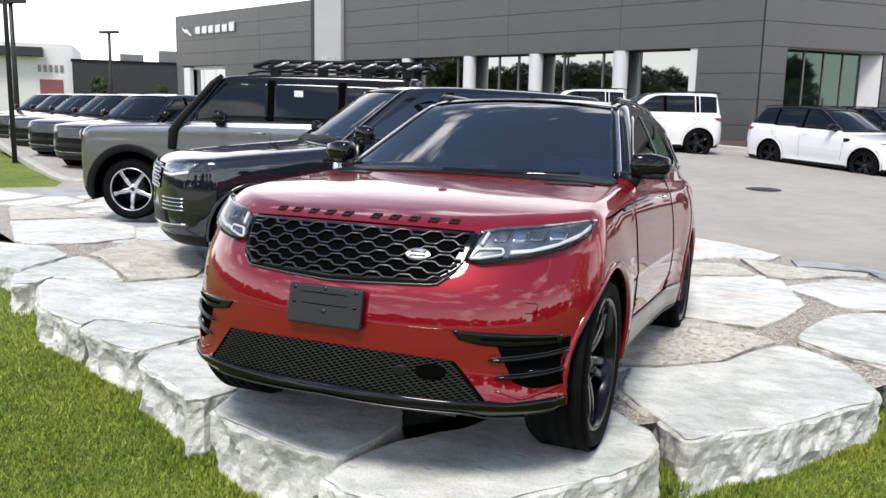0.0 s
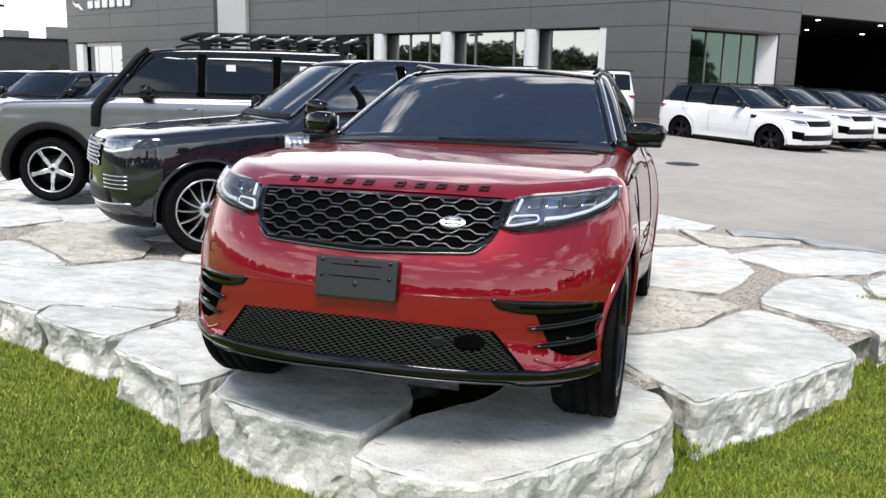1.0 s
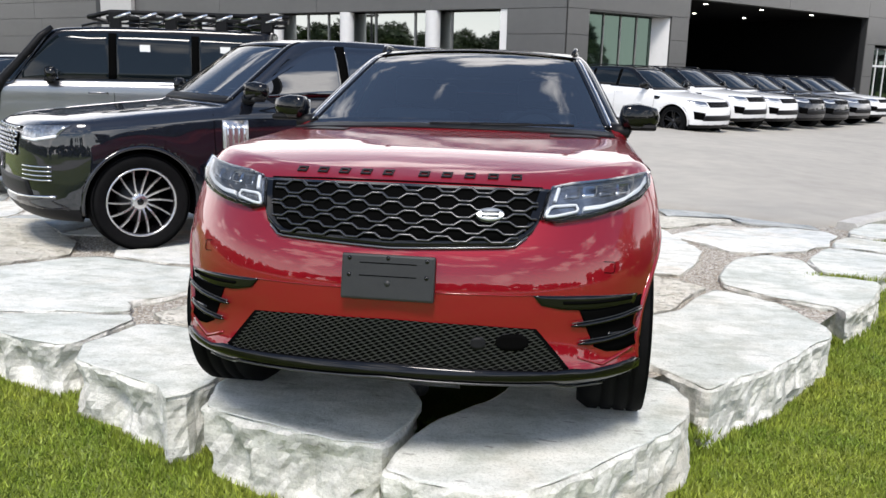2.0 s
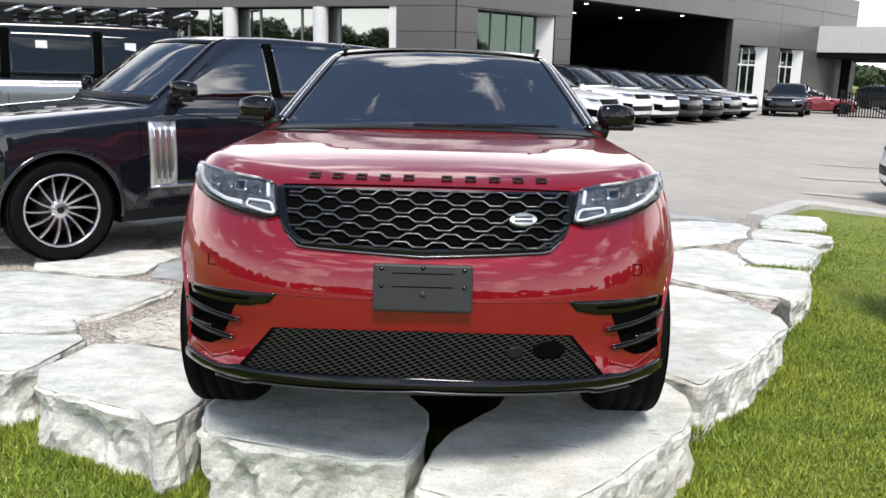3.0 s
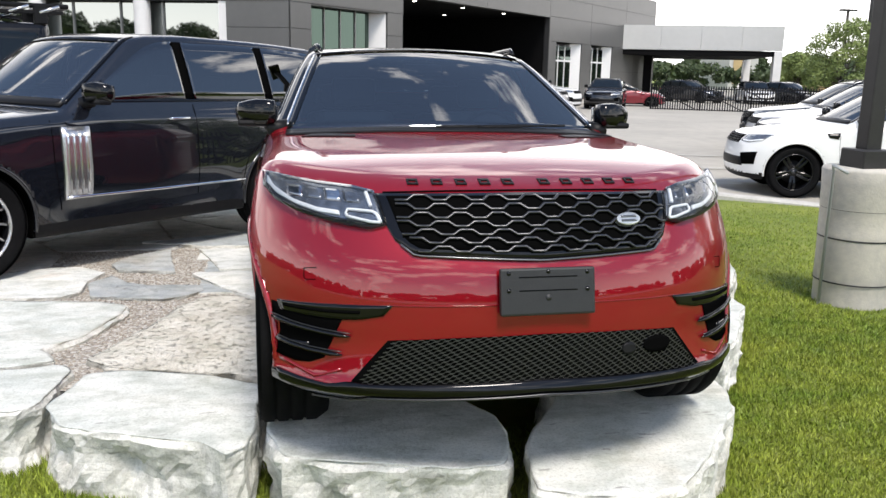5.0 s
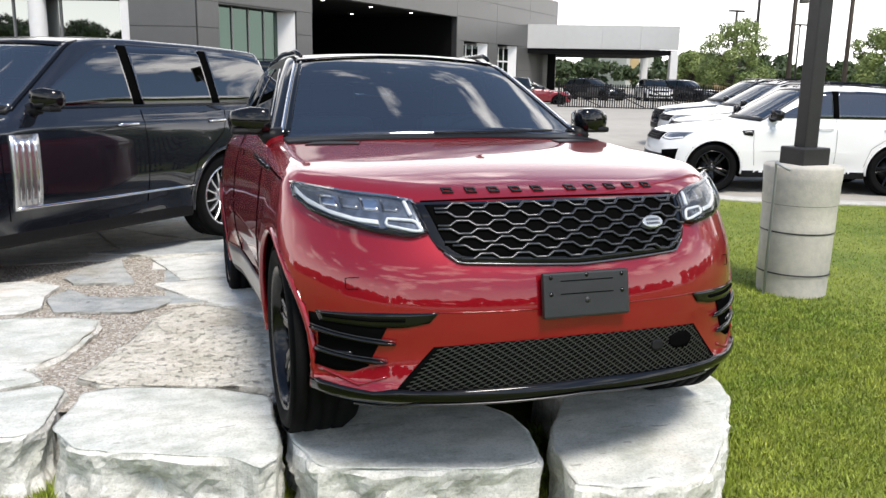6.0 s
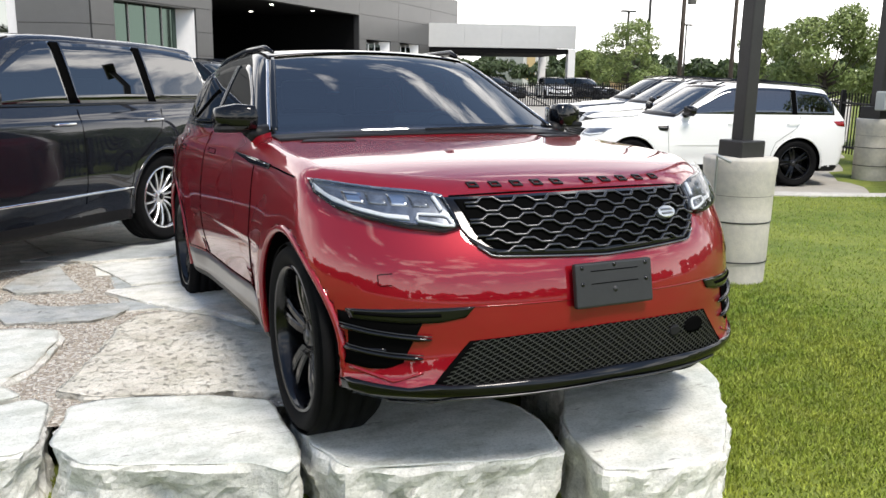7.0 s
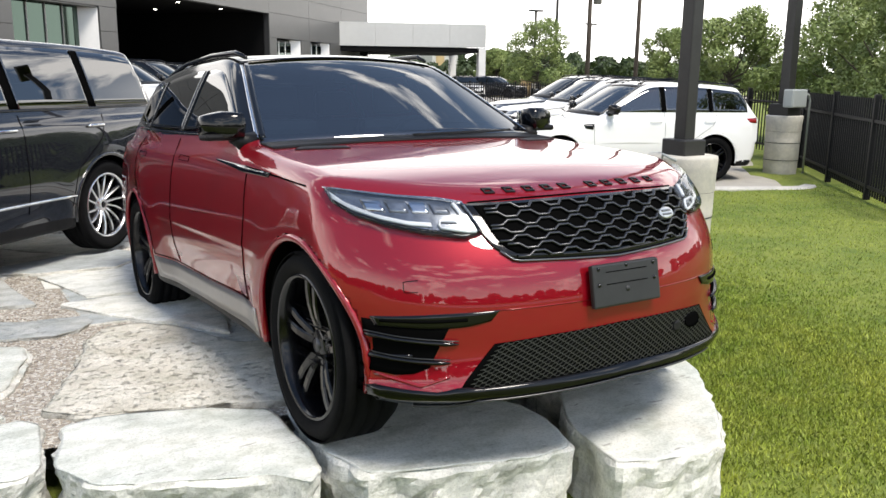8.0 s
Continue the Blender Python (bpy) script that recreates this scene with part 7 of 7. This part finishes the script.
# the black car beside the red one
stand(suv("black_car", "tall black estate car with silver side vent and wheels", RANGER, M_BLACKPAINT, M_BLACKPAINT, M_ALLOY, SWIRL, 0.018, 0.026, True, "bright"), -3.55, 3.52, 0.19, -45.7, -0.6)

# silver off-roader with a roof rack
trail = stand(suv("silver_off_roader", "boxy silver off-road car with black roof rack", TRAIL, M_SILVER, M_GLOSSBLACK, M_ALLOY, SPLIT5, 0.040, 0.032, False, "box"), -7.03, 6.17, 0.15, -70.6, 0.0)
tform = suv_form(TRAIL)
rack = part("roof_rack", tube_mesh("roof_rack", [(-0.50, 1.62, 2.115), (0.50, 1.62, 2.115), (0.64, 1.90, 2.175), (0.66, 4.02, 2.175), (-0.66, 4.02, 2.175), (-0.64, 1.90, 2.175), (-0.50, 1.62, 2.115)], 0.03, M_SATIN, 6), trail, "black roof rack with bright slats")
for k in range(7):
    y = 1.92 + 0.30 * k
    part("rack_slat", box_mesh("rack_slat", (-0.62, y, 2.160), (0.62, y + 0.13, 2.192), M_ALLOY, 0.005), rack)
    for s in (1, -1):
        part("rack_brace", tube_mesh("rack_brace", [(s * 0.675, y + 0.02, 2.10), (s * 0.675, y + 0.12, 2.135), (s * 0.675, y + 0.22, 2.17)], 0.022, M_ALLOY, 6), rack)
for s in (1, -1):
    part("rack_side", box_mesh("rack_side", (s * 0.67 - 0.012, 1.85, 2.085), (s * 0.67 + 0.012, 3.98, 2.125), M_SATIN, 0.006), rack)
    for yy in (1.95, 2.6, 3.2, 3.75):
        part("rack_foot", box_mesh("rack_foot", (s * 0.655 - 0.03, yy - 0.07, 1.980), (s * 0.655 + 0.03, yy + 0.07, 2.180), M_SATIN, 0.01), rack)
part("snorkel", tube_mesh("snorkel", [(0.955, 0.60, 0.98), (0.965, 0.62, 1.22), (0.955, 0.72, 1.37), (0.905, 0.96, 1.64), (0.855, 1.14, 1.86), (0.80, 1.26, 1.97)], [0.065, 0.070, 0.052, 0.044, 0.042, 0.03], M_SATIN, 8), trail, "black raised air intake")
for yy in (2.31, 3.25):
    q = lie(tform, yy, 1.74, 0.008, "side")
    part("window_sticker", box_mesh("window_sticker", (q[0] - 0.002, yy - 0.06, 1.70), (q[0] + 0.003, yy + 0.06, 1.79), M_PAPER), trail)

# white cars on the lawn's far side
RT = -109.9
r1 = stand(suv("white_car", "white estate car with black wheels beside the lawn", SPORT, M_WHITE, M_WHITE, M_RIMBLACK, TWIN5, 0.04, 0.03, True, "wide", "cars parked beside the lawn"), 7.48, 9.1, -0.115, RT)
dk = suv("dark_car", "dark estate car parked beside a white one", SPORT, M_BLACKPAINT, M_BLACKPAINT, M_RIMBLACK, TWIN5, 0.04, 0.042, False, "wide", "cars parked beside the lawn")
stand(dk, 9.26, 11.19, -0.09, RT)
copy_thing(r1, Matrix.Translation((10.6, 13.55, -0.07)) @ pose(0, 0, 0, 0, 0, RT))
copy_thing(dk, Matrix.Translation((11.9, 15.9, -0.04)) @ pose(0, 0, 0, 0, 0, RT))

# row before the service bay
wa = suv("white_car", "white estate car with black roof before the showroom", SPORT, M_WHITE, M_GLOSSBLACK, M_RIMBLACK, TWIN5, 0.04, 0.042, False, "wide", "cars parked before the showroom")
stand(wa, 3.75, 20.1, 0.17, 49.8, 2.0)
gs = suv("silver_car", "silver estate car parked before the showroom", SPORT, M_SILVER, M_GLOSSBLACK, M_RIMBLACK, TWIN5, 0.04, 0.045, False, "wide", "cars parked before the showroom")
for k, kind in enumerate("wwddsw"):
    x, y = 3.75 + 1.38 * (k + 1), 20.1 + 2.05 * (k + 1)
    m = Matrix.Translation((x, y, road_z(x, y))) @ pose(0, 0, 0, 0, 0, 49.8)
    if kind == "s":
        gs.matrix_world = m
    else:
        tagged(copy_thing(wa if kind == "w" else dk, m), "white estate car with black roof before the showroom" if kind == "w" else "dark estate car parked before the showroom", group="cars parked before the showroom")
m = Matrix.Translation((15.2, 35.2, 0.12)) @ pose(0, 0, 0, 0, 0, -28) @ Matrix.Diagonal((0.92, 0.92, 0.84, 1))
tagged(copy_thing(dk, m), "dark estate car parked with its nose to the yard", group="cars parked before the showroom")
# cars beyond the gate
for k, kind in enumerate("dwdwd"):
    m = Matrix.Translation((27.5 + 2.9 * k, 47.0 - 1.2 * k, 0.0)) @ pose(0, 0, 0, 0, 0, 20 * (-1) ** k) @ Matrix.Diagonal((0.95, 0.95, 0.88, 1))
    tagged(copy_thing(wa if kind == "w" else dk, m), "pale car standing beyond the gate" if kind == "w" else "dark car standing beyond the gate", group="cars beyond the gate")
rd = suv("red_hatch", "small dark red car behind the gate", SPORT, mat("dark_red_paint", (0.22, 0.01, 0.02), 0.35, 0.2, 1.0), M_BLACKPAINT, M_RIMBLACK, FIVE, 0.05, 0.06, False, "wide")
rd.matrix_world = Matrix.Translation((20.0, 40.0, 0.0)) @ pose(0, 0, 0, 0, 0, 70) @ Matrix.Diagonal((0.92, 0.92, 0.8, 1))

# white car at the showroom's corner and others behind the red one
dc = suv("white_car", "tall white estate car with black roof rails by the kerb", DISCO, M_WHITE, M_WHITE, M_RIMBLACK, TWIN5, 0.045, 0.042, False, "wide", "cars along the showroom kerb")
stand(dc, -4.07, 21.24, 0.50, -69)
for i in range(3):
    x, y = -7.4 - 3.1 * i, 24.6 + 1.5 * i
    copy_thing(dc if i != 1 else dk, Matrix.Translation((x, y, road_z(x, y))) @ pose(0, 0, 0, 0, 0, -69))

# row of black cars on the far left
lb_ = suv("black_car", "black estate car with a chrome bumper line in a row", RANGER, M_BLACKPAINT, M_BLACKPAINT, M_ALLOY, TWIN5, 0.04, 0.04, False, "bright", "row of black cars")
for i in range(5):
    x, y = -13.5 - 2.85 * i, 11.5 + 1.75 * i
    if i == 0:
        stand(lb_, x, y, 0.11, -4)
    else:
        copy_thing(lb_, Matrix.Translation((x, y, 0.11)) @ pose(0, 0, 0, 0, 0, -4))
sg = suv("silver_car", "silver estate car parked behind the off-roader", SPORT, M_SILVER, M_BLACKPAINT, M_ALLOY, TWIN5, 0.04, 0.045, False, "wide", "row of black cars")
stand(sg, -11.6, 11.6, 0.12, -4)
copy_thing(sg, Matrix.Translation((-8.9, 12.4, 0.13)) @ pose(0, 0, 0, 0, 0, -4))

# ---- lamp posts, fences, trees ----


def lamp_post(x, y, z, footing_r, footing_h, width, height, label, box=False):
    ob = part("lamp_post", None)
    ob.location = (x, y, z)
    tagged(ob, label, "lamp post")
    r = footing_r
    prof = [(r * 0.93, -0.1), (r * 0.94, 0.05), (r * 0.95, 0.16), (r * 0.96, 0.17), (r * 0.97, footing_h * 0.48), (r * 0.985, footing_h * 0.50), (r * 0.985, footing_h * 0.53), (r * 0.99, footing_h * 0.70), (r * 1.005, footing_h * 0.71), (r * 1.01, footing_h * 0.86), (r * 1.02, footing_h * 0.87), (r * 1.04, footing_h * 0.98), (r * 1.02, footing_h), (r * 0.3, footing_h + 0.005), (0.0, footing_h + 0.005)]
    part("concrete_footing", lathe_mesh("concrete_footing", prof, M_CONC, 40), ob, "weathered ribbed concrete footing")
    for h in (0.165, 0.49, 0.705, 0.865):
        part("form_joint", lathe_mesh("form_joint", [(r * 0.985, footing_h * h - 0.006), (r * (0.965 + 0.05 * h), footing_h * h), (r * 0.985, footing_h * h + 0.006)], M_DARKWALL, 40), ob)
    s = width * 1.05
    part("base_cover", box_mesh("base_cover", (-s, -s, footing_h), (s, s, footing_h + width * 1.1), M_POLE, 0.01), ob)
    part("pole", box_mesh("pole", (-width / 2, -width / 2, footing_h + 0.02), (width / 2, width / 2, height), M_POLE, 0.012, 2), ob)
    part("lamp_head", box_mesh("lamp_head", (-0.9, -0.2, height), (0.9, 0.2, height + 0.12), M_POLE, 0.02), ob)
    if box:
        part("switch_box", box_mesh("switch_box", (-0.30, -0.36, footing_h + 0.16), (0.14, -0.14, footing_h + 0.50), M_BOX, 0.02), ob, "grey steel switch box")
        part("conduit", tube_mesh("conduit", [(0.14, -0.25, footing_h + 0.42), (0.32, -0.25, footing_h + 0.40), (0.38, -0.25, footing_h + 0.3), (0.38, -0.25, -0.1)], 0.022, M_BOX, 6), ob)
    else:
        part("conduit", tube_mesh("conduit", [(-0.30, -0.20, footing_h - 0.02), (-0.36, -0.10, footing_h + 0.03), (-r - 0.02, -0.05, footing_h - 0.02), (-r - 0.02, -0.05, -0.1)], 0.012, M_BOX, 6), ob)
    return ob


lamp_post(3.54, 2.19, 0.03, 0.29, 1.035, 0.128, 7.5, "dark square lamp post on a round concrete footing")
lamp_post(12.1, 7.4, 0.0, 0.33, 1.02, 0.2, 8.0, "dark square lamp post with a grey switch box", True)


def street_pole(x, y, h, r, label, arm=0.0, head=True, mat_=None):
    ob = part("street_pole", None)
    ob.location = (x, y, 0)
    tagged(ob, label, "pole")
    part("pole", tube_mesh("pole", [(0, 0, -0.2), (0, 0, h * 0.5), (0, 0, h)], [r, r * 0.85, r * 0.7], mat_ or M_POLE, 8), ob)
    if head:
        part("lamp_head", box_mesh("lamp_head", (-0.75, -0.18, h), (0.75, 0.18, h + 0.16), M_POLE, 0.03), ob)
    if arm:
        part("arm", tube_mesh("arm", [(0, 0, h * 0.55), (arm * 0.5, -0.3, h * 0.66), (arm, -0.5, h * 0.70)], 0.06, M_FRAME, 6), ob)
        part("transformer", lathe_mesh("transformer", [(0.0, 0.0), (0.3, 0.0), (0.3, 0.9), (0.0, 0.95)], M_FRAME, 12), ob, "", pose(0.4, -0.3, h * 0.50, 0, 0, 0))
    return ob


street_pole(-16.9, 11.9, 9.0, 0.065, "dark slim lamp post behind the row of cars", head=False)
street_pole(-29.0, 22.2, 5.6, 0.12, "grey lamp post with a flat head")
street_pole(-40.5, 39.2, 6.0, 0.13, "thin grey lamp post with a twin head")
street_pole(34.85 * 1.3, 44.5 * 1.3, 7.2, 0.16, "dark lamp post with a square head")
street_pole(38.5, 46.6, 12.0, 0.13, "tall dark slim post", head=False)
street_pole(60.0, 67.0, 7.0, 0.12, "far dark lamp post", head=True)
street_pole(54.5, 69.5, 6.6, 0.12, "far dark lamp post", head=True)
street_pole(37.7, 42.1, 13.0, 0.17, "weathered wooden utility pole with a long arm", 3.2, False, M_BARK)
street_pole(40.2, 39.9, 13.0, 0.16, "dark wooden utility pole", 0.0, False, M_BARK)


def fence_run(name, a, b, height, spacing, label, z0=0.1, rails=(0.12, 0.82), bar=0.022, post=2.4, brace=False):
    a, b = Vector(a), Vector(b)
    ob = part(name, None)
    d = (b - a).normalized()
    L = (b - a).length
    ob.matrix_world = Matrix(((d.x, -d.y, 0, a.x), (d.y, d.x, 0, a.y), (0, 0, 1, z0), (0, 0, 0, 1)))
    tagged(ob, label, "fence")
    pk = box_mesh("picket", (-bar / 2, -bar / 2, 0.04), (bar / 2, bar / 2, height), M_FENCE)
    n = int(L / spacing)
    for i in range(n):
        part("picket", pk, ob, "", pose(i * spacing, 0, 0))
    ps = box_mesh("post", (-0.045, -0.045, -0.2), (0.045, 0.045, height + 0.06), M_FENCE, 0.008)
    for i in range(int(L / post) + 1):
        part("post", ps, ob, "", pose(i * post, 0.0, 0))
    for r in rails:
        part("rail", box_mesh("rail", (0, -0.028, height * r), (L, 0.028, height * r + 0.045), M_FENCE), ob)
    if brace:
        for i in range(int(L / 2.2)):
            part("brace", tube_mesh("brace", [(i * 2.2, -0.02, height * 0.9), (i * 2.2 + 2.2, -0.02, 0.1)], 0.025, M_FENCE, 5), ob)
    return ob


fence_run("picket_fence", (8.3, 2.55, 0), (14.0, 8.55, 0), 1.48, 0.125, "black steel picket fence along the lawn", -0.03, bar=0.026, rails=(0.10, 0.76))
fence_run("picket_fence", (14.0, 8.55, 0), (26.5, 31.0, 0), 1.42, 0.16, "black steel picket fence behind parked cars", 0.0)
fence_run("sliding_gate", (18.3, 36.4, 0), (28.2, 30.4, 0), 1.25, 0.12, "black steel sliding gate with diagonal braces", 0.05, brace=True, bar=0.055, rails=(0.05, 0.46, 0.88))


def leaf_mesh(name, blobs, count, size, material, seed):
    """Leaves: small bent quads strewn through overlapping clumps."""
    r = np.random.RandomState(seed)
    w = np.array([b[3] ** 2 for b in blobs])
    pick = r.choice(len(blobs), count, p=w / w.sum())
    c = np.array([b[:3] for b in blobs])[pick]
    rad = np.array([b[3] for b in blobs])[pick]
    d = r.normal(size=(count, 3))
    d /= np.linalg.norm(d, axis=1)[:, None]
    p = c + d * (rad * r.uniform(0.45, 1.05, count) ** 0.6)[:, None] * np.array([1, 1, 0.8])
    u = r.normal(size=(count, 3))
    u /= np.linalg.norm(u, axis=1)[:, None]
    v = np.cross(u, d + 0.3 * r.normal(size=(count, 3)))
    v /= np.maximum(np.linalg.norm(v, axis=1), 1e-3)[:, None]
    s = (size * r.uniform(0.6, 1.3, count))[:, None]
    verts = np.stack([p - u * s, p - v * s * 0.45, p + u * s, p + v * s * 0.45], 1).reshape(-1, 3)
    me = bpy.data.meshes.new(name)
    me.vertices.add(count * 4)
    me.vertices.foreach_set("co", verts.reshape(-1))
    me.loops.add(count * 4)
    me.loops.foreach_set("vertex_index", np.arange(count * 4, dtype=np.int32))
    me.polygons.add(count)
    me.polygons.foreach_set("loop_start", np.arange(0, count * 4, 4, dtype=np.int32))
    me.update(calc_edges=True)
    me.materials.append(material)
    return me


def tree(x, y, z, height, spread, label, seed, count=9000, size=0.14, material=None, trunk=0.3):
    r = random.Random(seed)
    ob = part("tree", None)
    ob.location = (x, y, z)
    tagged(ob, label, "tree")
    th = height * trunk
    blobs, limbs = [], []
    n = 24
    for i in range(n):
        a = i * 2.4 + r.uniform(-0.4, 0.4)
        t = (i + 0.5) / n
        rr = spread * (0.35 + 0.6 * math.sin(math.pi * min(t * 0.85 + 0.15, 1))) * r.uniform(0.5, 1.0)
        hz = th + (height - th) * t * r.uniform(0.9, 1.02)
        blobs.append((math.cos(a) * rr, math.sin(a) * rr, hz, spread * r.uniform(0.16, 0.38)))
        limbs.append(((0, 0, min(th + (hz - th) * 0.45, height * 0.8)), (math.cos(a) * rr * 0.5, math.sin(a) * rr * 0.5, (hz + th) / 2 + 0.1), (math.cos(a) * rr, math.sin(a) * rr, hz)))
    tr = tube_mesh("trunk", [(0, 0, -0.3), (0.05, 0, th * 0.6), (-0.04, 0.05, th + (height - th) * 0.4), (0, 0, height * 0.85)], [height * 0.028, height * 0.022, height * 0.013, height * 0.004], M_BARK, 8)
    trunk_ob = part("trunk", tr, ob)
    for i, l in enumerate(limbs):
        part("limb", tube_mesh("limb", l, [height * 0.009, height * 0.006, height * 0.002], M_BARK, 5), trunk_ob)
    part("crown", leaf_mesh("crown", blobs, count, size, material or M_LEAF, seed), ob)
    return ob


# behind the fence
tree(16.0, 7.2, 0, 3.7, 2.2, "broad green tree close behind the picket fence", 3, 30000, 0.05, trunk=0.2)
tree(13.6, 2.2, 0, 6.4, 2.3, "tall green tree overhanging the picket fence", 4, 16000, 0.05, trunk=0.5)
tree(18.2, 2.6, 0, 3.9, 2.4, "green tree behind the picket fence", 5, 26000, 0.055, trunk=0.2)
tree(20.0, 10.6, 0, 4.1, 2.3, "green tree behind the picket fence", 6, 24000, 0.06, trunk=0.2)
tree(22.5, 6.0, 0, 4.3, 2.4, "green tree behind the picket fence", 8, 20000, 0.07, trunk=0.18)
tree(19.0, 14.4, 0, 3.7, 1.9, "green tree behind the picket fence", 15, 18000, 0.06, trunk=0.2)
tree(36.0, 33.0, 0, 4.4, 2.0, "rounded green tree beyond the parked cars", 9, 16000, 0.08)
tree(34.5, 43.5, 0, 5.2, 2.6, "airy green tree beyond the parked cars", 10, 12000, 0.09, trunk=0.2)
tree(50.5, 71.0, 0, 4.2, 2.4, "green tree seen under the canopy", 12, 9000, 0.2)
tree(-52.0, 49.5, 0, 3.6, 0.9, "young tree before the dark neighbour building", 13, 3500, 0.10, M_LEAFDARK)
tree(-48.5, 53.0, 0, 3.0, 0.9, "young tree before the dark neighbour building", 14, 3500, 0.10, M_LEAFDARK)


def wood(name, points, label, seed, count, size, h, material):
    w = min(1.0, h / 4)
    blobs = []
    r = random.Random(seed)
    for x, y in points:
        for k in range(8):
            blobs.append((x + w * r.uniform(-2.5, 2.5), y + w * r.uniform(-2, 2), h * r.uniform(0.15, 0.85), h * r.uniform(0.18, 0.32)))
    return tagged(part(name, leaf_mesh(name, blobs, count, size, material, seed)), label, "trees", kind="stuff")


wood("shrubs", [(10.2 + 0.55 * i, 2.6 + 0.58 * i) for i in range(12)], "dark low shrubs growing behind the picket fence", 31, 26000, 0.05, 0.9, M_LEAFDARK)
wood("far_trees", [(30 + 4.5 * i, 128 - 1.9 * i) for i in range(26)], "distant low line of dark trees", 21, 30000, 0.7, 5.0, M_LEAFDARK)
wood("far_trees", [(40 + 2.6 * i, 101 - 2.0 * i) for i in range(16)], "dark trees seen beneath the canopy", 27, 14000, 0.35, 3.4, M_LEAFDARK)
wood("far_trees", [(-150 + 6 * i, 120 + 1.0 * i) for i in range(16)], "distant low line of dark trees", 22, 12000, 0.9, 4.0, M_LEAFDARK)
# the other side of the street, seen only in glass and paint
wood("street_trees", [(-75 + 3.4 * i, -50 + 5 * math.sin(i * 1.3)) for i in range(46)], "row of dark street trees across the road", 23, 110000, 0.42, 6.0, M_LEAFDARK)
wood("street_trees", [(72 + 2 * math.sin(i), -30 + 6 * i) for i in range(11)], "row of dark street trees across the road", 24, 20000, 0.6, 8.0, M_LEAFDARK)
wood("street_trees", [(-88 + 4 * math.sin(i * 1.7), -80 + 3.4 * i) for i in range(34)], "row of dark street trees across the road", 25, 80000, 0.5, 9.0, M_LEAFDARK)
tagged(part("street", mesh("street", [(-200, -30, 0.01), (200, -30, 0.01), (200, -16, 0.01), (-200, -16, 0.01)], [(0, 1, 2, 3)], M_ASPHALT)), "pale asphalt street before the lawn", "road", kind="structure")

# hedge and cars far beneath the canopy
tagged(part("tan_wall", box_mesh("tan_wall", (33.0, 47.0, 0), (52.0, 47.6, 1.35), M_TAN)), "low tan wall beyond the gate", "wall", kind="structure")

# yard details
tagged(part("manhole_cover", lathe_mesh("manhole_cover", [(0.0, 0.012), (0.30, 0.012), (0.34, 0.004), (0.36, -0.02)], M_DARKWALL, 28), None, "", pose(1.07, 14.4, road_z(1.07, 14.4) + 0.004)), "round dark iron manhole cover in the asphalt", "manhole cover")
for x0, y0, x1, y1 in ((5.6, 9.6, 9.5, 9.0), (6.6, 12.2, 10.5, 11.6), (8.0, 14.8, 11.0, 14.2), (-12.2, 10.6, -9.5, 13.4), (-14.6, 12.0, -12.0, 14.8)):
    d = Vector((x1 - x0, y1 - y0, 0)).normalized()
    n = Vector((-d.y, d.x, 0)) * 0.05
    q = [Vector((x0, y0, 0)) - n, Vector((x1, y1, 0)) - n, Vector((x1, y1, 0)) + n, Vector((x0, y0, 0)) + n]
    tagged(part("bay_line", mesh("bay_line", [(p.x, p.y, road_z(p.x, p.y) + 0.012) for p in q], [(0, 1, 2, 3)], M_LINE)), "worn white parking bay line on asphalt", "road marking", "parking bay lines")
